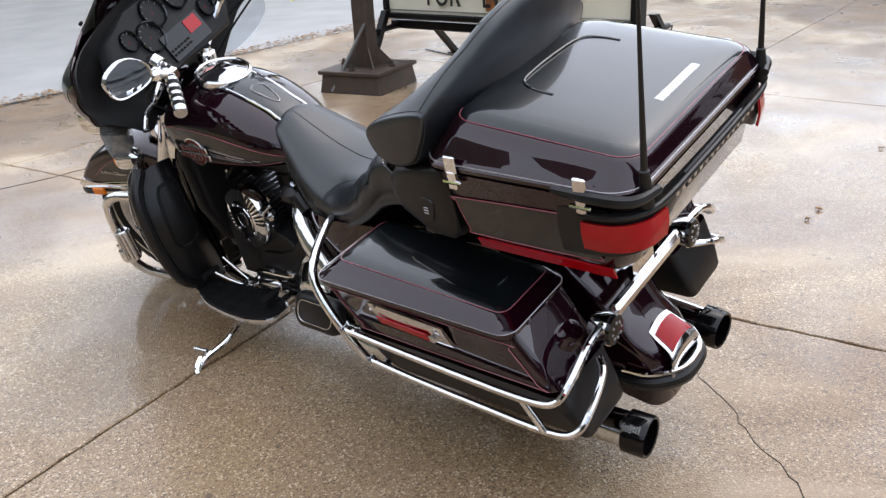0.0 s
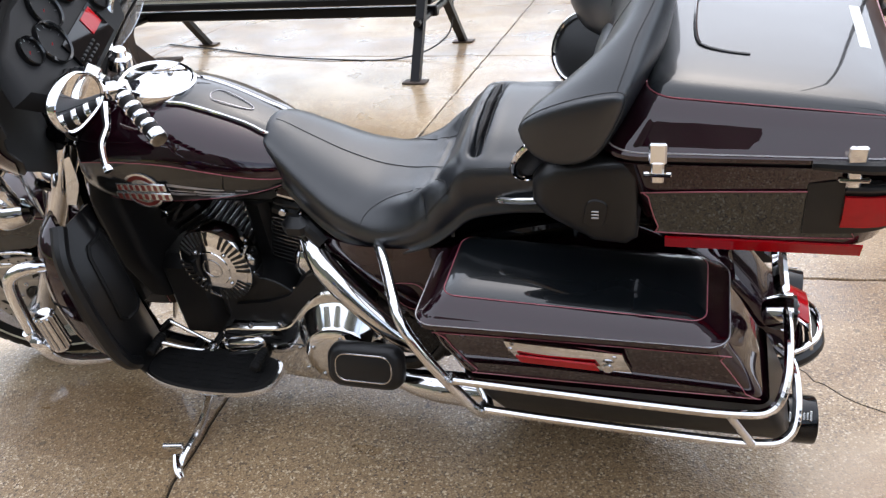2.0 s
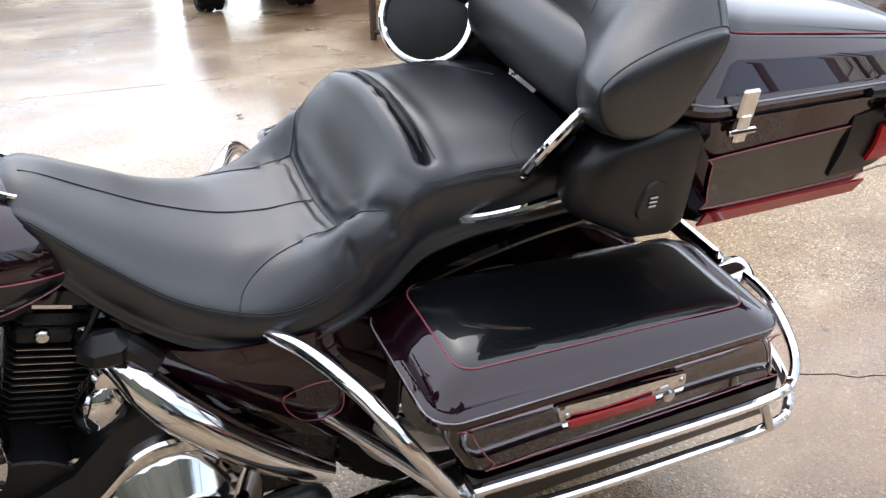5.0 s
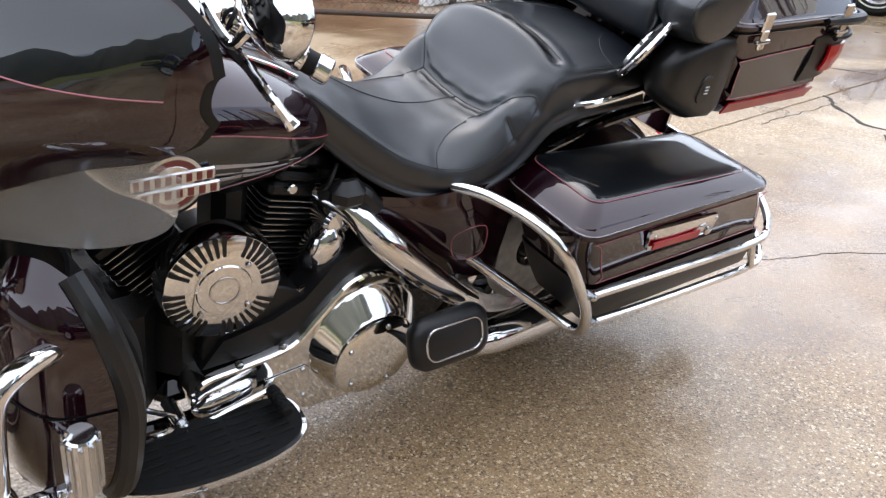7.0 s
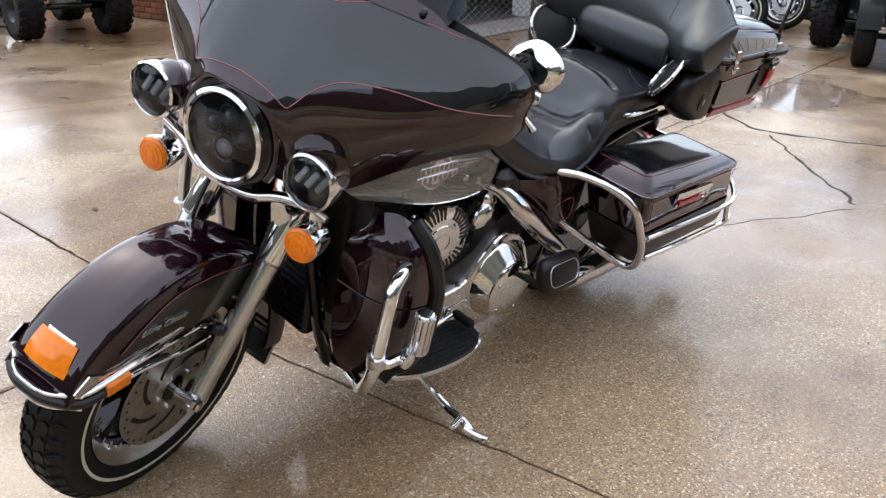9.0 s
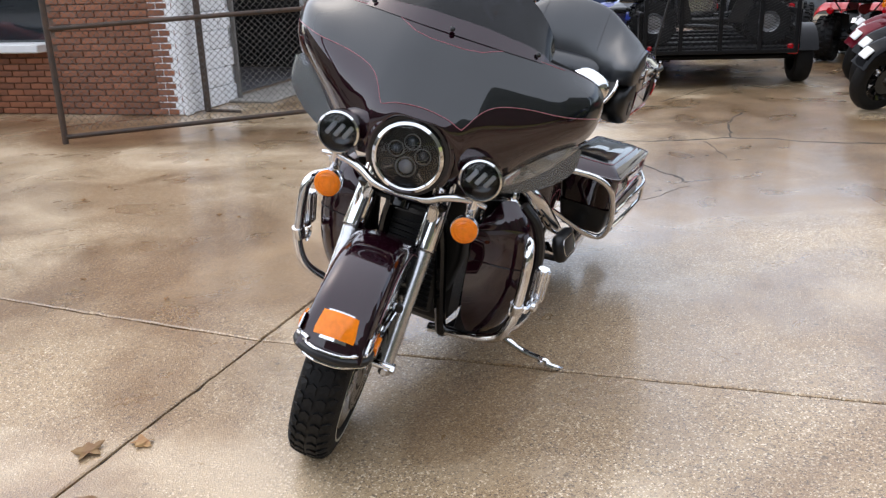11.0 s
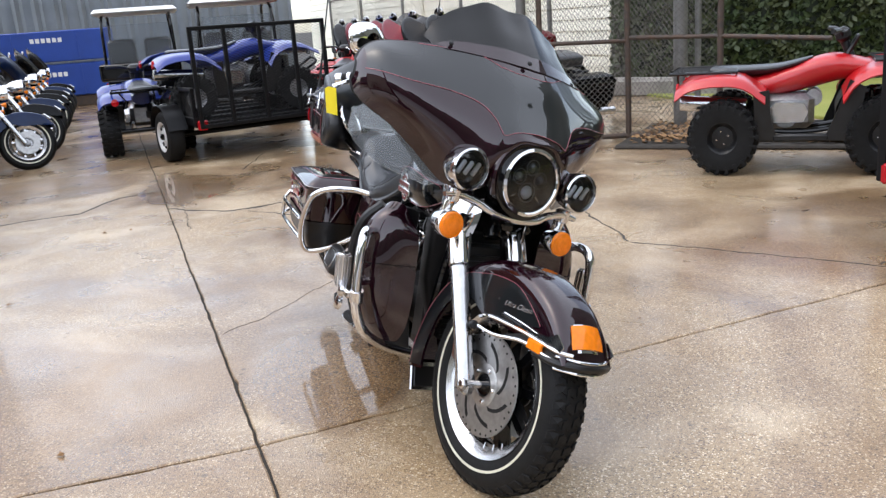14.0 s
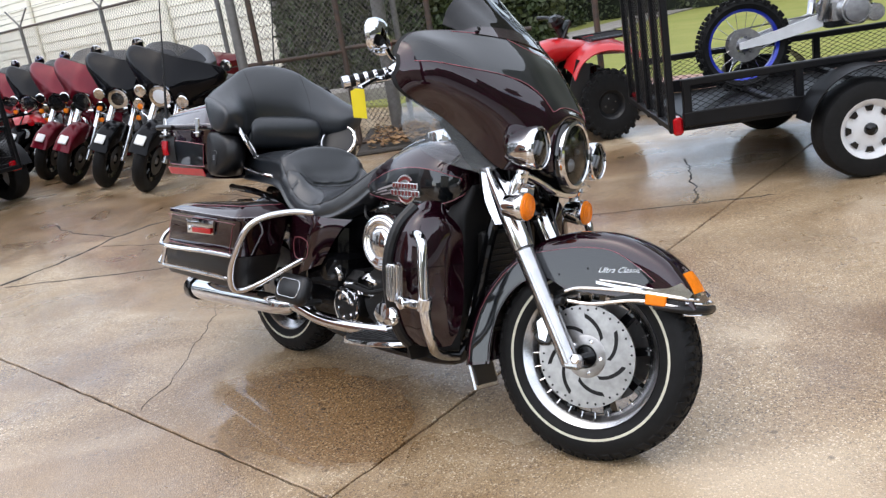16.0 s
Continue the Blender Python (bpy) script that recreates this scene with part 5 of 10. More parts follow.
for s in (1, -1):
    k = 10 if s < 0 else len(BRS) - 11
    bpart("seam", tube(np.concatenate([BRS[k], BRS[k][:1]]) * (1, 1, 1), 0.0012, 5, 1), THREAD, backrest)
    k = 30 if s < 0 else len(BRS) - 31
    bpart("seam", tube(BRS[k][20:30], 0.0012, 5, 1), THREAD, backrest)
    ridge = [BRS[i][19] for i in (range(10, 41) if s < 0 else range(len(BRS) - 41, len(BRS) - 10))]
    bpart("seam", tube(np.array(ridge), 0.0012, 5, 1), THREAD, backrest)
    pod_r = []
    for y, x0, x1, z0, z1 in ((0.185, -0.15, -0.075, 0.790, 0.935), (0.198, -0.158, -0.055, 0.780, 0.945), (0.228, -0.16, -0.010, 0.776, 0.958), (0.262, -0.16, 0.030, 0.776, 0.966), (0.300, -0.16, 0.036, 0.780, 0.970), (0.324, -0.16, 0.018, 0.788, 0.968), (0.332, -0.152, -0.006, 0.802, 0.955)):
        ring = [(x0, y, z0 + 0.015), (x0 + 0.02, y, z0), (x0 + (x1 - x0) * 0.45, y, z0 + 0.005), (x1 - 0.02, y, z0 + 0.055), (x1, y, z0 + 0.085), (x1 - 0.002, y, z1 - 0.055), (x1 - 0.03, y, z1 - 0.022), (x0 + (x1 - x0) * 0.40, y, z1 - 0.004), (x0 + 0.02, y, z1), (x0, y, z1 - 0.02)]
        pod_r.append(ring)
    pod_r = cat_rom(np.array(pod_r) * (1, s, 1), 3)
    pod = bpart("arm_pod", loft(pod_r), PLASTIC, None, "black speaker pod beside the pillion seat", angle=50)
    sc_, sa_ = np.array([0.006, s * 0.232, 0.922]), np.array([0.48, -s * 0.73, 0.48])
    bpart("speaker_ring", lathe([(0.080 + 0.0075 * np.cos(a), 0.004 + 0.0075 * np.sin(a)) for a in np.linspace(0, 2 * np.pi, 10, endpoint=False)], sc_, sa_, 44, close=True), CHROME, pod, "chrome speaker ring")
    bpart("speaker_grille", lathe([(0.076, 0.003), (0.055, 0.007), (0.001, 0.009)], sc_, sa_, 32), PLASTIC, pod)
    bx4 = basis(sa_)
    for a in np.linspace(0.4, 2 * np.pi + 0.4, 4, endpoint=False):
        bpart("ring_lug", lathe([(0.006, 0.004), (0.005, 0.012)], sc_ + (np.cos(a) * bx4[0] + np.sin(a) * bx4[1]) * 0.077, sa_, 8), CHROME, pod)
    plug = bpart("headset_socket", loft([rr(0, 0, 0.021, 0.032, 0.018, 0), rr(0, 0, 0.019, 0.030, 0.017, 0.004)]), PLASTIC, pod)
    plug.data.transform(Matrix.Translation((-0.085, s * 0.3315, 0.860)) @ Matrix.Rotation(radians(-90 * s), 4, "X") @ Matrix.Rotation(radians(-12), 4, "Z"))
    bpart("socket_mark", join(*[box((-0.085, s * 0.337, 0.860 + dz), (0.014, 0.003, 0.004), 0.001) for dz in (-0.007, 0, 0.007)]), ALLOY, plug)
    bpart("grab_rail", tube([(0.140, s * 0.150, 0.780), (0.130, s * 0.195, 0.788), (0.06, s * 0.215, 0.800), (-0.03, s * 0.235, 0.828), (-0.06, s * 0.24, 0.85)], 0.008, 10), CHROME, None, "chrome passenger grab rail")

# -- top box --
def tp_ring(z, x0, x1, hw, rad):
    return rr((x0 + x1) / 2, 0, (x0 - x1) / 2, hw, rad, z, 7)


top_box = bpart("top_box", loft([tp_ring(0.762, -0.20, -0.50, 0.27, 0.06), tp_ring(0.772, -0.190, -0.550, 0.305, 0.07), tp_ring(0.810, -0.172, -0.582, 0.322, 0.07), tp_ring(0.90, -0.130, -0.602, 0.332, 0.07), tp_ring(0.972, -0.098, -0.610, 0.338, 0.07), tp_ring(0.976, -0.094, -0.614, 0.342, 0.07)]), CHERRY, label="black cherry top box with chrome latches", angle=40)
bpart("lid_gasket", loft([tp_ring(0.974, -0.100, -0.608, 0.336, 0.07), tp_ring(0.988, -0.100, -0.608, 0.336, 0.07)]), PLASTIC, top_box)


def tilt_lid(v):
    v = v.copy()
    v[:, 2] += np.maximum(v[:, 2] - 0.992, 0) * 0.34 * (v[:, 0] + 0.38) / 0.25
    return v


LID = [(0.984, -0.092, -0.616, 0.344, 0.07), (0.992, -0.092, -0.616, 0.344, 0.07), (0.998, -0.102, -0.609, 0.337, 0.065), (1.003, -0.108, -0.606, 0.332, 0.06), (1.032, -0.135, -0.602, 0.314, 0.055), (1.052, -0.156, -0.597, 0.296, 0.05), (1.062, -0.172, -0.588, 0.281, 0.05)]
lid = bpart("lid", moved(loft([tp_ring(*k) for k in LID]), tilt_lid), CHERRY, top_box, "domed cherry lid", angle=40)
PANEL = [(1.0590, -0.168, -0.592, 0.2855, 0.05), (1.0675, -0.175, -0.587, 0.2775, 0.05), (1.0742, -0.188, -0.575, 0.260, 0.055), (1.0790, -0.212, -0.552, 0.228, 0.06), (1.0818, -0.252, -0.513, 0.165, 0.06), (1.0832, -0.300, -0.475, 0.095, 0.04), (1.0836, -0.35, -0.43, 0.035, 0.02)]
bpart("lid_panel", moved(loft([tp_ring(*k) for k in PANEL]), tilt_lid), CHARCOAL, top_box, "charcoal lid panel", angle=60)


def lid_top(x, y):
    """The height of the lid's panel before its tilt."""
    return np.interp(abs(y), (0, 0.095, 0.165, 0.228, 0.26, 0.2775), (1.0837, 1.0832, 1.0818, 1.0790, 1.0742, 1.0675))


ridge = [(-0.34, 0.150), (-0.30, 0.148), (-0.262, 0.134), (-0.248, 0.10), (-0.244, 0.0), (-0.248, -0.10), (-0.262, -0.134), (-0.30, -0.148), (-0.34, -0.150)]
bpart("lid_ridge", moved(tube([(x, y, lid_top(x, y) - 0.001) for x, y in ridge], 0.004, 8, 6), tilt_lid), CHARCOAL, top_box)
bpart("pinstripe", moved(tube(tp_ring(1.0595, -0.1675, -0.5925, 0.286, 0.05), 0.0012, 5, 1, closed=True), tilt_lid), PIN_RED, top_box)
bpart("pinstripe", moved(tube(tp_ring(0.9965, -0.097, -0.611, 0.3405, 0.07), 0.0016, 5, 1, closed=True), tilt_lid), PIN_GREY, top_box)
bpart("lid_plate", moved(box((-0.530, -0.02, 1.0782), (0.036, 0.185, 0.005), 0.0015), tilt_lid), WHITE, top_box, "white sticker strip")
for s in (1, -1):
    for x in (-0.195, -0.505):
        la = bpart("latch", box((x, s * 0.349, 1.002), (0.030, 0.008, 0.042), 0.003), CHROME, top_box, "chrome draw latch")
        bpart("latch_arm", join(box((x, s * 0.351, 0.966), (0.022, 0.008, 0.044), 0.003), rod((x - 0.024, s * 0.352, 0.962), (x + 0.024, s * 0.352, 0.962), 0.005, 8)), CHROME, la)
    # side panel with pinstripe
    outline = [(-0.192, 0.914), (-0.180, 0.902), (-0.198, 0.832), (-0.216, 0.819), (-0.500, 0.823), (-0.52, 0.84), (-0.50, 0.926), (-0.48, 0.928)]
    pts = [(x, s * (np.interp(z, (0.81, 0.90, 0.972), (0.3225, 0.3325, 0.3385)) + 0.0008), z) for x, z in cat_rom(np.array(outline), 3, True)]
    bpart("side_panel", prism(pts, (0, s * 0.0012, 0)), CHARCOAL, top_box, "charcoal side panel")
    bpart("pinstripe", tube(np.array(pts) + (0, s * 0.0015, 0), 0.0012, 5, 1, closed=True), PIN_RED, top_box)
    bpart("side_reflector", shell(np.array([[(x, s * 0.3245, 0.806), (x, s * 0.312, 0.776)] for x in (-0.21, -0.32, -0.43, -0.545)]), 3, 3, 0.004 * s), RED_LENS, top_box, "long red side reflector")
    corner = [(-0.440, 0.3345), (-0.495, 0.3355), (-0.540, 0.3335), (-0.580, 0.3190), (-0.606, 0.2870), (-0.614, 0.2400), (-0.6165, 0.150), (-0.6175, 0.0)]
    out_ = [(0.0, 1.0), (0.0, 1.0), (-0.15, 0.99), (-0.5, 0.86), (-0.85, 0.5), (-1.0, 0.1), (-1, 0), (-1, 0)]
    lows = (0.835, 0.838, 0.842, 0.846, 0.850, 0.862, 0.905, 0.915)

    def wrap(i, z, lift):
        (x, y), (nx, ny) = corner[i], out_[i]
        k = np.interp(z, (0.82, 0.90, 0.97), (-0.008, -0.003, 0.0))
        return (x + nx * (lift + k), s * (y + ny * (lift + k)), z)

    bpart("lamp_housing", shell(np.array([[wrap(i, 0.952 - 0.010 * (i == 0), 0.004), wrap(i, (0.952 + lows[i]) / 2, 0.009), wrap(i, lows[i], 0.004)] for i in range(8)]), 4, 4, 0.006 * s), PLASTIC, top_box, "black wrap-round lamp housing")
    bpart("tail_lens", shell(np.array([[wrap(i, 0.924, 0.015), wrap(i, 0.893, 0.018), wrap(i, 0.860, 0.014)] for i in range(1, 6)]) + np.array([(-0.003, 0, 0)]), 4, 4, 0.006 * s), RED_LENS, top_box, "wrap-round red tail lens")
    bpart("lens_lip", tube([wrap(i, 0.944, 0.016) for i in range(1, 8)], 0.007, 8, 4), PLASTIC, top_box)
    bpart("tail_band", tube([(-0.44, s * 0.345, 0.985), (-0.53, s * 0.350, 0.985), (-0.605, s * 0.335, 0.983), (-0.628, s * 0.27, 0.980)], [0.008, 0.012, 0.012, 0.010], 8), PLASTIC, top_box)
    ant = bpart("antenna", rod((-0.612, s * 0.292, 0.950), (-0.612, s * 0.292, 1.030), 0.016, 14, 0.010), PLASTIC, None, "tall black whip antenna")
    bpart("whip", tube([(-0.612, s * 0.292, 1.03), (-0.622, s * 0.293, 1.30), (-0.640, s * 0.296, 1.75)], [0.007, 0.004, 0.0025], 8), PLASTIC, ant)
bpart("rear_band", box((-0.6215, 0, 0.932), (0.012, 0.30, 0.040), 0.004), PLASTIC, top_box, "black rear band with silver bars")
for i in range(15):
    bpart("rear_bar", box((-0.629, -0.196 + 0.028 * i, 0.930), (0.003, 0.013, 0.015), 0.001), SILVER, top_box)
bpart("rack", join(tube([(-0.10, 0.13, 0.775), (-0.30, 0.15, 0.780), (-0.52, 0.13, 0.785)], 0.009, 8), tube([(-0.10, -0.13, 0.775), (-0.30, -0.15, 0.780), (-0.52, -0.13, 0.785)], 0.009, 8), box((-0.3, 0, 0.782), (0.34, 0.30, 0.012), 0.004)), GLOSS_BLACK, None, "black top box rack")

# -- saddlebags --
def bag_parts(s):
    def ring(z, x0, x1, y0, y1, rad):
        return rr((x0 + x1) / 2, s * (y0 + y1) / 2, (x0 - x1) / 2, (y1 - y0) / 2, rad, z, 6)

    def drop_back(v):
        """The lid falls gently towards the rear."""
        v = v.copy()
        v[:, 2] -= np.clip((v[:, 2] - 0.640) / 0.05, 0, 1.2) * 0.026 * np.clip((0.2 - v[:, 0]) / 0.45, 0, 1.1)
        return v

    bag = bpart("saddlebag", loft([ring(0.345, 0.105, -0.446, 0.215, 0.366, 0.02), ring(0.360, 0.130, -0.456, 0.200, 0.380, 0.022), ring(0.45, 0.180, -0.424, 0.190, 0.402, 0.026), ring(0.51, 0.210, -0.397, 0.188, 0.412, 0.03), ring(0.57, 0.242, -0.364, 0.185, 0.421, 0.035), ring(0.618, 0.264, -0.333, 0.182, 0.426, 0.04), ring(0.626, 0.272, -0.328, 0.180, 0.430, 0.04)]), CHERRY, label="black cherry hard saddlebag", angle=40)
    LR = [(0.628, 0.278, -0.336, 0.176, 0.435, 0.042), (0.638, 0.280, -0.337, 0.176, 0.435, 0.042), (0.642, 0.277, -0.335, 0.178, 0.432, 0.040), (0.646, 0.268, -0.326, 0.180, 0.424, 0.036), (0.650, 0.266, -0.320, 0.180, 0.422, 0.034), (0.676, 0.226, -0.298, 0.184, 0.388, 0.028), (0.682, 0.214, -0.290, 0.188, 0.374, 0.026), (0.685, 0.190, -0.26, 0.21, 0.335, 0.03)]
    bl = bpart("bag_lid", moved(loft([ring(*k) for k in LR]), drop_back), CHERRY, bag, "cherry lid with a charcoal top", angle=40)
    bpart("lid_panel", moved(loft([ring(0.6780, 0.2235, -0.2945, 0.187, 0.3845, 0.028), ring(0.6835, 0.2165, -0.2895, 0.190, 0.3775, 0.028), ring(0.6885, 0.196, -0.268, 0.205, 0.350, 0.03), ring(0.6900, 0.150, -0.22, 0.235, 0.310, 0.03)]), drop_back), CHARCOAL, bag, "charcoal lid panel", angle=60)
    bpart("pinstripe", moved(tube(ring(0.6795, 0.2225, -0.2935, 0.188, 0.3835, 0.028), 0.0013, 5, 1, closed=True), drop_back), PIN_RED, bag)
    bpart("pinstripe", tube(ring(0.6405, 0.279, -0.3365, 0.177, 0.4345, 0.042), 0.0012, 5, 1, closed=True), PIN_GREY, bag)
    # outlined side and rear panels
    def face_y(z):
        return s * (np.interp(z, (0.36, 0.45, 0.56, 0.618), (0.386, 0.404, 0.420, 0.426)) + 0.001)
    ol = [(0.215, 0.600), (0.160, 0.502), (0.13, 0.490), (-0.36, 0.490), (-0.375, 0.502), (-0.322, 0.600), (-0.30, 0.614), (0.195, 0.614)]
    pts = np.array([(x, face_y(z), z) for x, z in cat_rom(np.array(ol), 3, True)])
    bpart("pinstripe", tube(pts, 0.0011, 5, 1, closed=True), PIN_RED, bag)
    bpart("bag_foot", loft([ring(0.340, 0.12, -0.470, 0.202, 0.376, 0.02), ring(0.352, 0.128, -0.472, 0.198, 0.384, 0.022), ring(0.40, 0.158, -0.456, 0.193, 0.398, 0.024), ring(0.475, 0.196, -0.422, 0.186, 0.412, 0.026)], caps=(False, False)), PLASTIC, bag, "black lower bag extension")
    hinge = bpart("bag_latch", shell(np.array([[(0.088, s * 0.438, 0.616), (0.0, s * 0.441, 0.614), (-0.142, s * 0.438, 0.606)], [(0.082, s * 0.437, 0.596), (0.0, s * 0.440, 0.593), (-0.148, s * 0.437, 0.586)], [(0.062, s * 0.428, 0.556), (0.0, s * 0.431, 0.554), (-0.160, s * 0.428, 0.548)]]), 3, 3, -0.008 * s), CHROME, bag, "chrome bag latch with a red reflector")
    bpart("reflector", shell(np.array([[(0.066, s * 0.4385, 0.583), (-0.09, s * 0.4395, 0.578)], [(0.058, s * 0.4335, 0.562), (-0.098, s * 0.4345, 0.557)]]), 3, 3, 0.004 * s), RED_LENS, hinge, "red reflector strip")
    bpart("lock", lathe([(0.011, 0), (0.011, 0.004), (0.008, 0.006), (0.004, 0.005)], (-0.115, s * 0.441, 0.572), (0, s, 0.15), 16), STEEL, hinge)
    for x in (0.075, -0.128):
        bpart("latch_bolt", lathe([(0.005, 0), (0.004, 0.003)], (x, s * 0.445, 0.604), (0, s, 0), 8), STEEL, hinge)
    # chrome guard: a bow at the front and two rails that run round the rear
    bpart("bag_guard_bow", tube([(0.43, s * 0.19, 0.655), (0.39, s * 0.26, 0.662), (0.345, s * 0.35, 0.648), (0.312, s * 0.408, 0.612), (0.268, s * 0.428, 0.545), (0.205, s * 0.430, 0.445), (0.168, s * 0.412, 0.368), (0.158, s * 0.375, 0.338), (0.20, s * 0.31, 0.362), (0.31, s * 0.225, 0.44), (0.37, s * 0.18, 0.48)], 0.0125, 12), CHROME, bag, "chrome saddlebag guard")
    bpart("bag_guard_rail", tube([(0.215, s * 0.436, 0.488), (0.0, s * 0.443, 0.486), (-0.20, s * 0.443, 0.478), (-0.36, s * 0.440, 0.474), (-0.425, s * 0.425, 0.480), (-0.448, s * 0.385, 0.520), (-0.452, s * 0.30, 0.565), (-0.448, s * 0.20, 0.570)], 0.0095, 10), CHROME, bag)
    bpart("bag_guard_rail", tube([(0.155, s * 0.424, 0.392), (0.0, s * 0.434, 0.394), (-0.20, s * 0.438, 0.392), (-0.40, s * 0.436, 0.388), (-0.462, s * 0.415, 0.395), (-0.478, s * 0.37, 0.430), (-0.470, s * 0.29, 0.470), (-0.440, s * 0.25, 0.480)], 0.0095, 10), CHROME, bag)
    bpart("guard_strut", rod((-0.345, s * 0.442, 0.475), (-0.395, s * 0.440, 0.390), 0.009), CHROME, bag)
    for p in ((0.213, s * 0.437, 0.490), (0.158, s * 0.424, 0.394)):
        bpart("guard_bolt", lathe([(0.009, -0.012), (0.009, 0.010), (0.005, 0.014)], p, (0, s, 0), 10), STEEL, bag)


bag_parts(1)
bag_parts(-1)

# -- side covers, rear fender --
for s in (1, -1):
    cov = np.array([[(x, s * y, z) for x, y, z in r] for r in (
        ((0.600, 0.135, 0.640), (0.50, 0.190, 0.645), (0.37, 0.206, 0.652), (0.255, 0.186, 0.650)),
        ((0.560, 0.160, 0.600), (0.47, 0.208, 0.600), (0.36, 0.214, 0.595), (0.245, 0.186, 0.590)),
        ((0.500, 0.165, 0.530), (0.43, 0.202, 0.522), (0.34, 0.206, 0.508), (0.240, 0.184, 0.500)),
        ((0.425, 0.160, 0.452), (0.38, 0.186, 0.432), (0.32, 0.194, 0.408), (0.262, 0.188, 0.388)))])
    sc = bpart("side_cover", shell(cov, 5, 5, 0.006), CHERRY, None, "black cherry side cover", angle=60)
    bpart("pinstripe", tube([(0.415, s * 0.2165, 0.545), (0.335, s * 0.220, 0.555), (0.325, s * 0.214, 0.480), (0.385, s * 0.205, 0.475)], 0.0011, 5, 4, closed=True), PIN_RED, sc)
rf = []
for a, lo, cr in zip([180 - k for k in (-12, -3, 6, 14, 24, 45, 70, 95, 120, 140)], (0.365, 0.365, 0.36, 0.35, 0.34, 0.30, 0.29, 0.29, 0.30, 0.33), (0.530, 0.525, 0.500, 0.452, 0.428, 0.405, 0.392, 0.388, 0.388, 0.390)):
    e = np.array([np.cos(radians(a)), 0, np.sin(radians(a))])
    rf.append([RW + e * (lo + (cr - lo) * k) + (0, y * 0.105, 0) for y, k in ((-1, 0), (-1.0, 0.6), (-0.9, 0.86), (-0.5, 0.98), (0, 1), (0.5, 0.98), (0.9, 0.86), (1.0, 0.6), (1, 0))])
rear_fender = bpart("rear_fender", shell(np.array(rf), 5, 4, 0.003), CHERRY, None, "black cherry rear fender", angle=60)
def tail_rows(rows, lift):
    """Rows across the sloping tail of the fender: (x, half width, z)."""
    return np.array([[(x - lift * 0.57, w * k, z + lift * 0.82 - 0.012 * k * k) for k in (-1, -0.5, 0, 0.5, 1)] for x, w, z in rows])


bpart("rear_lamp_bezel", shell(tail_rows([(-0.462, 0.050, 0.420), (-0.485, 0.056, 0.404), (-0.520, 0.062, 0.380), (-0.534, 0.070, 0.356), (-0.540, 0.082, 0.325)], 0.004), 3, 3, 0.006), CHROME, rear_fender, "chrome fender lamp bezel")
bpart("rear_lens", shell(tail_rows([(-0.474, 0.046, 0.412), (-0.498, 0.050, 0.395), (-0.523, 0.053, 0.378)], 0.010), 3, 3, 0.010), RED_LENS, rear_fender, "red fender tip lens")
bpart("rear_bumper", tube([(-0.38, 0.115, 0.298), (-0.48, 0.112, 0.298), (-0.540, 0.06, 0.298), (-0.552, 0, 0.298), (-0.540, -0.06, 0.298), (-0.48, -0.112, 0.298), (-0.38, -0.115, 0.298)], [0.012, 0.018, 0.022, 0.022, 0.022, 0.018, 0.012], 10), PLASTIC, rear_fender, "black rubber fender bumper")
bpart("bumper_trim", tube([(-0.42, 0.120, 0.327), (-0.49, 0.110, 0.327), (-0.546, 0.06, 0.327), (-0.560, 0, 0.327), (-0.546, -0.06, 0.327), (-0.49, -0.110, 0.327), (-0.42, -0.120, 0.327)], 0.007, 8), CHROME, rear_fender)
bpart("rear_light_bar", join(box((-0.445, 0, 0.560), (0.030, 0.36, 0.036), 0.010), box((-0.430, 0, 0.600), (0.030, 0.10, 0.10), 0.010)), CHROME, None, "chrome rear lamp bar")
for s in (1, -1):
    sg = np.array([-0.455, s * 0.215, 0.545])
    sig = bpart("rear_signal", lathe([(0.012, -0.05), (0.030, -0.042), (0.040, -0.01), (0.041, 0.008)], sg, (-1, 0, 0), 28), CHROME, None, "smoked rear turn signal in chrome")
    bpart("signal_lens", lathe([(0.040, 0.006), (0.036, 0.016), (0.001, 0.022)], sg, (-1, 0, 0), 24), GLOSS_BLACK, sig)
    for a in np.linspace(0, 2 * np.pi, 8, endpoint=False):
        bpart("lens_dot", lathe([(0.0045, 0), (0.003, 0.003)], sg + (-0.018, 0.02 * np.cos(a), 0.02 * np.sin(a)), (-1, 0, 0), 6), ALLOY, sig)

# -- engine --
def fin_cylinder(base, top, n, k=1.0, th=0.0017):
    base, top = np.asarray(base, float), np.asarray(top, float)
    ax = (top - base) / np.linalg.norm(top - base)
    side = np.array([0, 1.0, 0])
    fw = np.cross(side, ax)
    ring = np.array([fw * px + side * py for px, py in ((0.070, 0.058), (0.058, 0.070), (-0.058, 0.070), (-0.070, 0.058), (-0.070, -0.058), (-0.058, -0.070), (0.058, -0.070), (0.070, -0.058))])
    rings = []
    for i in range(n):
        c = base + (top - base) * i / (n - 1)
        for h, q in ((-2 * th, 0.80), (-th, 0.985), (0, 1.0), (th, 0.985), (2 * th, 0.80)):
            rings.append(c + ring * k * q + ax * h)
    return loft(rings)


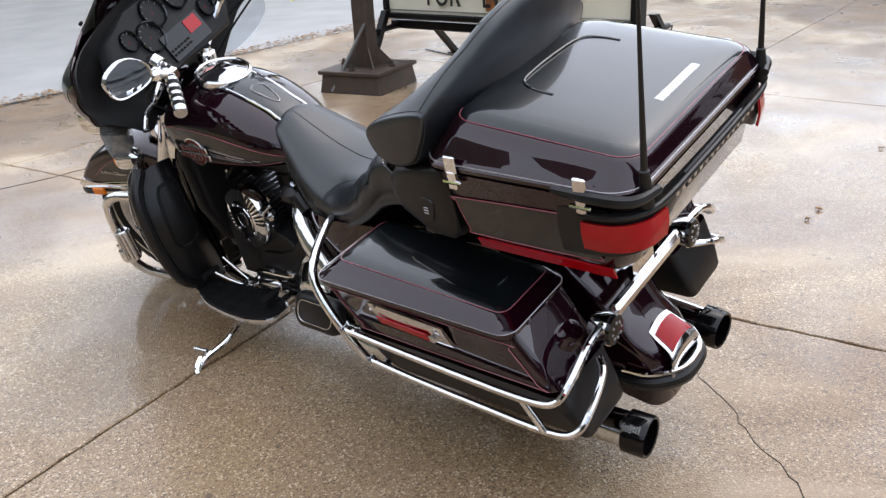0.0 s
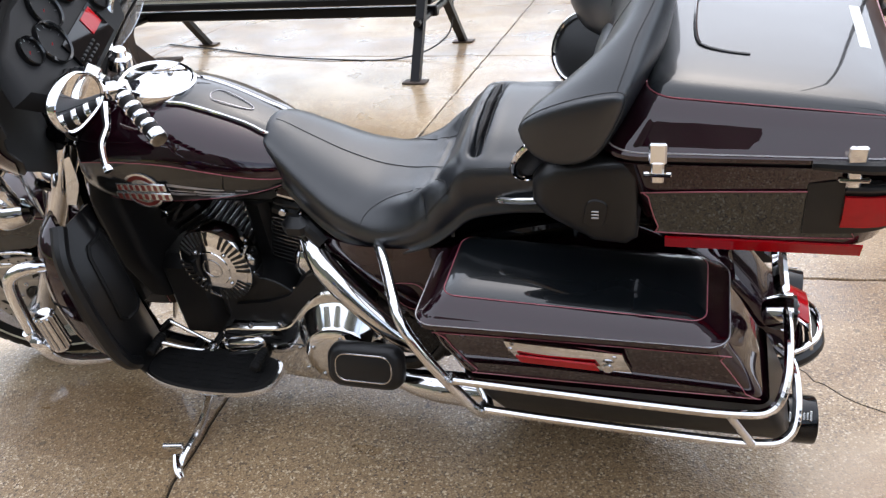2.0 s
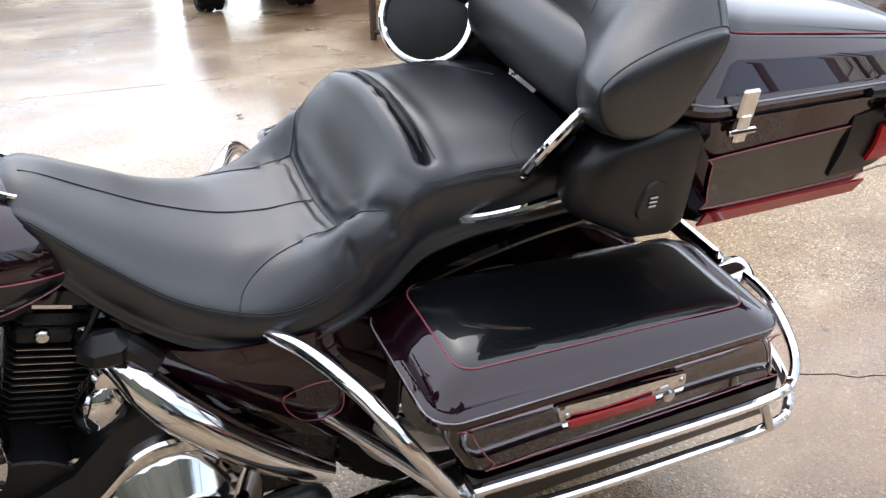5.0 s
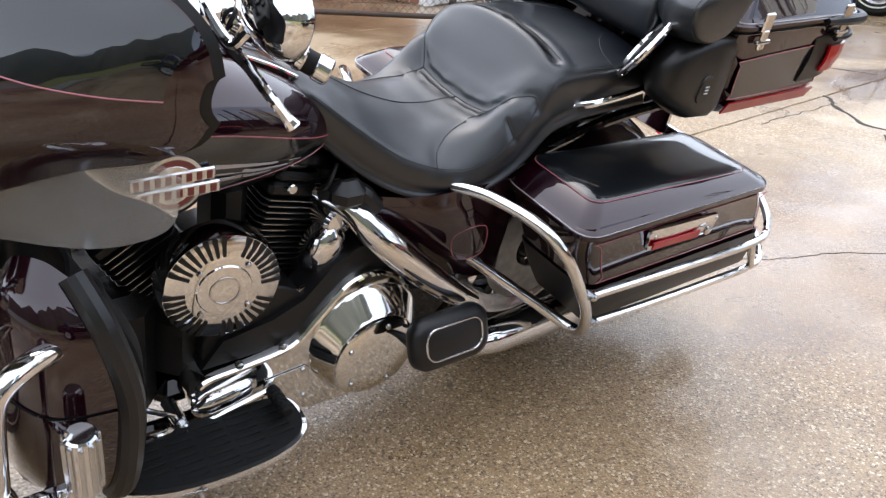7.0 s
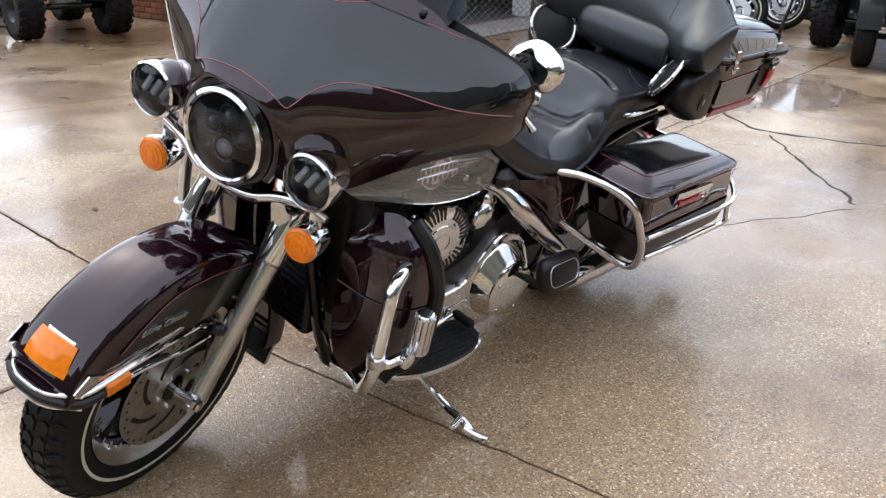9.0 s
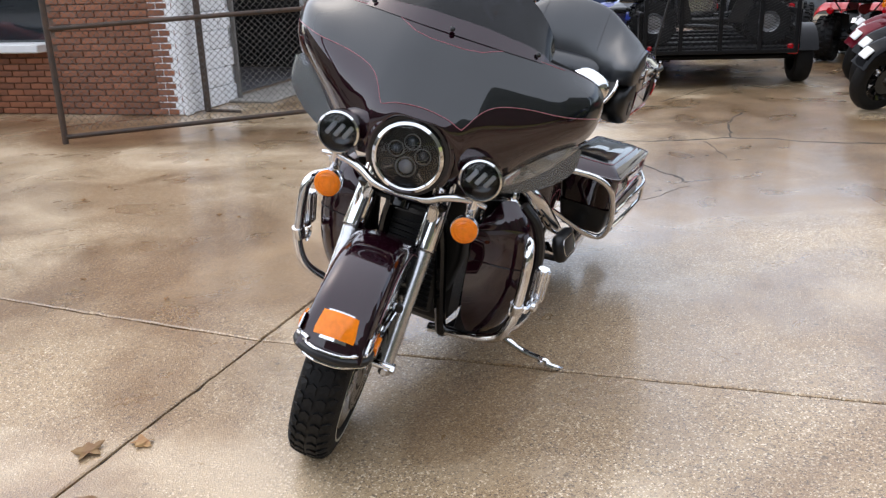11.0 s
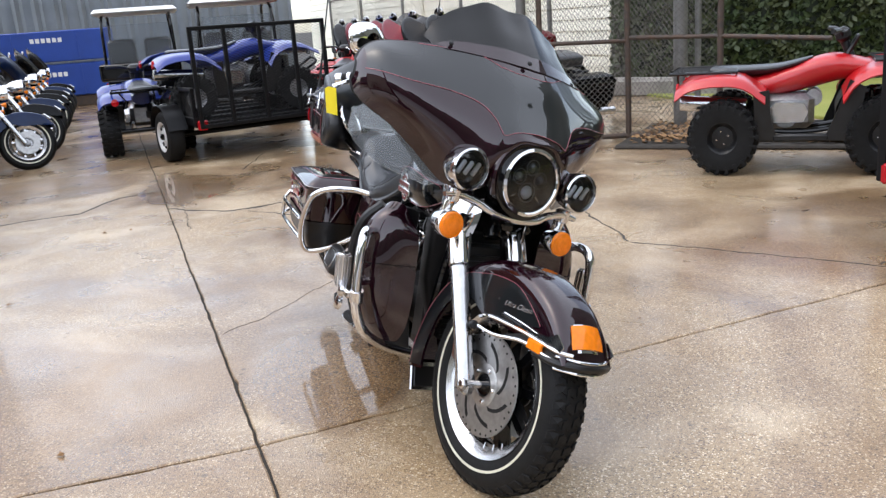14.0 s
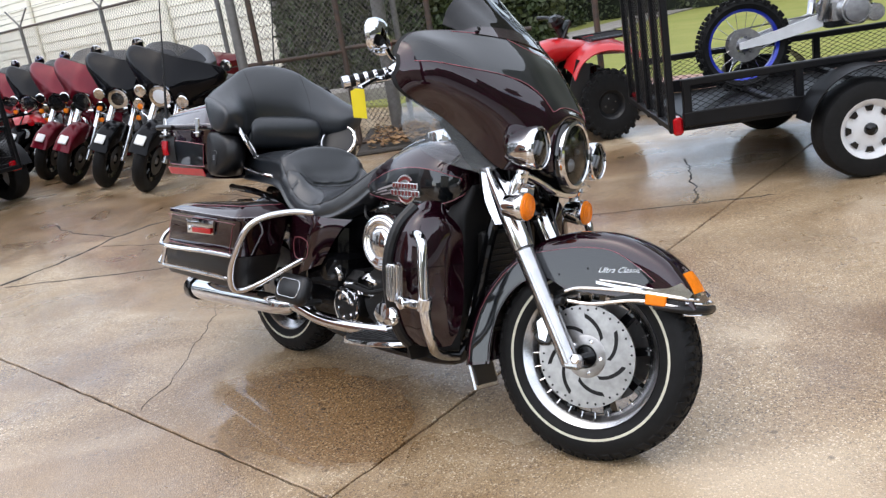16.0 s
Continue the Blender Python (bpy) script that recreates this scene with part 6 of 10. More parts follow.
def fin_edge(base, top, n, i):
    """The machined rim of one fin."""
    base, top = np.asarray(base, float), np.asarray(top, float)
    ax = (top - base) / np.linalg.norm(top - base)
    side = np.array([0, 1.0, 0])
    fw = np.cross(side, ax)
    ring = np.array([fw * px + side * py for px, py in ((0.071, 0.0585), (0.0585, 0.071), (-0.0585, 0.071), (-0.071, 0.0585), (-0.071, -0.0585), (-0.0585, -0.071), (0.0585, -0.071), (0.071, -0.0585))])
    c = base + (top - base) * i / (n - 1)
    return loft([c + ring - ax * 0.0007, c + ring + ax * 0.0007])


engine = bpart("crankcase", join(box((0.83, 0, 0.355), (0.30, 0.24, 0.20), 0.04), box((0.56, 0, 0.34), (0.26, 0.25, 0.20), 0.03), rod((0.80, -0.15, 0.37), (0.80, 0.15, 0.37), 0.115, 28)), ENGINE_BLACK, label="black and chrome V-twin engine", angle=40)
for nm_, b_, t_ in (("front_cylinder", (0.905, 0, 0.425), (1.005, 0, 0.590)), ("rear_cylinder", (0.735, 0, 0.455), (0.695, 0, 0.605))):
    cy = bpart(nm_, fin_cylinder(b_, t_, 13), ENGINE_BLACK, engine, "finned black cylinder")
    for i in range(13):
        bpart("fin_edge", fin_edge(b_, t_, 13, i), STEEL, cy)
    ax_ = (np.array(t_) - np.array(b_)) / np.linalg.norm(np.array(t_) - np.array(b_))
    head = np.array(t_) + ax_ * 0.04
    rk = turn("Y", np.degrees(math.atan2(ax_[0], ax_[2])))
    bpart("cylinder_head", join(box(np.array(t_) + ax_ * 0.022, (0.135, 0.145, 0.03), 0.008, rk), box(np.array(t_) + ax_ * 0.05, (0.125, 0.15, 0.022), 0.008, rk)), ENGINE_BLACK, cy)
    bpart("rocker_cover", box(np.array(t_) + ax_ * 0.080, (0.120, 0.155, 0.034), 0.014, rk), CHROME, cy, "chrome rocker cover")
    for sy in (1, -1):
        bpart("head_bolt", rod(head + (0.03, sy * 0.074, 0.0), head + (0.03, sy * 0.086, 0.0), 0.011, 8), CHROME, cy)
        bpart("spark_lead", tube([head + (-0.01, sy * 0.07, -0.01), head + (-0.02, sy * 0.115, 0.01), head + (-0.05, sy * 0.10, 0.05)], 0.005, 6), PLASTIC, cy)
for x0, x1 in ((0.855, 0.985), (0.835, 0.945), (0.785, 0.735), (0.765, 0.705)):
    bpart("pushrod_tube", rod((x0, -0.125, 0.43), (x1, -0.105, 0.62), 0.010, 10), CHROME, engine)
# primary side (left)
pr = []
for x, z in ((0.945, 0.295), (0.922, 0.328), (0.84, 0.336), (0.745, 0.350), (0.695, 0.400), (0.628, 0.468), (0.563, 0.478), (0.50, 0.445), (0.462, 0.385), (0.455, 0.30), (0.48, 0.215), (0.55, 0.160), (0.612, 0.148), (0.685, 0.152), (0.82, 0.165), (0.90, 0.200), (0.938, 0.250)):
    pr.append((x, z))
pr = cat_rom(np.array(pr), 4, True)
cen = pr.mean(0)
tan_ = np.roll(pr, -1, 0) - np.roll(pr, 1, 0)
nor_ = np.stack([tan_[:, 1], -tan_[:, 0]], 1) / np.linalg.norm(tan_, axis=1)[:, None]
if ((pr + nor_ * 0.01 - cen) ** 2).sum() < ((pr - cen) ** 2).sum():
    nor_ = -nor_
prim = bpart("primary_cover", loft([[(x, y, z) for x, z in pr - nor_ * k] for y, k in ((0.115, 0.0), (0.168, 0.0), (0.176, 0.002), (0.181, 0.006), (0.183, 0.010))]), POLISHED, engine, "polished primary cover", angle=20)
bpart("derby_housing", loft([[(0.575 + r * np.cos(a), y, z + r * np.sin(a)) for a in np.linspace(0, 2 * np.pi, 44, endpoint=False)] for y, r, z in ((0.13, 0.132, 0.318), (0.185, 0.130, 0.318), (0.191, 0.126, 0.317), (0.222, 0.101, 0.303), (0.228, 0.097, 0.302))]), POLISHED, prim, angle=20)
bpart("derby_cover", lathe([(0.096, 0.0), (0.095, 0.006), (0.088, 0.011), (0.055, 0.014), (0.001, 0.015)], (0.575, 0.228, 0.302), (0, 1, 0), 40), POLISHED, prim, "round chrome derby cover")
for a in np.linspace(0.5, 2 * np.pi + 0.5, 5, endpoint=False):
    bpart("derby_bolt", lathe([(0.007, 0), (0.005, 0.006)], (0.575 + 0.078 * np.cos(a), 0.238, 0.302 + 0.078 * np.sin(a)), (0, 1, 0), 10), STEEL, prim)
for x, z in ((0.925, 0.305), (0.85, 0.335), (0.76, 0.350), (0.695, 0.378), (0.625, 0.440), (0.72, 0.20), (0.84, 0.222)):
    bpart("cover_bolt", lathe([(0.008, -0.004), (0.008, 0.006), (0.005, 0.009)], (x, 0.172, z), (0, 1, 0), 10), STEEL, prim)
bpart("belt_cover", loft([[(x, y, z) for x, z in ((0.92, 0.34), (0.88, 0.395), (0.78, 0.412), (0.715, 0.440), (0.655, 0.505), (0.60, 0.535), (0.53, 0.525), (0.48, 0.45), (0.50, 0.36), (0.70, 0.34))] for y in (0.09, 0.150, 0.162)]), PLASTIC, engine, "black inner cover", angle=30)
bpart("engine_front", box((1.055, 0, 0.345), (0.16, 0.22, 0.29), 0.03), ENGINE_BLACK, engine)
bpart("starter_cover", join(lathe([(0.020, -0.02), (0.036, 0.0), (0.042, 0.03), (0.040, 0.06), (0.030, 0.085), (0.012, 0.098)], (0.668, 0.105, 0.485), (-0.30, 0.18, 0.93), 24), lathe([(0.030, -0.04), (0.030, 0.012), (0.024, 0.020), (0.001, 0.024)], (0.638, 0.115, 0.575), (0, 1, 0.1), 24)), CHROME, engine, "chrome cover behind the cylinder")
bpart("linkage_rod", rod((0.745, 0.135, 0.435), (0.640, 0.140, 0.470), 0.005, 8), CHROME, engine)
bpart("backbone_cover", join(box((0.86, 0, 0.690), (0.34, 0.13, 0.10), 0.03), box((0.815, 0, 0.56), (0.07, 0.10, 0.20), 0.02)), ENGINE_BLACK, engine)
for s in (1, -1):
    bpart("swingarm_shroud", box((0.285, s * 0.135, 0.47), (0.20, 0.016, 0.26), 0.008), PLASTIC, engine)
# round slotted horn cover
hc = np.array([0.890, 0.170, 0.535])
ha = np.array([0.10, 0.99, 0.05])
horn = bpart("horn_cover", lathe([(0.100, -0.052), (0.108, -0.045), (0.108, -0.010), (0.104, 0.004), (0.088, 0.010), (0.050, 0.013), (0.048, 0.016), (0.030, 0.017), (0.001, 0.017)], hc, ha, 64), CHROME, engine, "round slotted chrome cover")
hb = basis(ha)
for i in range(40):
    a = 2 * np.pi * i / 40
    if i % 10 in (8, 9):
        continue
    e = np.cos(a) * hb[0] + np.sin(a) * hb[1]
    t_ = -np.sin(a) * hb[0] + np.cos(a) * hb[1]
    o = [hc + ha * 0.0135 + e * 0.068 + t_ * 0.0028, hc + ha * 0.009 + e * 0.1035 + t_ * 0.0045, hc + ha * 0.009 + e * 0.1035 - t_ * 0.0045, hc + ha * 0.0135 + e * 0.068 - t_ * 0.0028]
    bpart("cover_slot", prism(o, -ha * 0.006), ENGINE_BLACK, horn)
for a in np.linspace(0.8, 2 * np.pi + 0.8, 4, endpoint=False):
    bpart("cover_bolt", lathe([(0.006, 0), (0.004, 0.005)], hc + ha * 0.013 + 0.060 * (np.cos(a) * hb[0] + np.sin(a) * hb[1]), ha, 10), STEEL, horn)
bpart("cover_badge", lathe([(0.026, 0.0165), (0.028, 0.0185), (0.025, 0.0185)], hc, ha, 28, close=True), STEEL, horn)
# right side: air cleaner and cam cover
ac = np.array([0.865, -0.150, 0.585])
air = bpart("air_cleaner", lathe([(0.090, -0.03), (0.102, 0.0), (0.104, 0.045), (0.098, 0.060), (0.080, 0.068), (0.060, 0.062), (0.040, 0.072), (0.001, 0.076)], ac, (0.08, -1, 0), 52), CHROME, engine, "round chrome air cleaner")
for r, h in ((0.088, 0.062), (0.070, 0.063), (0.052, 0.064)):
    bpart("air_cleaner_rib", lathe([(r, h), (r + 0.003, h), (r + 0.003, h + 0.004), (r, h + 0.004)], ac, (0.08, -1, 0), 44, close=True), STEEL, air)
bpart("cam_cover", lathe([(0.085, 0), (0.083, 0.020), (0.072, 0.030), (0.05, 0.034), (0.045, 0.038), (0.001, 0.039)], (0.885, -0.135, 0.345), (0.05, -1, 0), 36), CHROME, engine, "round chrome cam cover")
bpart("tappet_block", join(*[rod((0.80 + 0.02 * i, -0.13, 0.30 + 0.03 * i), (0.83 + 0.02 * i, -0.18, 0.30 + 0.03 * i), 0.018) for i in range(4)], box((0.70, -0.13, 0.40), (0.10, 0.07, 0.10), 0.02), box((0.60, -0.14, 0.36), (0.09, 0.08, 0.09), 0.02)), CHROME, engine)
bpart("timer_cover", lathe([(0.050, -0.05), (0.050, 0.004), (0.046, 0.010), (0.030, 0.014), (0.001, 0.015)], (0.854, -0.185, 0.320), (0.05, -1, 0), 32), CHROME, engine, "round chrome timer cover")
gear = bpart("gearbox_cover", lathe([(0.074, -0.05), (0.074, 0.006), (0.066, 0.014), (0.001, 0.016)], (0.610, -0.160, 0.318), (0, -1, 0), 32), ENGINE_BLACK, engine, "black gearbox cover with chrome edges")
bpart("gearbox_ring", lathe([(0.066, 0.012), (0.075, 0.010), (0.075, 0.018), (0.066, 0.020)], (0.610, -0.160, 0.318), (0, -1, 0), 36, close=True), CHROME, gear)
for a in np.linspace(0.3, 2 * np.pi + 0.3, 6, endpoint=False):
    bpart("gearbox_bolt", lathe([(0.009, 0.010), (0.009, 0.022), (0.005, 0.025)], (0.610 + 0.046 * np.cos(a), -0.160, 0.318 + 0.046 * np.sin(a)), (0, -1, 0), 8), CHROME, gear)
bpart("gearbox_lever", tube([(0.585, -0.185, 0.345), (0.61, -0.195, 0.372), (0.645, -0.195, 0.365), (0.655, -0.19, 0.335)], 0.008, 8), CHROME, gear)
bpart("breather_hose", tube([(0.590, -0.165, 0.385), (0.66, -0.175, 0.398), (0.76, -0.175, 0.390), (0.86, -0.165, 0.418)], 0.009, 8), RUBBER, engine)
bpart("engine_mount", tube([(0.545, -0.150, 0.410), (0.555, -0.162, 0.432), (0.535, -0.16, 0.447)], 0.012, 10), CHROME, engine)
bpart("lifter_cover", box((0.735, -0.145, 0.425), (0.075, 0.04, 0.022), 0.008, turn("Y", 8)), CHROME, engine)
bpart("oil_fitting", rod((0.845, -0.14, 0.445), (0.845, -0.175, 0.448), 0.016, 14), CHROME, engine)
bpart("oil_filter", rod((1.02, -0.03, 0.30), (1.10, -0.03, 0.30), 0.038, 24), CHROME, engine)
bpart("front_engine_cowl", loft([rr(1.150, 0, 0.040, 0.110, 0.02, 0.36, 4), rr(1.160, 0, 0.045, 0.150, 0.02, 0.50, 4), rr(1.170, 0, 0.045, 0.150, 0.02, 0.70, 4), rr(1.185, 0, 0.035, 0.10, 0.02, 0.80, 4)]), DASH, None, "black cowl between the leg fairings")
cooler = bpart("oil_cooler", box((1.245, 0, 0.48), (0.04, 0.20, 0.34), 0.01), ENGINE_BLACK, None, "black finned oil cooler")
for i in range(15):
    bpart("cooler_fin", box((1.267, 0, 0.33 + 0.02 * i), (0.012, 0.18, 0.005), 0.001), PLASTIC, cooler)
bpart("frame", join(*[tube([(1.30, s * 0.04, 0.80), (1.28, s * 0.10, 0.60), (1.22, s * 0.125, 0.30), (1.12, s * 0.13, 0.205), (0.60, s * 0.14, 0.195), (0.35, s * 0.14, 0.26), (0.30, s * 0.12, 0.50), (0.28, s * 0.11, 0.66)], 0.019, 10) for s in (1, -1)], tube([(1.30, 0, 0.83), (1.0, 0, 0.70), (0.70, 0, 0.70), (0.40, 0, 0.66), (-0.20, 0, 0.70)], 0.024, 10), *[tube([(0.34, s * 0.14, 0.60), (0.0, s * 0.15, 0.70), (-0.30, s * 0.14, 0.72)], 0.014, 8) for s in (1, -1)], box((0.42, 0, 0.50), (0.22, 0.26, 0.26), 0.03), box((0.80, 0, 0.225), (0.36, 0.20, 0.06), 0.02), box((0.42, 0, 0.37), (0.26, 0.30, 0.28), 0.03), box((0.58, 0, 0.60), (0.20, 0.15, 0.16), 0.03), box((0.16, 0, 0.66), (0.40, 0.24, 0.10), 0.03)), GLOSS_BLACK, None, "gloss black frame")

# -- exhausts --
for s in (1, -1):
    tip = np.array([-0.50, s * 0.285, 0.262])
    ex = bpart("exhaust", tube([(0.455, s * 0.235, 0.345), (0.44, s * 0.255, 0.318), (0.40, s * 0.272, 0.300), (0.34, s * 0.282, 0.292)] if s > 0 else [(0.90, s * 0.19, 0.27), (0.72, s * 0.225, 0.262), (0.55, s * 0.250, 0.268), (0.42, s * 0.270, 0.300), (0.34, s * 0.282, 0.292)], 0.024, 14), CHROME, None, "long chrome exhaust with a black tip")
    bpart("muffler", tube([(0.40, s * 0.273, 0.298), (0.33, s * 0.280, 0.291), (0.20, s * 0.276, 0.284), (-0.482, s * 0.225, 0.239)], [0.026, 0.036, 0.042, 0.047], 22), CHROME, ex)
    bpart("muffler_tip", lathe([(0.048, 0), (0.0545, 0.004), (0.0545, 0.060), (0.052, 0.064), (0.046, 0.062), (0.044, 0.02), (0.001, 0.02)], (-0.478, s * 0.225, 0.239), (-1, -0.06 * s, -0.05), 32), GLOSS_BLACK, ex, "gloss black muffler tip")
    for i in range(7):
        bpart("tip_mark", box((-0.487 - 0.007 * i, s * 0.2245 + s * 0.054 * np.cos(0.85 + 0.02 * i), 0.240 + 0.054 * np.sin(0.85 + 0.02 * i)), (0.0055, 0.003, 0.016 if i % 3 else 0.022), 0.001, turn("X", 45 * s)), SILVER, ex)
bpart("header_pipe", tube([(0.665, 0.085, 0.63), (0.625, 0.145, 0.618), (0.590, 0.182, 0.580), (0.545, 0.205, 0.538), (0.475, 0.226, 0.474), (0.405, 0.242, 0.420), (0.355, 0.25, 0.390)], [0.022, 0.024, 0.031, 0.033, 0.031, 0.027, 0.020], 18), CHROME, None, "chrome header pipe with a heat shield")
bpart("header_pipe", tube([(0.98, -0.08, 0.60), (1.04, -0.14, 0.55), (1.04, -0.18, 0.42), (0.98, -0.19, 0.31), (0.88, -0.19, 0.27)], 0.023, 14), CHROME, None, "chrome front header pipe")
bpart("intake_elbow", join(tube([(0.66, 0.10, 0.63), (0.62, 0.15, 0.66), (0.58, 0.16, 0.62)], 0.02, 10), box((0.64, 0.155, 0.66), (0.075, 0.05, 0.06), 0.02)), PLASTIC, None)

# -- leg lowers, engine guard, boards, pegs --
for s in (1, -1):
    LW = (np.array([[(1.203, 0.238, 0.716), (1.206, 0.258, 0.752), (1.194, 0.290, 0.758), (1.176, 0.312, 0.740)], [(1.236, 0.212, 0.662), (1.236, 0.292, 0.698), (1.212, 0.348, 0.697), (1.154, 0.366, 0.676)], [(1.240, 0.206, 0.58), (1.246, 0.306, 0.58), (1.218, 0.374, 0.575), (1.132, 0.386, 0.565)], [(1.240, 0.206, 0.44), (1.242, 0.296, 0.44), (1.216, 0.362, 0.435), (1.132, 0.374, 0.43)], [(1.230, 0.214, 0.350), (1.230, 0.272, 0.345), (1.206, 0.326, 0.340), (1.136, 0.345, 0.340)], [(1.212, 0.232, 0.296), (1.208, 0.256, 0.290), (1.186, 0.290, 0.290), (1.140, 0.308, 0.296)]]) + np.array([(0.038, 0, 0), (0.022, 0, 0), (0.006, 0, 0), (0, 0, 0)])) * (1, s, 1)
    lower = bpart("leg_lower", shell(LW, 5, 6, -0.006 * s), CHERRY, None, "black cherry leg fairing lower", angle=60)
    bpart("lower_edge", tube(LW[:, -1] + (-0.006, 0, 0), 0.020, 10, 5), PLASTIC, lower, "black edge pad")
    SB = np.array([[(1.175, s * 0.19, 0.725), (1.160, s * 0.25, 0.738), (1.172, s * 0.308, 0.728)], [(1.160, s * 0.19, 0.58), (1.085, s * 0.285, 0.58), (1.128, s * 0.378, 0.565)], [(1.160, s * 0.18, 0.42), (1.100, s * 0.27, 0.42), (1.128, s * 0.362, 0.42)], [(1.160, s * 0.16, 0.24), (1.135, s * 0.22, 0.235), (1.131, s * 0.295, 0.235)]])
    bpart("storage_back", shell(SB, 5, 5, 0.006), PLASTIC, lower, "black glove box back", angle=60)
    SG = cat_rom(cat_rom(SB, 8).transpose(1, 0, 2), 8).transpose(1, 0, 2)
    door_g = SG[3:15, 3:13] - (0.004, 0, 0)
    bpart("glove_box_door", shell(door_g, 1, 1, 0.006), DASH, lower, "rounded black glove box door", angle=60)
    bpart("door_edge", tube(np.concatenate([door_g[0, 1:-1], door_g[1:-1, -1], door_g[-1, 1:-1][::-1], door_g[1:-1, 0][::-1]]), 0.005, 6, 1, closed=True), RUBBER, lower)
    bpart("seam", tube(LW[2] * (1, 1, 1) + (0.002, s * 0.001, -0.02), 0.0018, 5, 6), GLOSS_BLACK, lower)
    guard = bpart("engine_guard", tube([(1.20, s * 0.345, 0.655), (1.255, s * 0.378, 0.664), (1.292, s * 0.395, 0.647), (1.304, s * 0.402, 0.60), (1.310, s * 0.402, 0.50), (1.312, s * 0.396, 0.42), (1.298, s * 0.362, 0.345), (1.240, s * 0.29, 0.285), (1.195, s * 0.20, 0.245), (1.185, s * 0.08, 0.222)], 0.0165, 14), CHROME, None, "chrome engine guard")
    cl = np.array([1.311, s * 0.399, 0.462])
    peg = bpart("highway_peg", rod(cl + (-0.105, s * 0.030, 0.0), cl + (-0.102, s * 0.034, 0.115), 0.022, 16), CHROME, None, "chrome highway peg clamped to the guard")
    for a in np.linspace(0, 2 * np.pi, 10, endpoint=False):
        bpart("peg_rib", rod(cl + (-0.105 + 0.0225 * np.cos(a), s * 0.030 + 0.0225 * np.sin(a), 0.010), cl + (-0.102 + 0.0225 * np.cos(a), s * 0.034 + 0.0225 * np.sin(a), 0.108), 0.004, 6), STEEL, peg)
    bpart("peg_clamp", join(lathe([(0.022, -0.02), (0.023, 0), (0.022, 0.02)], cl, (0.25, 0.1 * s, 1), 16), box(cl + (-0.055, s * 0.024, 0.0), (0.100, 0.022, 0.026), 0.006), lathe([(0.020, 0), (0.020, 0.012), (0.012, 0.016)], cl + (-0.06, s * 0.034, 0.0), (0, s, 0), 18)), CHROME, peg)
    if s < 0:
        bpart("peg_end", lathe([(0.0, 0), (0.029, 0.001), (0.030, -0.006), (0.026, 0.006), (0.012, 0.009), (0.001, 0.010)], cl + (-0.118, s * 0.036, -0.052), (0.2, s, 0.1), 24), CHROME, peg, "round chrome peg end")
    tip = 0.05 if s > 0 else 0.13
    bo = []
    for x, y0, y1 in ((1.125, 0.235, 0.300), (1.10, 0.212, 0.322), (1.04, 0.205, 0.342), (0.94, 0.200, 0.349), (0.84, 0.200, 0.340), (0.78, 0.205, 0.315), (0.755, 0.225, 0.280)):
        bo.append((x, y0, y1))
    oc = cat_rom(np.array([(x, s * y1) for x, _, y1 in bo] + [(x, s * y0) for x, y0, _ in reversed(bo)]), 3, True)
    board = bpart("footboard", loft([[(x, y, 0.242 + (x - 0.75) * tip + dz) for x, y in (oc - oc.mean(0)) * k + oc.mean(0)] for k, dz in ((0.96, -0.014), (1.0, -0.010), (1.0, 0.0), (0.985, 0.004))]), CHROME, None, "chrome rimmed footboard with a rubber pad")
    pad = (oc - oc.mean(0)) * 0.93 + oc.mean(0)
    bpart("rubber_pad", loft([[(x, y, 0.242 + (x - 0.75) * tip + dz) for x, y in pad] for dz in (0.003, 0.012)]), RUBBER, board)
    for x in (0.82, 0.88, 0.94, 1.00, 1.06):
        for yy in (0.225, 0.243, 0.261, 0.279, 0.297, 0.315, 0.328):
            if not (yy > 0.31 and abs(x - 0.94) > 0.07):
                bpart("pad_rib", box((x, s * yy, 0.255 + (x - 0.75) * tip), (0.050, 0.006, 0.004), 0.001), RUBBER, board)
    bpart("board_bracket", join(rod((1.05, s * 0.14, 0.225), (1.05, s * 0.24, 0.232), 0.012), rod((0.84, s * 0.14, 0.215), (0.84, s * 0.24, 0.222), 0.012)), ENGINE_BLACK, board)
    # passenger mini-board, folded up
    pm = np.array([0.465, s * 0.300, 0.372])
    pb = bpart("passenger_board", loft([rr(0, 0, 0.092, 0.052, 0.035, 0), rr(0, 0, 0.096, 0.056, 0.036, 0.010), rr(0, 0, 0.094, 0.054, 0.036, 0.030), rr(0, 0, 0.080, 0.042, 0.030, 0.040)]), PLASTIC, None, "folded black passenger footboard", angle=50)
    pb.data.transform(Matrix.Translation(pm) @ Matrix.Rotation(radians(-68 * s), 4, "X") @ Matrix.Rotation(radians(0), 4, "Z"))
    pl = bpart("board_line", tube(rr(0, 0, 0.070, 0.034, 0.026, 0.0405), 0.0022, 6, 1, closed=True), STEEL, pb)
    pl.data.transform(Matrix.Translation(pm) @ Matrix.Rotation(radians(-68 * s), 4, "X"))
    for dx in (0.04, -0.04):
        bpart("board_hinge", rod(pm + (dx, -s * 0.08, -0.05), pm + (dx, s * 0.01, -0.045), 0.012), ENGINE_BLACK, pb)
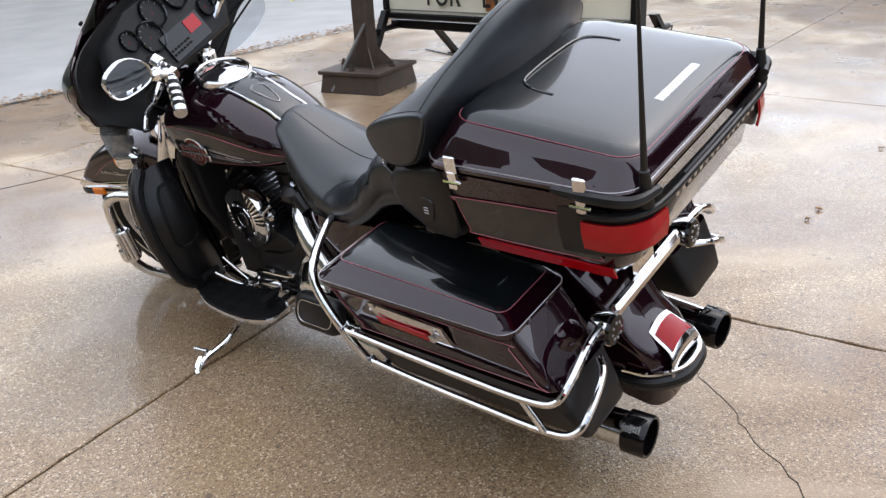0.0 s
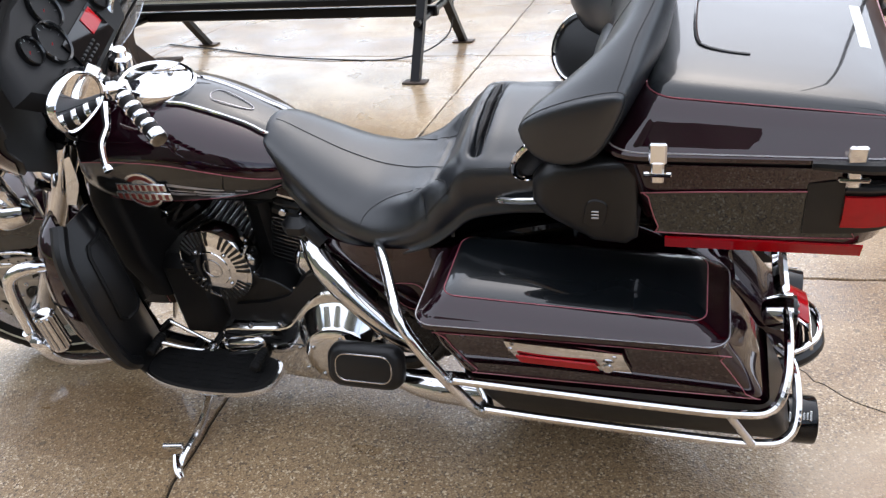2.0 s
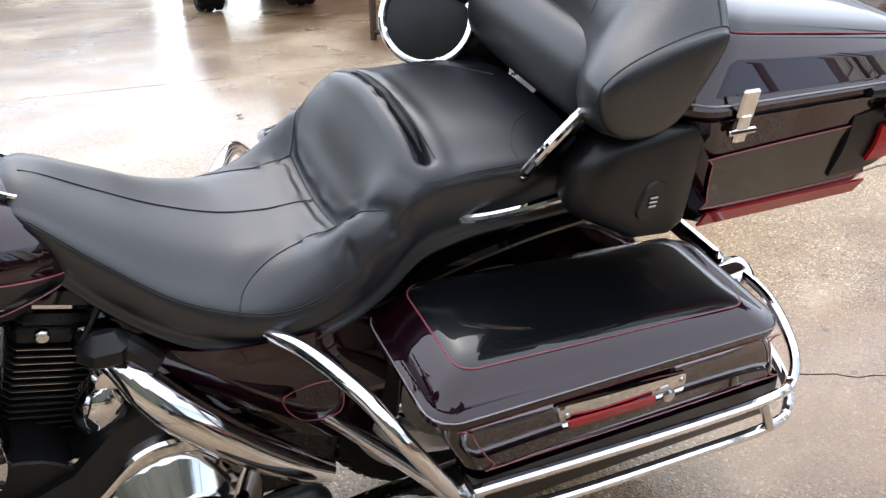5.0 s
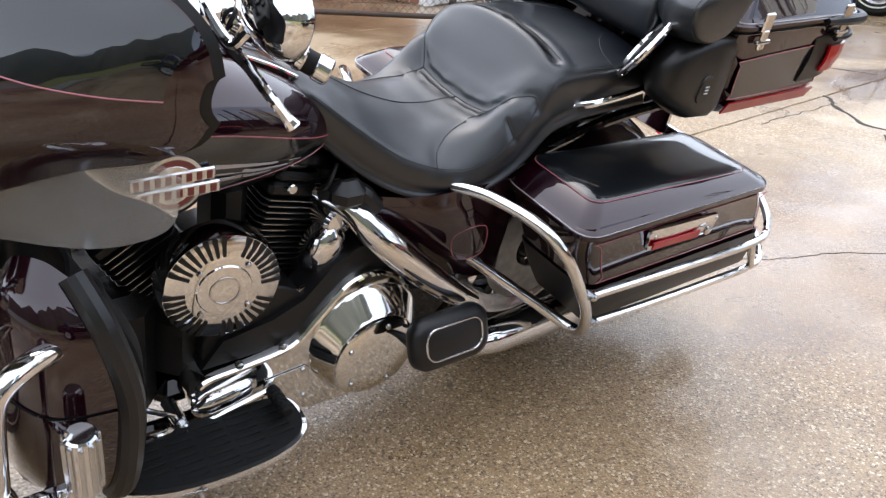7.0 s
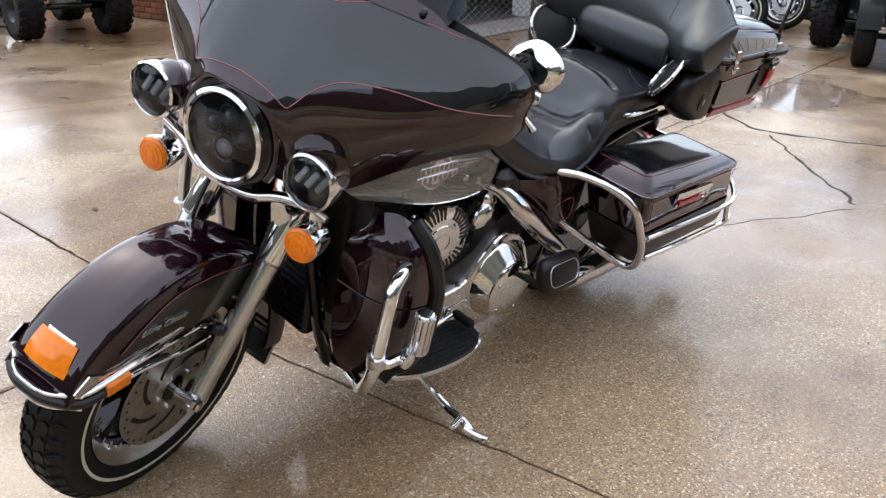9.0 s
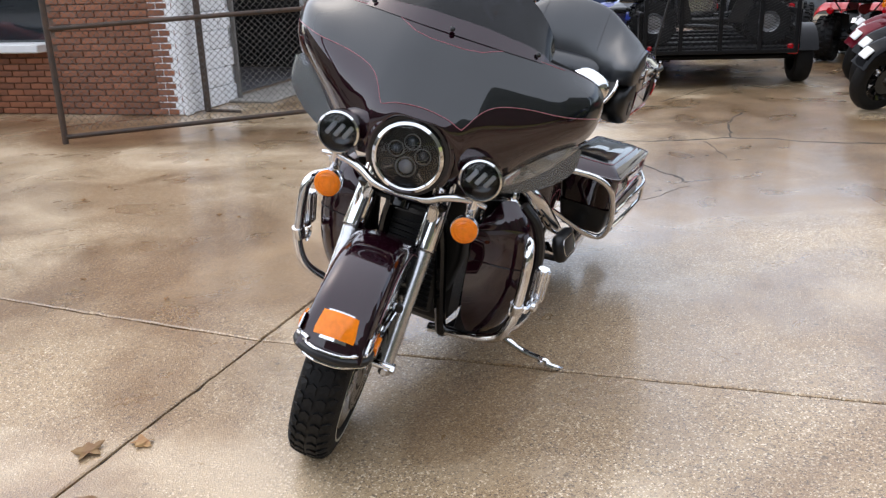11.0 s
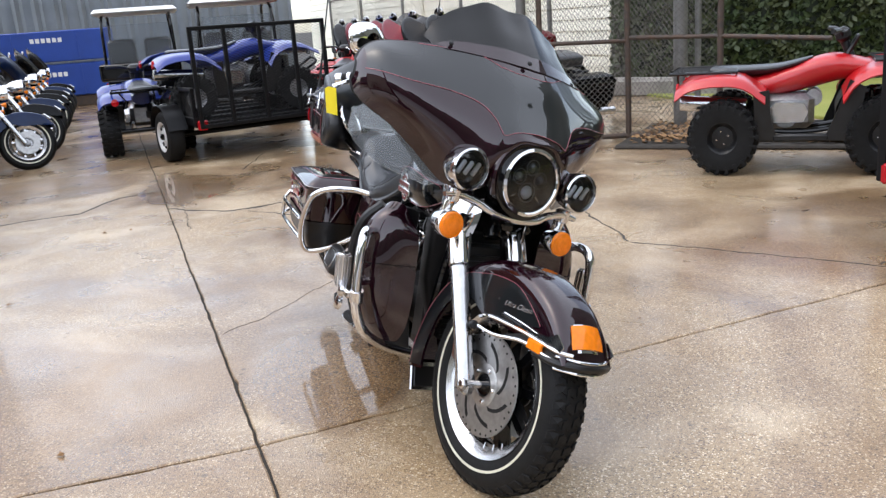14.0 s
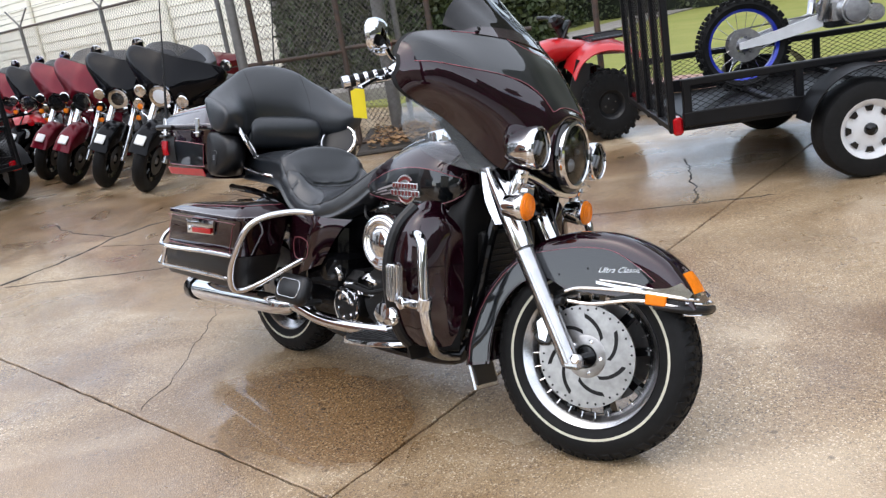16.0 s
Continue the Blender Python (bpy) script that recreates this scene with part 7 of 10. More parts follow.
# shifter and its rod (left), kickstand
sh = bpart("shift_lever", join(tube([(0.974, 0.204, 0.254), (0.935, 0.206, 0.254), (0.905, 0.212, 0.262), (0.803, 0.216, 0.289)], 0.0065, 10), tube([(0.974, 0.204, 0.254), (1.04, 0.222, 0.276), (1.105, 0.240, 0.310)], 0.0065, 10), rod((0.974, 0.13, 0.254), (0.974, 0.214, 0.254), 0.015)), CHROME, None, "chrome heel-toe shift lever")
for x, z in ((0.803, 0.289), (1.105, 0.310)):
    peg = bpart("shift_peg", rod((x, 0.214, z), (x, 0.286, z + 0.001), 0.0125, 14), RUBBER, sh, "ribbed black rubber peg")
    for y in np.linspace(0.228, 0.280, 6):
        bpart("peg_ring", lathe([(0.0125, -0.003), (0.0142, -0.0015), (0.0142, 0.0015), (0.0125, 0.003)], (x, y, z), (0, 1, 0), 14), RUBBER, peg)
bpart("shift_rod", rod((0.976, 0.190, 0.270), (1.075, 0.200, 0.352), 0.0052, 10), CHROME, sh, "chrome shift rod")
bpart("rod_end", lathe([(0.010, -0.008), (0.012, 0), (0.010, 0.008)], (0.976, 0.196, 0.268), (0, 1, 0), 14), STEEL, sh)
# nose of the primary cover and its inspection plate
bpart("cover_nose", loft([[(x, 0.181 + 0.024 * k * max(0.0, np.sin(a)) - 0.004, z + 0.027 * k * np.cos(a)) for a in np.linspace(0, 2 * np.pi, 20, endpoint=False)] for x, z, k in ((0.948, 0.262, 0.2), (0.938, 0.264, 0.72), (0.915, 0.268, 1.0), (0.875, 0.273, 1.0), (0.838, 0.279, 0.92), (0.820, 0.282, 0.55), (0.814, 0.283, 0.15))]), CHROME, prim, "chrome bulge of the cover", angle=50)
plate = [(0.800, 0.282), (0.712, 0.289), (0.703, 0.280), (0.697, 0.205), (0.705, 0.196), (0.795, 0.190), (0.803, 0.198)]
ip = bpart("inspection_plate", prism([(x, 0.1825, z) for x, z in plate], (0, 0.0035, 0)), POLISHED, prim)
bpart("plate_seam", tube([(x, 0.1838, z) for x, z in plate], 0.0014, 5, 1, closed=True), GLOSS_BLACK, prim)
for x, z in ((0.790, 0.273), (0.716, 0.279), (0.709, 0.206), (0.788, 0.201)):
    bpart("plate_bolt", lathe([(0.0055, 0), (0.0050, 0.004), (0.002, 0.0048)], (x, 0.1858, z), (0, 1, 0), 10), STEEL, ip)
KT = np.array(LEAN.inverted() @ Vector((0.955, 0.500, 0.012)))
ks = bpart("kickstand", tube([(0.98, 0.15, 0.195), (0.975, 0.25, 0.180), (0.966, 0.36, 0.140), KT + (0.0, -0.03, 0.012), KT], [0.014, 0.012, 0.011, 0.011, 0.008], 10), CHROME, None, "chrome kickstand on the ground")
bpart("stand_foot", join(tube([KT + (0.02, -0.02, 0.012), KT + (0.0, 0.015, 0.0), KT + (-0.02, 0.035, -0.004)], [0.010, 0.012, 0.006], 8), rod(KT + (0.01, -0.045, 0.022), KT + (0.060, -0.030, 0.030), 0.009)), CHROME, ks)

# ---- surroundings: materials ----
WHITE_BLOCK = material("white_painted_block", (0.84, 0.85, 0.87), 0.6, var=0.12, scale=1.6, bump=0.3, bump_scale=40, rand=0.04)
BRICK = material("orange_brown_brick", (0.28, 0.105, 0.050), 0.75, colour2=(0.19, 0.072, 0.038), scale=9, bump=0.4, bump_scale=120, rand=0.22)
MORTAR = material("grey_mortar", (0.42, 0.40, 0.38), 0.9, var=0.3, scale=20, bump=0.4, bump_scale=150)
BRICK_JOINT = material("brown_mortar", (0.17, 0.115, 0.085), 0.9, var=0.3, scale=20, bump=0.4, bump_scale=150)
CREAM = material("cream_siding", (0.84, 0.81, 0.69), 0.6, var=0.12, scale=1.2, bump=0.1, bump_scale=30)
GALV = material("galvanised_steel", (0.20, 0.195, 0.185), 0.5, 0.6, var=0.3, scale=12)
RUSTY = material("rusty_steel_pipe", (0.055, 0.047, 0.042), 0.6, 0.4, colour2=(0.095, 0.060, 0.042), scale=16, bump=0.3, bump_scale=90)
WIRE = material("old_fence_wire", (0.16, 0.15, 0.14), 0.5, 0.7, var=0.4, scale=5)
# unlit room: its shade is put into this near-black wall colour
ROOM_SHADE = material("interior_shade", (0.008, 0.008, 0.009), 0.8, var=0.3)
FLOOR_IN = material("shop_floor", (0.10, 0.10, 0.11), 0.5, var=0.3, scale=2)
BLUE_CRATE = material("blue_painted_crate", (0.012, 0.055, 0.30), 0.45, var=0.2, scale=3)
SHED = material("grey_corrugated_steel", (0.20, 0.22, 0.24), 0.45, 0.5, var=0.25, scale=1.5)
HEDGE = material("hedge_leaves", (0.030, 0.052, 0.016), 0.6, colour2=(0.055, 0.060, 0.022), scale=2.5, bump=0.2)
# shade between the leaves is put into this dark core colour
HEDGE_SHADE = material("hedge_core_shade", (0.012, 0.018, 0.008), 0.8, var=0.4, scale=3)
GRASS = material("lawn", (0.19, 0.215, 0.036), 0.9, colour2=(0.25, 0.25, 0.06), scale=1.2, bump=0.8, bump_scale=120)
LEAF = material("fallen_leaf", (0.20, 0.085, 0.030), 0.7, colour2=(0.32, 0.20, 0.08), scale=30, rand=0.3)
KERB = material("old_kerb", (0.30, 0.28, 0.25), 0.7, var=0.4, scale=4, bump=0.4, bump_scale=50)
PINK_WALK = material("pink_brick_walk", (0.42, 0.25, 0.21), 0.7, var=0.25, scale=6)
QUAD_RED = material("red_atv_plastic", (0.46, 0.008, 0.012), 0.3, coat=0.4, var=0.1)
QUAD_BLUE = material("blue_atv_plastic", (0.009, 0.030, 0.24), 0.3, coat=0.4, var=0.1)
TRAILER_BLACK = material("black_trailer_steel", (0.006, 0.006, 0.007), 0.38, 0.1, var=0.4, scale=10, bump=0.1, spec=0.25)
WHITE_RIM = material("white_wheel", (0.70, 0.70, 0.70), 0.4, var=0.15, scale=12)
MAROON = material("maroon_paint", (0.12, 0.006, 0.014), 0.28, 0.4, 0.45, var=0.2, spec=0.0)
BLUE_PAINT = material("deep_blue_paint", (0.008, 0.018, 0.055), 0.28, 0.4, 0.45, var=0.2, spec=0.0)
BLACK_PAINT = material("black_paint", (0.004, 0.004, 0.005), 0.28, 0.2, 0.32, var=0.2, spec=0.0)
CAR_BLACK = material("black_car_paint", (0.008, 0.008, 0.010), 0.25, 0.2, 1.0)
SIGN_FACE = material("cream_sign_face", (0.74, 0.71, 0.58), 0.45, var=0.14, scale=3)
LETTER = material("black_letter", (0.012, 0.011, 0.012), 0.5)
ORANGE_TILE = material("orange_letter_tile", (0.42, 0.16, 0.030), 0.5, colour2=(0.20, 0.075, 0.025), scale=9)
GLASS_DARK = material("dark_window", (0.02, 0.024, 0.028), 0.08, coat=1.0)
BLUE_RIM = material("blue_rim", (0.010, 0.030, 0.42), 0.3, 0.3, coat=0.5)
ROOF_WHITE = material("white_roof_plastic", (0.75, 0.75, 0.75), 0.4, var=0.06)


def at2(p, q, u, z=0.0):
    return np.array([p[0] + (q[0] - p[0]) * u, p[1] + (q[1] - p[1]) * u, z])


def frame2(p, q):
    """The pose whose x runs from p to q on the ground."""
    d = Vector((q[0] - p[0], q[1] - p[1], 0)).normalized()
    return Matrix(((d.x, -d.y, 0, p[0]), (d.y, d.x, 0, p[1]), (0, 0, 1, 0), (0, 0, 0, 1)))


# ---- white block building with an open door ----
WP, WQ = (-3.15, -4.86), (-20.0, -7.7)
WL = math.dist(WP, WQ)
MW = frame2(WP, WQ)
# in this frame x runs along the wall; the yard lies at negative local y
wall_white = thing("wall_west", MW, "white painted block wall with an open dark doorway", "wall", kind="structure")
D0, D1, DH = 1.10, 3.50, 3.2
part("wall_core", join(box((D0 / 2, 0.16, 2.1), (D0, 0.28, 4.2), 0.01), box(((D1 + WL) / 2, 0.16, 2.1), (WL - D1, 0.28, 4.2), 0.01), box(((D0 + D1) / 2, 0.16, (DH + 4.2) / 2), (D1 - D0, 0.28, 4.2 - DH), 0.01)), WHITE_BLOCK, wall_white)
blk = [mesh_of("block", box((0, 0, 0), (0.392, 0.03, 0.192), 0.006), WHITE_BLOCK), mesh_of("block", box((0, 0, 0), (0.192, 0.03, 0.192), 0.006), WHITE_BLOCK)]
rest = []
count = 0
for row in range(17):
    x = 0.0
    z = 0.1 + row * 0.2
    first = True
    while x < WL - 0.2:
        w = 0.2 if first and row % 2 else 0.4
        first = False
        x1 = x + w
        if z < DH and x1 > D0 and x < D1:
            if x < D0 - 0.1:
                rest.append(box(((x + D0) / 2, 0.005, z), (D0 - x - 0.008, 0.03, 0.192), 0.006))
            x = max(x1, D1) if x1 >= D1 else x1
            continue
        if count < 290 and x < 9:
            ob = new("block", blk[1 if w < 0.3 else 0])
            ob.parent = wall_white
            ob.location = (x + w / 2, 0.005 + 0.001 * ((row * 7 + int(x * 5)) % 3), z)
            count += 1
        else:
            rest.append(box((x + w / 2, 0.005, z), (w - 0.008, 0.03, 0.192), 0.006))
        x = x1
tagged(part("blocks", join(*rest), WHITE_BLOCK, wall_white), kind="stuff")
part("corner_strip", box((0.03, -0.02, 2.1), (0.10, 0.06, 4.2), 0.01), WHITE_BLOCK, wall_white)
part("door_frame", join(box((D1 + 0.09, -0.03, DH / 2), (0.20, 0.10, DH), 0.012), box((D1 + 0.24, -0.045, DH / 2), (0.06, 0.06, DH), 0.01), box((D0 - 0.02, -0.02, DH / 2), (0.05, 0.06, DH), 0.01)), GALV, wall_white, "grey steel door frame")
part("threshold", box(((D0 + D1) / 2, -0.25, 0.012), (D1 - D0 + 0.5, 0.6, 0.03), 0.008), KERB, wall_white)
# near-black walls and ceiling carry the shade behind the doorway
part("dark_room", join(box(((D0 + D1) / 2, 3.4, 1.7), (D1 - D0 + 1.4, 0.05, 3.5), 0.01), box((D0 - 0.65, 1.85, 1.7), (0.05, 3.1, 3.5), 0.01), box((D1 + 0.65, 1.85, 1.7), (0.05, 3.1, 3.5), 0.01), box(((D0 + D1) / 2, 1.85, 3.45), (D1 - D0 + 1.4, 3.1, 0.05), 0.01)), ROOM_SHADE, wall_white)
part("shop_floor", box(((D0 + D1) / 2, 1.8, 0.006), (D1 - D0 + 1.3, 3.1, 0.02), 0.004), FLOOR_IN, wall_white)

# ---- brick shop front facing the street ----
BP_, BQ = (-3.15, -4.86), (-1.95, -10.2)
MB = frame2(BP_, BQ)
BL = math.dist(BP_, BQ)
wall_brick = thing("wall_front", MB, "orange-brown brick shop front with a white window sill", "wall", kind="structure")
S0 = 1.55
part("wall_core", join(box((S0 / 2, -0.17, 2.1), (S0, 0.28, 4.2), 0.01), box(((S0 + BL) / 2, -0.17, 0.33), (BL - S0, 0.28, 0.66), 0.01), box(((S0 + BL) / 2, -0.17, 3.5), (BL - S0, 0.28, 1.4), 0.01)), BRICK_JOINT, wall_brick)
bm_ = mesh_of("brick", box((0, 0, 0), (0.190, 0.028, 0.056), 0.004), BRICK)
rest, count = [], 0
for row in range(60):
    z = 0.035 + row * 0.066
    x = 0.10 - (0.10 if row % 2 else 0.0)
    while x < BL:
        low = z < 0.66
        if (low or x < S0 - 0.06 or z > 2.85) and x > 0.05:
            if count < 300 and z < 2.2 and x < 3.6:
                ob = new("brick", bm_)
                ob.parent = wall_brick
                ob.location = (x, -0.018, z)
                count += 1
            elif z < 2.9 or x < 3:
                rest.append(box((x, -0.018, z), (0.190, 0.028, 0.056), 0.004))
        x += 0.2
tagged(part("bricks", join(*rest), BRICK, wall_brick), kind="stuff")
part("window_sill", box(((S0 + BL) / 2, -0.02, 0.70), (BL - S0 + 0.06, 0.34, 0.09), 0.012), WHITE, wall_brick, "white stone window sill")
part("window_pane", box(((S0 + BL) / 2, -0.17, 1.75), (BL - S0, 0.02, 2.0), 0.002), GLASS_DARK, wall_brick, "dark shop window")
for k in range(4):
    part("window_frame", box((S0 + 0.03 + (BL - S0 - 0.06) * k / 3, -0.15, 1.75), (0.06, 0.08, 2.0), 0.008), GALV, wall_brick)


# ---- chain-link fences ----
def chain_mesh(L, z0, z1, pitch=0.058, r=0.0019):
    """Woven diagonal wires in a rectangle."""
    H = z1 - z0
    gs = []
    k = int((L + H) / pitch) + 1
    for i in range(k):
        for sgn in (1, -1):
            s = i * pitch
            a = (max(0.0, s - H), min(s, H))
            b = (min(s, L), max(0.0, s - L))
            if abs(a[0] - b[0]) < 0.01:
                continue
            off = r * 0.8 * sgn
            if sgn > 0:
                p, q = (a[0], off, z0 + a[1]), (b[0], off, z0 + b[1])
            else:
                p, q = (L - a[0], off, z0 + a[1]), (L - b[0], off, z0 + b[1])
            gs.append(tube([p, q], r, 4, 1))
    return join(*gs)


GP, GQ = (-3.60, -2.70), (-1.62, -4.86)
gate = thing("chain_link_gate", frame2(GP, GQ), "open chain-link gate leaf in rusty pipe", "gate")
GL = math.dist(GP, GQ)
part("gate_post", rod((0, 0, 0), (0.0, 0, 2.6), 0.036, 16), RUSTY, gate)
part("end_post", rod((GL, 0, 0.0), (GL, 0, 2.45), 0.026, 14), RUSTY, gate)
for z, z1_ in ((0.15, 0.06), (1.08, 0.98), (2.38, 2.30)):
    part("rail", rod((0, 0, z), (GL, 0, z1_), 0.021, 12), RUSTY, gate)
tagged(part("wire_mesh", chain_mesh(GL, 0.11, 2.34), WIRE, gate, "rusty diamond wire mesh"), kind="stuff")
part("gate_latch", join(rod((-0.03, -0.06, 0.34), (-0.03, 0.08, 0.34), 0.016), rod((-0.06, 0, 0.27), (-0.06, 0, 0.40), 0.012)), RUSTY, gate)
for z in (0.5, 1.0, 1.9):
    part("hinge", lathe([(0.042, -0.02), (0.044, 0), (0.042, 0.02)], (0, 0, z), (0, 0, 1), 14), RUSTY, gate)
# fence leaf by the building
fence_a = thing("chain_link_fence", frame2((-3.42, -4.80), (-3.62, -2.85)), "short chain-link fence panel by the wall", "fence")
part("post", rod((0.0, 0, 0), (0.0, 0, 2.6), 0.034, 14), RUSTY, fence_a)
part("base_rail", rod((0, 0, 0.015), (0.4, 0, 0.015), 0.015), RUSTY, fence_a)

FP = [(-4.50, 2.46), (-4.28, 3.50), (-3.62, 4.15), (-2.2, 5.05), (0.6, 5.6)]
fence_r = thing("chain_link_fence", Matrix(), "chain-link fence with pipe rails along the kerb", "fence")
part("gate_post", rod((-4.50, 2.44, 0), (-4.50, 2.44, 3.0), 0.048, 18), GALV, fence_r, "thick galvanised gate post")
part("gate_post", rod((-4.47, 2.62, 0.05), (-4.47, 2.62, 3.0), 0.028, 14), RUSTY, fence_r)
for k, (a, b) in enumerate(zip(FP[:-1], FP[1:])):
    if k:
        part("post", rod((*a, 0), (*a, 2.7), 0.030, 14), RUSTY, fence_r)
    if k < 2:
        part("rail", rod((*a, 1.05), (*b, 1.02), 0.022, 10), RUSTY, fence_r)
    elif k == 2:
        part("rail", rod((*a, 1.02), at2(a, b, 0.62, 0.96), 0.022, 10), RUSTY, fence_r)
    if k < 3:
        part("bottom_rail", rod((*a, 0.055), (*b, 0.055), 0.026, 10), RUSTY, fence_r)
    if k < 2:
        me = chain_mesh(math.dist(a, b), 0.08, 2.6, 0.06)
        pm_ = tagged(part("wire_mesh", me, WIRE, fence_r), kind="stuff")
        pm_.data.transform(frame2(a, b))

# tall security fence with barbed wire arms behind the row of motorcycles
BFP, BFQ = (-4.6, 4.50), (-22.0, 2.95)
bfence = thing("barbed_wire_fence", frame2(BFP, BFQ), "tall chain-link fence topped with barbed wire arms", "fence")
BFL = math.dist(BFP, BFQ)
for i in range(6):
    x = BFL * i / 5
    part("post", rod((x, 0, 0), (x, 0, 2.15), 0.034, 12), GALV, bfence)
    for sg_ in (1, -1):
        part("barb_arm", rod((x, 0, 2.13), (x + sg_ * 0.22, sg_ * 0.12, 2.45), 0.016, 8), GALV, bfence)
part("top_rail", rod((0, 0, 2.1), (BFL, 0, 2.1), 0.022, 10), RUSTY, bfence)
for dz in (0.0, 0.1, 0.2):
    part("barbed_wire", rod((0, 0.05 + dz * 0.3, 2.22 + dz), (BFL, 0.05 + dz * 0.3, 2.22 + dz), 0.003, 5), WIRE, bfence)
tagged(part("wire_mesh", chain_mesh(BFL, 0.1, 2.1, 0.085, 0.0026), WIRE, bfence), kind="stuff")
solid("corner_post", rod((-4.62, 4.3, 0), (-4.62, 4.3, 3.4), 0.075, 18), GALV, "thick grey fence corner post", "post")

# cream building behind that fence
cream = thing("wall_north", frame2((-9.3, 5.75), (-29.7, 3.25)), "cream lap-sided building", "wall", kind="structure")
part("wall_core", box((10.3, -0.2, 2.6), (20.6, 0.3, 5.2), 0.01), MORTAR, cream)
for i in range(26):
    part("siding_board", moved(box((10.3, 0, 0.1 + i * 0.2), (20.6, 0.03, 0.205), 0.004, turn("X", 6)), lambda v: v), CREAM, cream)
for k in (3.0, 8.5, 14.0):
    part("downpipe", rod((k, 0.06, 0), (k, 0.06, 5.2), 0.05), CREAM, cream)

# shed, crates far back in the yard
shed = thing("wall_back", frame2((-22.6, -8.2), (-22.8, 1.9)), "grey corrugated steel shed across the back", "wall", kind="structure")
xs = np.linspace(0, 10.1, 102)
prof = np.array([(x, 0.03 * np.sign(np.sin(x * 26)) * abs(np.sin(x * 26)) ** 0.5) for x in xs])
part("steel_sheet", loft([np.c_[np.r_[prof, prof[::-1] + (0, -0.05)], np.full(2 * len(prof), z)] for z in (0, 4.6)]), SHED, shed)
part("roof_band", box((5.05, 0.06, 4.7), (10.2, 0.3, 0.25), 0.02), GALV, shed)
for k in range(2):
    cr_ = thing("storage_crate", pose(-18.6, -4.3 + 0.0 * k, 0.62 + 0.78 * k, 0, 0, 92), "blue painted storage crate with white bars", "crate", "stacked crates")
    part("crate_body", box((0, 0, 0.0), (2.9, 1.1, 0.70 if k else 0.74), 0.02), BLUE_CRATE, cr_)
    for j in range(6):
        part("print_bar", box((-0.25 + 0.12 * j, -0.553, 0.14), (0.085, 0.006, 0.10), 0.002), WHITE, cr_)
    for x in (-1.4, -0.7, 0.7, 1.4):
        part("crate_rib", box((x, -0.555, 0), (0.05, 0.02, 0.66), 0.004), BLUE_CRATE, cr_)
pallet = solid("pallet", join(*[box((-18.6 + 0.28 * k - 0.42, -4.3, 0.12), (0.1, 2.9, 0.24), 0.01) for k in range(4)]), RUSTY, "low pallet under the blue crates", "pallet")

# ---- green side of the street ----
lawn = solid("lawn", join(box((1.2, 30.3, -0.02), (60, 49, 0.12), 0.01)), GRASS, "mown green lawn behind the kerb", "lawn", kind="structure")
kerb_pts = [(-5.0, 4.75), (-3.6, 4.55), (-2.1, 5.15), (0.8, 5.72), (9, 6.3)]
kerb = thing("kerb", Matrix(), "old concrete kerb at the lawn", "kerb", kind="structure")
for a, b in zip(kerb_pts[:-1], kerb_pts[1:]):
    kb = part("kerb_stone", box((math.dist(a, b) / 2, 0, 0.03), (math.dist(a, b) - 0.01, 0.16, 0.20), 0.02), KERB, kerb)
    kb.data.transform(frame2(a, b))
solid("pavement_walk", box((2.1, 7.74, 0.055), (10.4, 1.1, 0.05), 0.008, turn("Z", 15)), PINK_WALK, "pinkish brick footway across the lawn", "footway", kind="structure")
solid("garden_path", box((-10.1, 13.8, 0.055), (10.5, 1.4, 0.04), 0.008, turn("Z", 97)), KERB, "grey garden path at the far edge of the lawn", "path", kind="structure")


def hedge(p, q, depth, h, n, seed, label):
    """A clipped hedge: many small leaves over a core coloured dark as inner shade."""
    L = math.dist(p, q)
    r = random.Random(seed)
    hd = thing("hedge", frame2(p, q), label, "hedge")
    core = []
    for u in np.linspace(0, 1, 9):
        k = 1 - 0.12 * abs(2 * u - 1) ** 6
        core.append([(L * u, y * depth * k, z * h * k) for y, z in ((-0.42, 0), (-0.46, 0.5), (-0.40, 0.9), (-0.2, 0.97), (0.2, 0.97), (0.40, 0.9), (0.46, 0.5), (0.42, 0))])
    part("dense_core", loft(core), HEDGE_SHADE, hd)
    v, f = [], []
    for i in range(n):
        x = r.random() * L
        a = r.random()
        if a < 0.55:
            y, z = -0.5 * depth, r.random() * h
        elif a < 0.9:
            y, z = (r.random() - 0.5) * depth, h
        else:
            y, z = 0.5 * depth, r.random() * h
        lump = 0.10 * noise.noise((x * 1.2, z * 1.5, seed))
        c = Vector((x, y + (lump if y < 0 else -lump) + r.uniform(-0.05, 0.05), z + lump * (1 if z >= h else 0.2) + r.uniform(-0.05, 0.04)))
        s = r.uniform(0.035, 0.085)
        t1 = Vector((r.uniform(-1, 1), r.uniform(-1, 1), r.uniform(-1, 1))).normalized() * s
        t2 = t1.cross(Vector((r.uniform(-1, 1), r.uniform(-1, 1), r.uniform(-1, 1)))).normalized() * s * 0.55
        k = len(v)
        v += [tuple(c - t1), tuple(c + t2), tuple(c + t1), tuple(c - t2)]
        f.append((k, k + 1, k + 2, k + 3))
    me = bpy.data.meshes.new("leaves")
    me.from_pydata(v, [], f)
    me.materials.append(HEDGE)
    ob = new("leaves", me)
    ob.parent = hd
    tagged(ob, kind="stuff")
    return hd


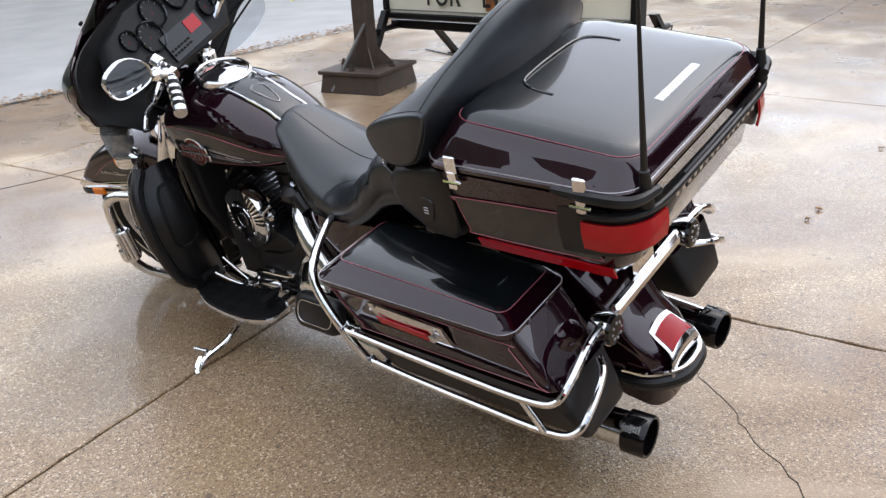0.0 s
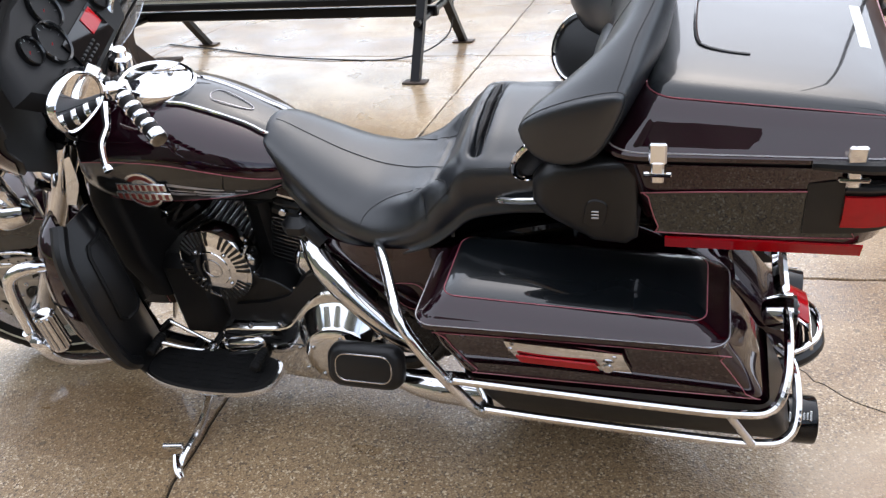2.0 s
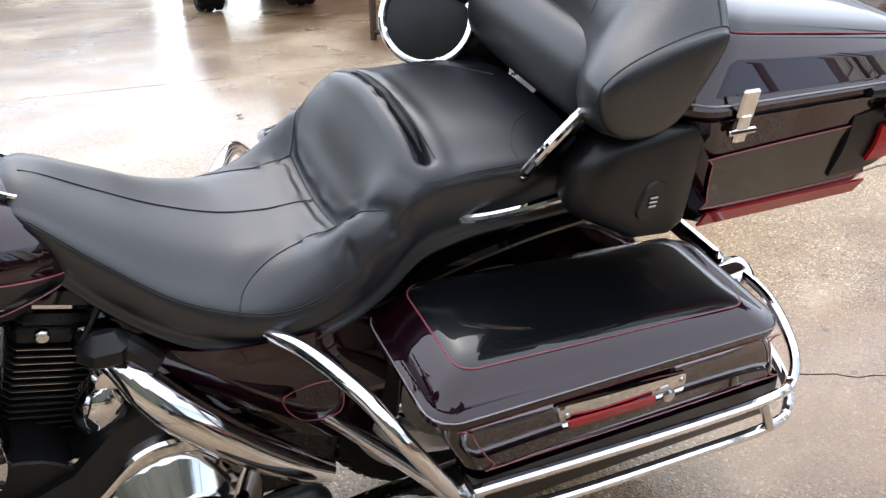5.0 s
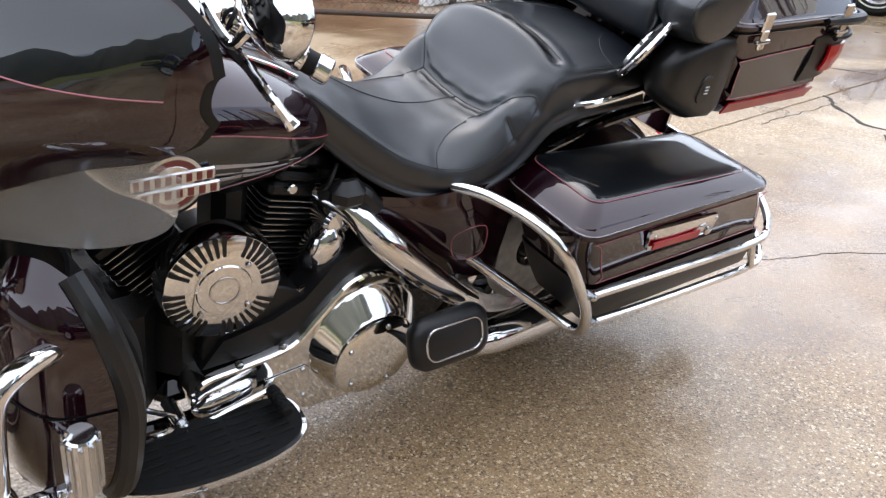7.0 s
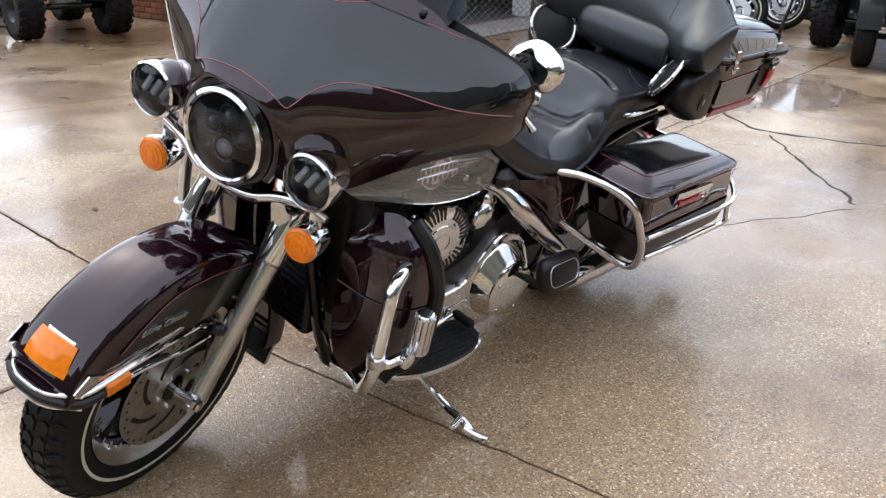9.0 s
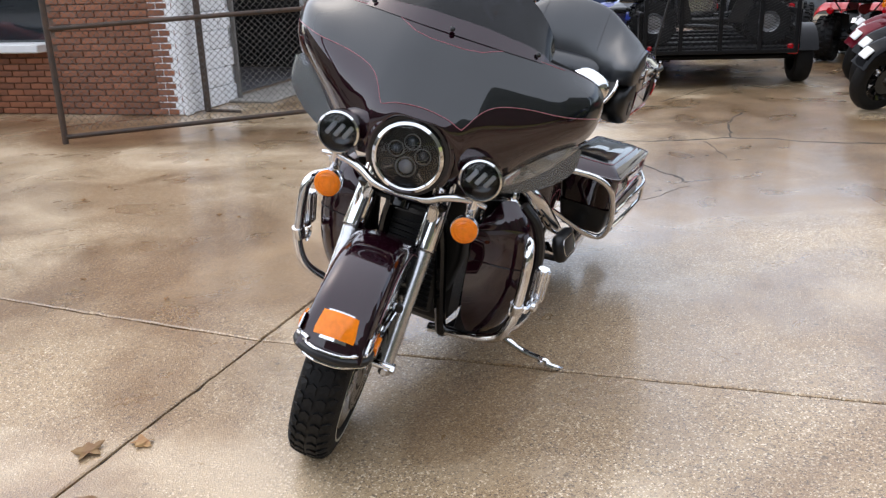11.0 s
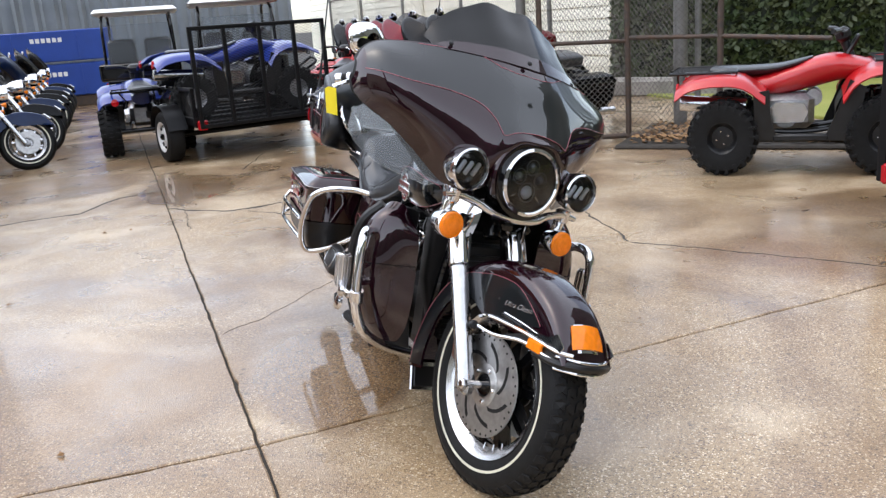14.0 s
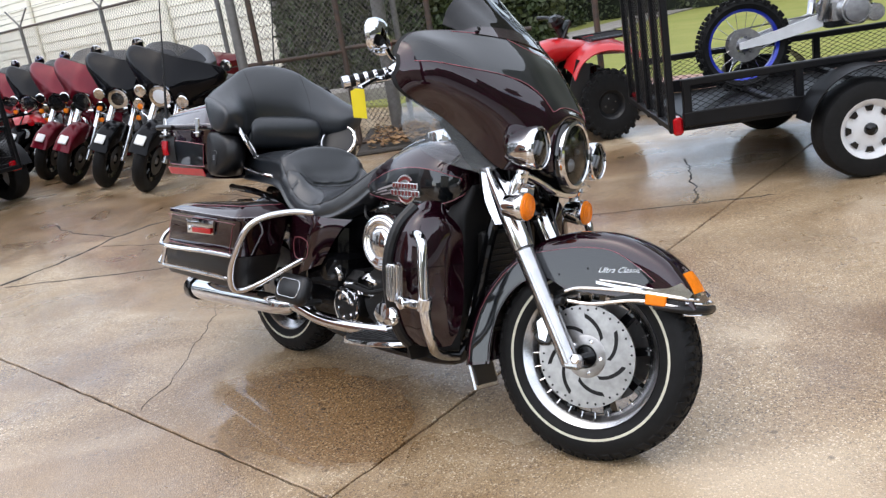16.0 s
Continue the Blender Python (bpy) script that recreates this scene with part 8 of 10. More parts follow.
hedge((-9.9, 6.1), (-7.4, 10.3), 1.5, 2.3, 14000, 1.0, "tall dark green clipped hedge behind the fence")
hedge((-12.4, 10.2), (-13.4, 17.5), 1.8, 3.0, 9000, 2.0, "dark green hedge along the garden path")
hedge((-13.5, 19.0), (6.0, 24.0), 2.0, 3.0, 12000, 3.0, "long dark hedge beyond the lawn")
low_wall = solid("low_wall", box((-8.0, 6.1, 0.12), (3.0, 0.28, 0.30), 0.05, turn("Z", 34)), KERB, "low rounded concrete edging before the hedge", "wall", kind="structure")
# leaf litter along the fence foot
r = random.Random(8)
v, f = [], []
for i in range(1500):
    u, off = r.uniform(0.30, 1.0), r.uniform(0.05, 1.5)
    a, b = FP[0], FP[3]
    x, y = a[0] + (b[0] - a[0]) * u - 0.75 * off, a[1] + (b[1] - a[1]) * u + 0.66 * off
    t = r.random() * 6.283
    s = r.uniform(0.02, 0.05)
    z = 0.045 + r.random() * 0.05
    k = len(v)
    v += [(x + s * math.cos(t + q * 1.57), y + s * 0.7 * math.sin(t + q * 1.57), z + r.uniform(-0.015, 0.015)) for q in range(4)]
    f.append((k, k + 1, k + 2, k + 3))
me = bpy.data.meshes.new("leaf_litter")
me.from_pydata(v, [], f)
me.materials.append(LEAF)
tagged(new("leaf_litter", me), "brown autumn leaves drifted along the fence", "leaves", kind="stuff")
solid("ground_strip", box((-3.52, 4.76, 0.012), (2.9, 1.7, 0.05), 0.02, turn("Z", 48.5)), DIRT, "bare earth strip under the fence", "ground", kind="structure")

# ---- far side of the street, closing the place: tree lines added to darken reflections ----
ADDED_TREES = material("added_trees", (0.055, 0.060, 0.045), 0.9, colour2=(0.11, 0.105, 0.09), scale=0.35, bump=0.5, bump_scale=3)
r = random.Random(31)
tops = [(y, 8.0 + 6.0 * float(np.clip((y - 6) / 8, 0, 1)) + 3.0 * noise.noise((y * 0.11, 2.0, 0.0)) + 0.9 * noise.noise((y * 0.6, 5.0, 0.0))) for y in np.arange(-90, 91, 1.5)]
part_top = np.array([(31 + 1.5 * noise.noise((y * 0.2, 0.0, 4.0)), y, h) for y, h in tops])
rows = np.stack([part_top * (1, 1, 0), part_top * (1, 1, 0.6) + (0.3, 0, 0), part_top + (1.5, 0, 0), part_top * (1, 1, 0) + (5, 0, 0)], 1)
backdrop = solid("backdrop", loft(rows, closed=False), ADDED_TREES, "unseen dark tree line added across the street for reflections", "backdrop", kind="structure")
# second tree line, out of view, added for dark reflections
side_line = np.array([(x, -40 + 1.5 * noise.noise((x * 0.2, 0.0, 8.0)), 7.5 + 3.0 * noise.noise((x * 0.11, 7.0, 0.0)) + 0.9 * noise.noise((x * 0.6, 9.0, 0.0))) for x in np.arange(-4, 34, 1.5)])
solid("backdrop", loft(np.stack([side_line * (1, 1, 0), side_line * (1, 1, 0.6) - (0, 0.3, 0), side_line - (0, 1.5, 0), side_line * (1, 1, 0) - (0, 5, 0)], 1), closed=False), ADDED_TREES, "unseen dark tree line added at the lot's end for reflections", "backdrop", kind="structure")

# added north trees, tall enough to keep low sky off the paint
north_line = np.array([(x, 27 + 1.5 * noise.noise((x * 0.2, 3.0, 8.0)), 18 + 3.5 * noise.noise((x * 0.13, 4.0, 1.0)) + 1.0 * noise.noise((x * 0.6, 9.0, 2.0))) for x in np.arange(-9, 34, 1.0)])
solid("backdrop", loft(np.stack([north_line * (1, 1, 0), north_line * (1, 1, 0.6) + (0, 0.3, 0), north_line + (0, 1.5, 0), north_line * (1, 1, 0) + (0, 5, 0)], 1), closed=False), ADDED_TREES, "tall dark tree line added behind the lawn to block low sky", "backdrop", kind="structure")
# leaves washed into the gutter at the edge of the street
r = random.Random(12)
v, f = [], []
for i in range(2600):
    y = r.uniform(-10.5, 4.5)
    x = LINE_X[0](y) + 0.10 + r.gauss(0, 0.09) + 0.06 * noise.noise((y * 0.8, 0.0, 3.0))
    t, k, size = r.random() * 6.283, len(v), r.uniform(0.010, 0.032)
    v += [(x + size * math.cos(t + q * 1.57), y + size * 0.7 * math.sin(t + q * 1.57), 0.006 + r.random() * 0.012) for q in range(4)]
    f.append((k, k + 1, k + 2, k + 3))
me = bpy.data.meshes.new("gutter_leaves")
me.from_pydata(v, [], f)
me.materials.append(LEAF)
tagged(new("gutter_leaves", me), "brown wet leaves washed along the street edge", "leaves", kind="stuff")

# ---- parked motorcycles ----
def plain_wheel(root, name, c, R, w, rim=STEEL, white=False, spokes=9):
    c = np.asarray(c, float)
    k = R / 0.318
    prof = [(0.200 * k, -w * 0.75), (0.245 * k, -w), (0.285 * k, -w * 0.9), (0.310 * k, -w * 0.5), (0.318 * k, 0)]
    prof = prof + [(r, -h) for r, h in reversed(prof[:-1])]
    wh = part(name, lathe(prof, c, (0, 1, 0), 40, close=True), RUBBER, root)
    for s in (1, -1):
        part("rim", lathe([(0.170 * k, s * w * 0.5), (0.205 * k, s * w * 0.80), (0.212 * k, s * w * 0.75), (0.190 * k, s * w * 0.2)], c, (0, 1, 0), 36, close=True), rim, wh)
        if white:
            part("whitewall", lathe([(0.236 * k, s * w * 0.99), (0.250 * k, s * w * 1.03), (0.250 * k, s * w * 1.05), (0.236 * k, s * w * 1.02)], c, (0, 1, 0), 36, close=True), WHITEWALL, wh)
        part("brake_disc", lathe([(0.06, s * w * 0.95), (0.128, s * w * 0.95), (0.135, s * w * 1.03), (0.06, s * w * 1.03)], c, (0, 1, 0), 32, close=True), ROTOR if white else DULL_DISC, wh)
    part("spokes", spoke_geo(c, spokes, 0.03, 0.18 * k, 0.015, 0.010, 0.015), GLOSS_BLACK if rim is not STEEL else STEEL, wh)
    part("hub", lathe([(0.03, -w), (0.045, 0), (0.03, w)], c, (0, 1, 0), 18), ALLOY, wh)
    return wh


FULL_LO = cat_rom(cat_rom(FULL, 2).transpose(1, 0, 2), 2).transpose(1, 0, 2)
WSF_LO = cat_rom(WSF, 2)
TANK_LO = cat_rom(TSEC, 2)
SEAT_LO = cat_rom(SR, 2)


def parked_bike(m, paint, label, fairing_=True, bags=True, box_=False, white=False, screen=0.0, steer=14, lean=10, tag=False, lens=LAMP_DARK):
    """A touring motorcycle standing in a row, front wheel turned a little."""
    root = thing("parked_motorcycle", m @ Matrix.Rotation(radians(-lean), 4, "X"), label, "motorcycle", "parked motorcycles")
    ST = np.array(Matrix.Rotation(radians(steer), 3, Vector(HEAD_AXIS)))

    def fp(name, g, mat, parent=None, lab=""):
        return part(name, moved(g, lambda v: (v - PIVOT) @ ST.T + PIVOT), mat, parent or root, lab)

    rim_ = STEEL if white else GLOSS_BLACK
    wh = plain_wheel(root, "rear_wheel", (0, 0, 0.32), 0.32, 0.068, rim_, white)
    fw = plain_wheel(root, "front_wheel", (1.64, 0, 0.305), 0.318, 0.062, rim_, white)
    for o in (fw, *fw.children_recursive):
        o.data.transform(Matrix.Translation(PIVOT) @ Matrix(ST.tolist()).to_4x4() @ Matrix.Translation(-Vector(PIVOT)))
    fend = fp("front_fender", fender_geo((1.64, 0, 0.305), F_ANG[::2], F_LOW[::2], F_CRN[::2], 0.088), paint)
    fp("fender_lamp", box((1.90, 0, 0.60), (0.10, 0.09, 0.018), 0.006, turn("Y", 40)), WHITE if tag else CHROME, fend)
    for s in (1, -1):
        leg = fp("fork_leg", rod((1.612, 0.116 * s, 0.285), (1.425, 0.116 * s, 0.602), 0.029, 14), STEEL)
        fp("fork_cover", rod((1.425, 0.116 * s, 0.602), (1.270, 0.108 * s, 0.868), 0.034, 14), CHROME, leg)
        if fairing_:
            fp("passing_lamp", lathe([(0.02, -0.08), (0.056, -0.03), (0.060, 0.0), (0.052, 0.008), (0.001, 0.006)], (1.49, s * 0.205, 0.895), (1, 0, 0), 24), CHROME)
        sg_ = fp("turn_signal", lathe([(0.012, -0.05), (0.026, -0.01), (0.028, 0.0), (0.001, 0.010)], (1.47, s * 0.205, 0.735), (1, 0, 0), 18), AMBER_LENS)
        fp("handlebar", tube([(1.20, s * 0.06, 0.985), (1.17, s * 0.22, 1.08), (1.05, s * 0.34, 1.09), (0.92, s * 0.41, 1.05)], [0.013, 0.013, 0.016, 0.019], 8), PLASTIC)
        fp("mirror", lathe([(0.02, -0.02), (0.055, -0.01), (0.058, 0.006), (0.02, 0.02)], (1.06, s * 0.44, 1.19), (-1, 0.1 * s, 0), 18), CHROME)
        if bags:
            bg = part("saddlebag", loft([rr(-0.07, s * 0.30, 0.24, 0.09, 0.05, 0.34), rr(-0.07, s * 0.305, 0.29, 0.115, 0.05, 0.42), rr(-0.06, s * 0.305, 0.32, 0.125, 0.05, 0.62), rr(-0.06, s * 0.30, 0.30, 0.11, 0.05, 0.665), rr(-0.05, s * 0.29, 0.26, 0.08, 0.05, 0.68)]), paint, root)
            part("bag_trim", tube(rr(-0.06, s * 0.305, 0.323, 0.128, 0.05, 0.62), 0.004, 5, 1, closed=True), CHROME if white else GLOSS_BLACK, bg)
        part("exhaust", tube([(0.95, s * 0.17, 0.27), (0.5, s * 0.25, 0.27), (0.25, s * 0.28, 0.285), (-0.45, s * 0.285, 0.26)], [0.022, 0.026, 0.040, 0.042], 12), CHROME, root)
        part("footboard", box((0.94, s * 0.28, 0.235), (0.34, 0.14, 0.02), 0.008), PLASTIC, root)
        part("engine_guard", tube([(1.27, s * 0.05, 0.74), (1.32, s * 0.32, 0.70), (1.32, s * 0.41, 0.58), (1.27, s * 0.38, 0.36), (1.25, s * 0.12, 0.23)], 0.016, 8), CHROME, root)
        if box_ or white:
            part("leg_lower", shell(np.array([[(1.24, s * 0.18, 0.76), (1.18, s * 0.33, 0.74)], [(1.30, s * 0.20, 0.58), (1.20, s * 0.36, 0.56)], [(1.26, s * 0.15, 0.25), (1.14, s * 0.30, 0.25)]]), 4, 4, 0.01), paint, root)
    hl = fp("headlight", lathe([(0.04, -0.10), (0.095, -0.05), (0.106, 0.0), (0.104, 0.012), (0.092, 0.014)], (1.508, 0, 0.903), (1, 0, 0), 32), CHROME)
    fp("lens", lathe([(0.093, 0.008), (0.05, 0.018), (0.001, 0.022)], (1.508, 0, 0.903), (1, 0, 0), 28), lens, hl)
    if fairing_:
        fa = fp("fairing", loft(FULL_LO, closed=False), paint)
        inn = FULL_LO.copy()
        inn[:, :, 0] -= 0.03
        fp("inner_fairing", loft(inn, closed=False), PLASTIC, fa)
        if screen:
            ws = WSF_LO.copy()
            ws[:, :, 2] = 1.23 + (ws[:, :, 2] - 1.23) * screen
            fp("windshield", loft(ws, closed=False), SMOKE, fa)
    else:
        fp("nacelle", lathe([(0.05, -0.22), (0.10, -0.12), (0.112, -0.02)], (1.50, 0, 0.903), (1, 0, 0.15), 24), CHROME)
    tk = part("fuel_tank", loft(TANK_LO), paint, root)
    part("console", box((0.88, 0, 0.935), (0.24, 0.09, 0.03), 0.012, turn("Y", -18)), CHROME, tk)
    part("seat", loft(SEAT_LO), LEATHER, root, angle=60)
    en = part("engine", join(box((0.72, 0, 0.34), (0.48, 0.26, 0.22), 0.05), rod((0.80, -0.17, 0.37), (0.80, 0.17, 0.37), 0.11, 20), rod((0.58, 0, 0.335), (0.58, 0.22, 0.335), 0.10, 20)), CHROME if white else STEEL, root)
    part("cylinder", fin_cylinder((0.845, 0, 0.455), (0.955, 0, 0.640), 8), ALLOY, en)
    part("cylinder", fin_cylinder((0.755, 0, 0.455), (0.655, 0, 0.640), 8), ALLOY, en)
    part("air_cleaner", lathe([(0.09, 0), (0.10, 0.05), (0.06, 0.075), (0.001, 0.08)], (0.86, -0.15, 0.585), (0, -1, 0), 24), CHROME, en)
    part("rocker_cover", box((0.975, 0, 0.68), (0.13, 0.15, 0.06), 0.02, turn("Y", 30)), CHROME, en)
    part("rocker_cover", box((0.635, 0, 0.68), (0.13, 0.15, 0.06), 0.02, turn("Y", -30)), CHROME, en)
    part("frame", join(*[tube([(1.28, s * 0.05, 0.78), (1.22, s * 0.125, 0.32), (1.1, s * 0.13, 0.21), (0.45, s * 0.14, 0.21), (0.30, s * 0.12, 0.55), (-0.2, s * 0.12, 0.68)], 0.018, 7) for s in (1, -1)], box((0.42, 0, 0.52), (0.26, 0.28, 0.26), 0.04)), GLOSS_BLACK, root)
    part("rear_fender", shell(np.array(rf)[::2], 3, 2, 0.003), paint, root)
    part("tail_lamp", box((-0.455, 0, 0.53), (0.05, 0.12, 0.07), 0.015), RED_LENS, root)
    part("kickstand", tube([(0.98, 0.14, 0.19), (0.97, 0.36, 0.11), (0.96, 0.44, 0.09)], 0.011, 6), CHROME, root)
    if box_:
        tb = part("top_box", loft([tp_ring(0.79, -0.18, -0.50, 0.26, 0.06), tp_ring(0.83, -0.155, -0.575, 0.31, 0.07), tp_ring(0.98, -0.10, -0.61, 0.338, 0.07), tp_ring(1.06, -0.13, -0.60, 0.325, 0.07), tp_ring(1.10, -0.20, -0.55, 0.25, 0.07)]), paint, root)
        part("lid_line", tube(tp_ring(0.985, -0.096, -0.614, 0.342, 0.07), 0.006, 5, 1, closed=True), CHROME if white else PLASTIC, tb)
        part("backrest", loft(BRF), LEATHER, root, angle=60)
    return root


def face(x, y, deg):
    """The pose of a motorcycle whose front wheel touches (x, y), heading deg from +x."""
    a = radians(deg)
    return pose(x - 1.64 * math.cos(a), y - 1.64 * math.sin(a), 0, 0, 0, deg)


parked_bike(face(-7.06, -2.83, 98), BLUE_PAINT, "deep blue touring motorcycle with a top box by the wall", False, True, True, True, 0, 10)
for i, (x, y) in enumerate(((-8.5, -2.95), (-9.9, -3.12), (-11.2, -3.25), (-12.5, -3.4), (-13.8, -3.55), (-15.2, -3.7))):
    parked_bike(face(x, y, 90 + 2 * (i % 2)), (BLACK_PAINT, BLUE_PAINT, BLACK_PAINT)[i % 3], "dark cruiser motorcycle in the row along the white wall", i % 2 == 1, i % 3 != 1, False, i % 2 == 0, 1.0, 12)
ROW = [(-5.20, 1.62, BLACK_PAINT, "black bagger motorcycle with a bright headlight", 0.5, LAMP_WHITE), (-6.22, 1.58, BLACK_PAINT, "black touring motorcycle in the row by the fence", 0.4, LAMP_DARK), (-7.08, 1.50, MAROON, "maroon touring motorcycle with a tall smoked screen", 0.95, LAMP_DARK), (-8.05, 1.52, MAROON, "maroon touring motorcycle with chrome passing lamps", 0.45, LAMP_DARK), (-9.1, 1.5, BLACK_PAINT, "black touring motorcycle further back in the row", 0.4, LAMP_DARK), (-10.1, 1.5, MAROON, "dark red touring motorcycle further back in the row", 0.5, LAMP_DARK), (-11.2, 1.45, BLACK_PAINT, "dark motorcycle at the far end of the row", 0.5, LAMP_DARK)]
for i, (x, y, pt, lab, scr, ln) in enumerate(ROW):
    parked_bike(face(x, y, -82 + 3 * (i % 2)) @ Matrix.Diagonal((1.05, 1.05, 1.05, 1)), pt, lab, True, True, i in (2, 3), False, scr, 36, 9, True, ln)


# ---- quads ----
def knobby(root, name, c, R, w, rim_mat, lugs=22, rim_r=0.42):
    c = np.asarray(c, float)
    wh = part(name, lathe([(R * rim_r, -w * 0.9), (R * 0.62, -w * 1.02), (R * 0.86, -w * 0.98), (R * 0.93, -w * 0.6), (R * 0.935, 0), (R * 0.93, w * 0.6), (R * 0.86, w * 0.98), (R * 0.62, w * 1.02), (R * rim_r, w * 0.9)], c, (0, 1, 0), 44, close=True), RUBBER, root)
    gs = []
    for i in range(lugs):
        for y, off, wy in ((-0.72, 0, 0.36), (0, 0.5, 0.34), (0.72, 0, 0.36)):
            a = 2 * np.pi * (i + off) / lugs
            e = np.array([np.cos(a), 0, np.sin(a)])
            rot = np.stack([np.array([-np.sin(a), 0, np.cos(a)]), np.array([0, 1.0, 0]), e], 1)
            gs.append(box(c + e * R * (0.955 - (0.02 if y else 0)) + (0, y * w, 0), (R * 0.13, wy * w * 1.3, R * 0.085), 0.004, rot))
        a = 2 * np.pi * (i + 0.1) / lugs
        e = np.array([np.cos(a), 0, np.sin(a)])
        rot = np.stack([np.array([-np.sin(a), 0, np.cos(a)]), np.array([0, 1.0, 0]), e], 1)
        for s in (1, -1):
            gs.append(box(c + e * R * 0.84 + (0, s * w * 0.98, 0), (R * 0.09, w * 0.16, R * 0.16), 0.003, rot))
    tagged(part("tread", join(*gs), RUBBER, wh), kind="stuff")
    for s in (1, -1):
        part("rim", lathe([(R * 0.10, s * w * 0.45), (R * 0.30, s * w * 0.40), (R * 0.36, s * w * 0.78), (R * rim_r, s * w * 0.92), (R * (rim_r + 0.02), s * w * 0.85), (R * 0.30, s * w * 0.2)], c, (0, 1, 0), 32), rim_mat, wh)
        for a in np.linspace(0.3, 6.58, 4, endpoint=False):
            part("lug_nut", lathe([(R * 0.025, 0), (R * 0.02, 0.008)], c + (R * 0.17 * np.cos(a), s * w * 0.44, R * 0.17 * np.sin(a)), (0, s, 0), 6), STEEL, wh)
    return wh


def low_top(v):
    """Keeps the tank and seat of a quad low over its racks."""
    v = np.array(v, float)
    v[:, 2] = np.where(v[:, 2] > 0.78, 0.78 + (v[:, 2] - 0.78) * 0.55, v[:, 2])
    return v


def quad(m, paint, label, sport=False):
    root = thing("quad_bike", m, label, "quad bike")
    R = 0.30 if not sport else 0.27
    WB = 1.25
    for x in (0, WB):
        for s in (1, -1):
            knobby(root, "wheel", (x, s * 0.43, R), R, 0.115, PLASTIC if not sport else ALLOY)
    part("frame", join(*[tube([(-0.25, s * 0.16, 0.42), (0.1, s * 0.17, 0.36), (0.5, s * 0.18, 0.30), (0.9, s * 0.17, 0.33), (1.40, s * 0.13, 0.48)], 0.018, 8) for s in (1, -1)], rod((0, -0.42, R), (0, 0.42, R), 0.03), rod((WB, -0.40, R), (WB, 0.40, R), 0.022)), GLOSS_BLACK, root)
    part("engine", join(box((0.52, 0, 0.46), (0.42, 0.34, 0.28), 0.05), rod((0.50, -0.20, 0.44), (0.50, 0.20, 0.44), 0.11), rod((0.72, -0.12, 0.56), (0.72, 0.12, 0.56), 0.07)), ALLOY, root)
    for s in (1, -1):
        part("engine_cover", loft([[(x, s * y, z) for x, z in ((0.36, 0.38), (0.64, 0.38), (0.68, 0.46), (0.64, 0.53), (0.42, 0.54), (0.35, 0.48))] for y in (0.18, 0.225, 0.235)]), STEEL, root)
        part("foot_well", loft([[(0.28, s * y0, z), (0.98, s * y0, z), (0.98, s * y1, z), (0.28, s * y1, z)] for y0, y1, z in ((0.20, 0.40, 0.25), (0.19, 0.41, 0.285))]), PLASTIC, root)
        part("mud_guard", shell(np.array([[(0.30, s * 0.25, 0.26), (0.28, s * 0.42, 0.28)], [(0.33, s * 0.25, 0.42), (0.31, s * 0.43, 0.45)], [(0.30, s * 0.25, 0.60), (0.27, s * 0.45, 0.62)]]), 4, 3, 0.012), PLASTIC, root)
        part("mud_guard", shell(np.array([[(0.92, s * 0.25, 0.26), (0.94, s * 0.42, 0.28)], [(0.93, s * 0.25, 0.44), (0.92, s * 0.44, 0.48)], [(1.03, s * 0.24, 0.62), (1.02, s * 0.46, 0.64)]]), 4, 3, 0.012), PLASTIC, root)
        part("side_panel", prism([(0.80, s * 0.43, 0.27), (0.98, s * 0.44, 0.26), (1.06, s * 0.46, 0.44), (1.10, s * 0.47, 0.66), (0.98, s * 0.46, 0.72), (0.90, s * 0.44, 0.50)], (0, s * 0.02, 0)), PLASTIC, root, "black lower panel")
        part("side_panel", prism([(0.27, s * 0.43, 0.27), (0.44, s * 0.43, 0.27), (0.38, s * 0.44, 0.48), (0.37, s * 0.46, 0.66), (0.24, s * 0.46, 0.64)], (0, s * 0.02, 0)), PLASTIC, root, "black lower panel")
        part("foot_rail", box((0.62, s * 0.435, 0.285), (0.44, 0.05, 0.06), 0.015), PLASTIC, root)
        # fenders
        part("rear_fender", shell(np.array([[(x, s * 0.14, z + 0.03), (x, s * 0.32, z + 0.025), (x, s * 0.46, z), (x, s * 0.52, z - 0.06)] for x, z in ((-0.40, 0.66), (-0.28, 0.735), (-0.06, 0.765), (0.16, 0.74), (0.34, 0.62))]), 4, 4, 0.012), paint, root)
        part("front_fender", shell(np.array([[(x, s * 0.12, z + 0.04), (x, s * 0.30, z + 0.02), (x, s * 0.45, z), (x, s * 0.53, z - 0.05)] for x, z in ((0.93, 0.60), (1.02, 0.73), (1.18, 0.80), (1.38, 0.79), (1.58, 0.70))]), 4, 4, 0.012), paint, root)
        part("tail_lamp", lathe([(0.045, 0), (0.043, 0.02), (0.001, 0.028)], (-0.385, s * 0.33, 0.68), (-1, 0, 0.1), 16), RED_LENS, root)
        part("headlamp", lathe([(0.05, 0), (0.055, 0.03), (0.001, 0.05)], (1.54, s * 0.20, 0.70), (1, 0, 0), 16), LAMP_WHITE, root)
        part("handlebar", tube([(0.93, s * 0.04, 0.99), (0.91, s * 0.16, 1.06), (0.84, s * 0.38, 1.07)], [0.014, 0.015, 0.021], 8), PLASTIC, root)
        part("lever", tube([(0.93, s * 0.22, 1.07), (0.95, s * 0.30, 1.07), (0.91, s * 0.40, 1.06)], 0.006, 6), PLASTIC, root)
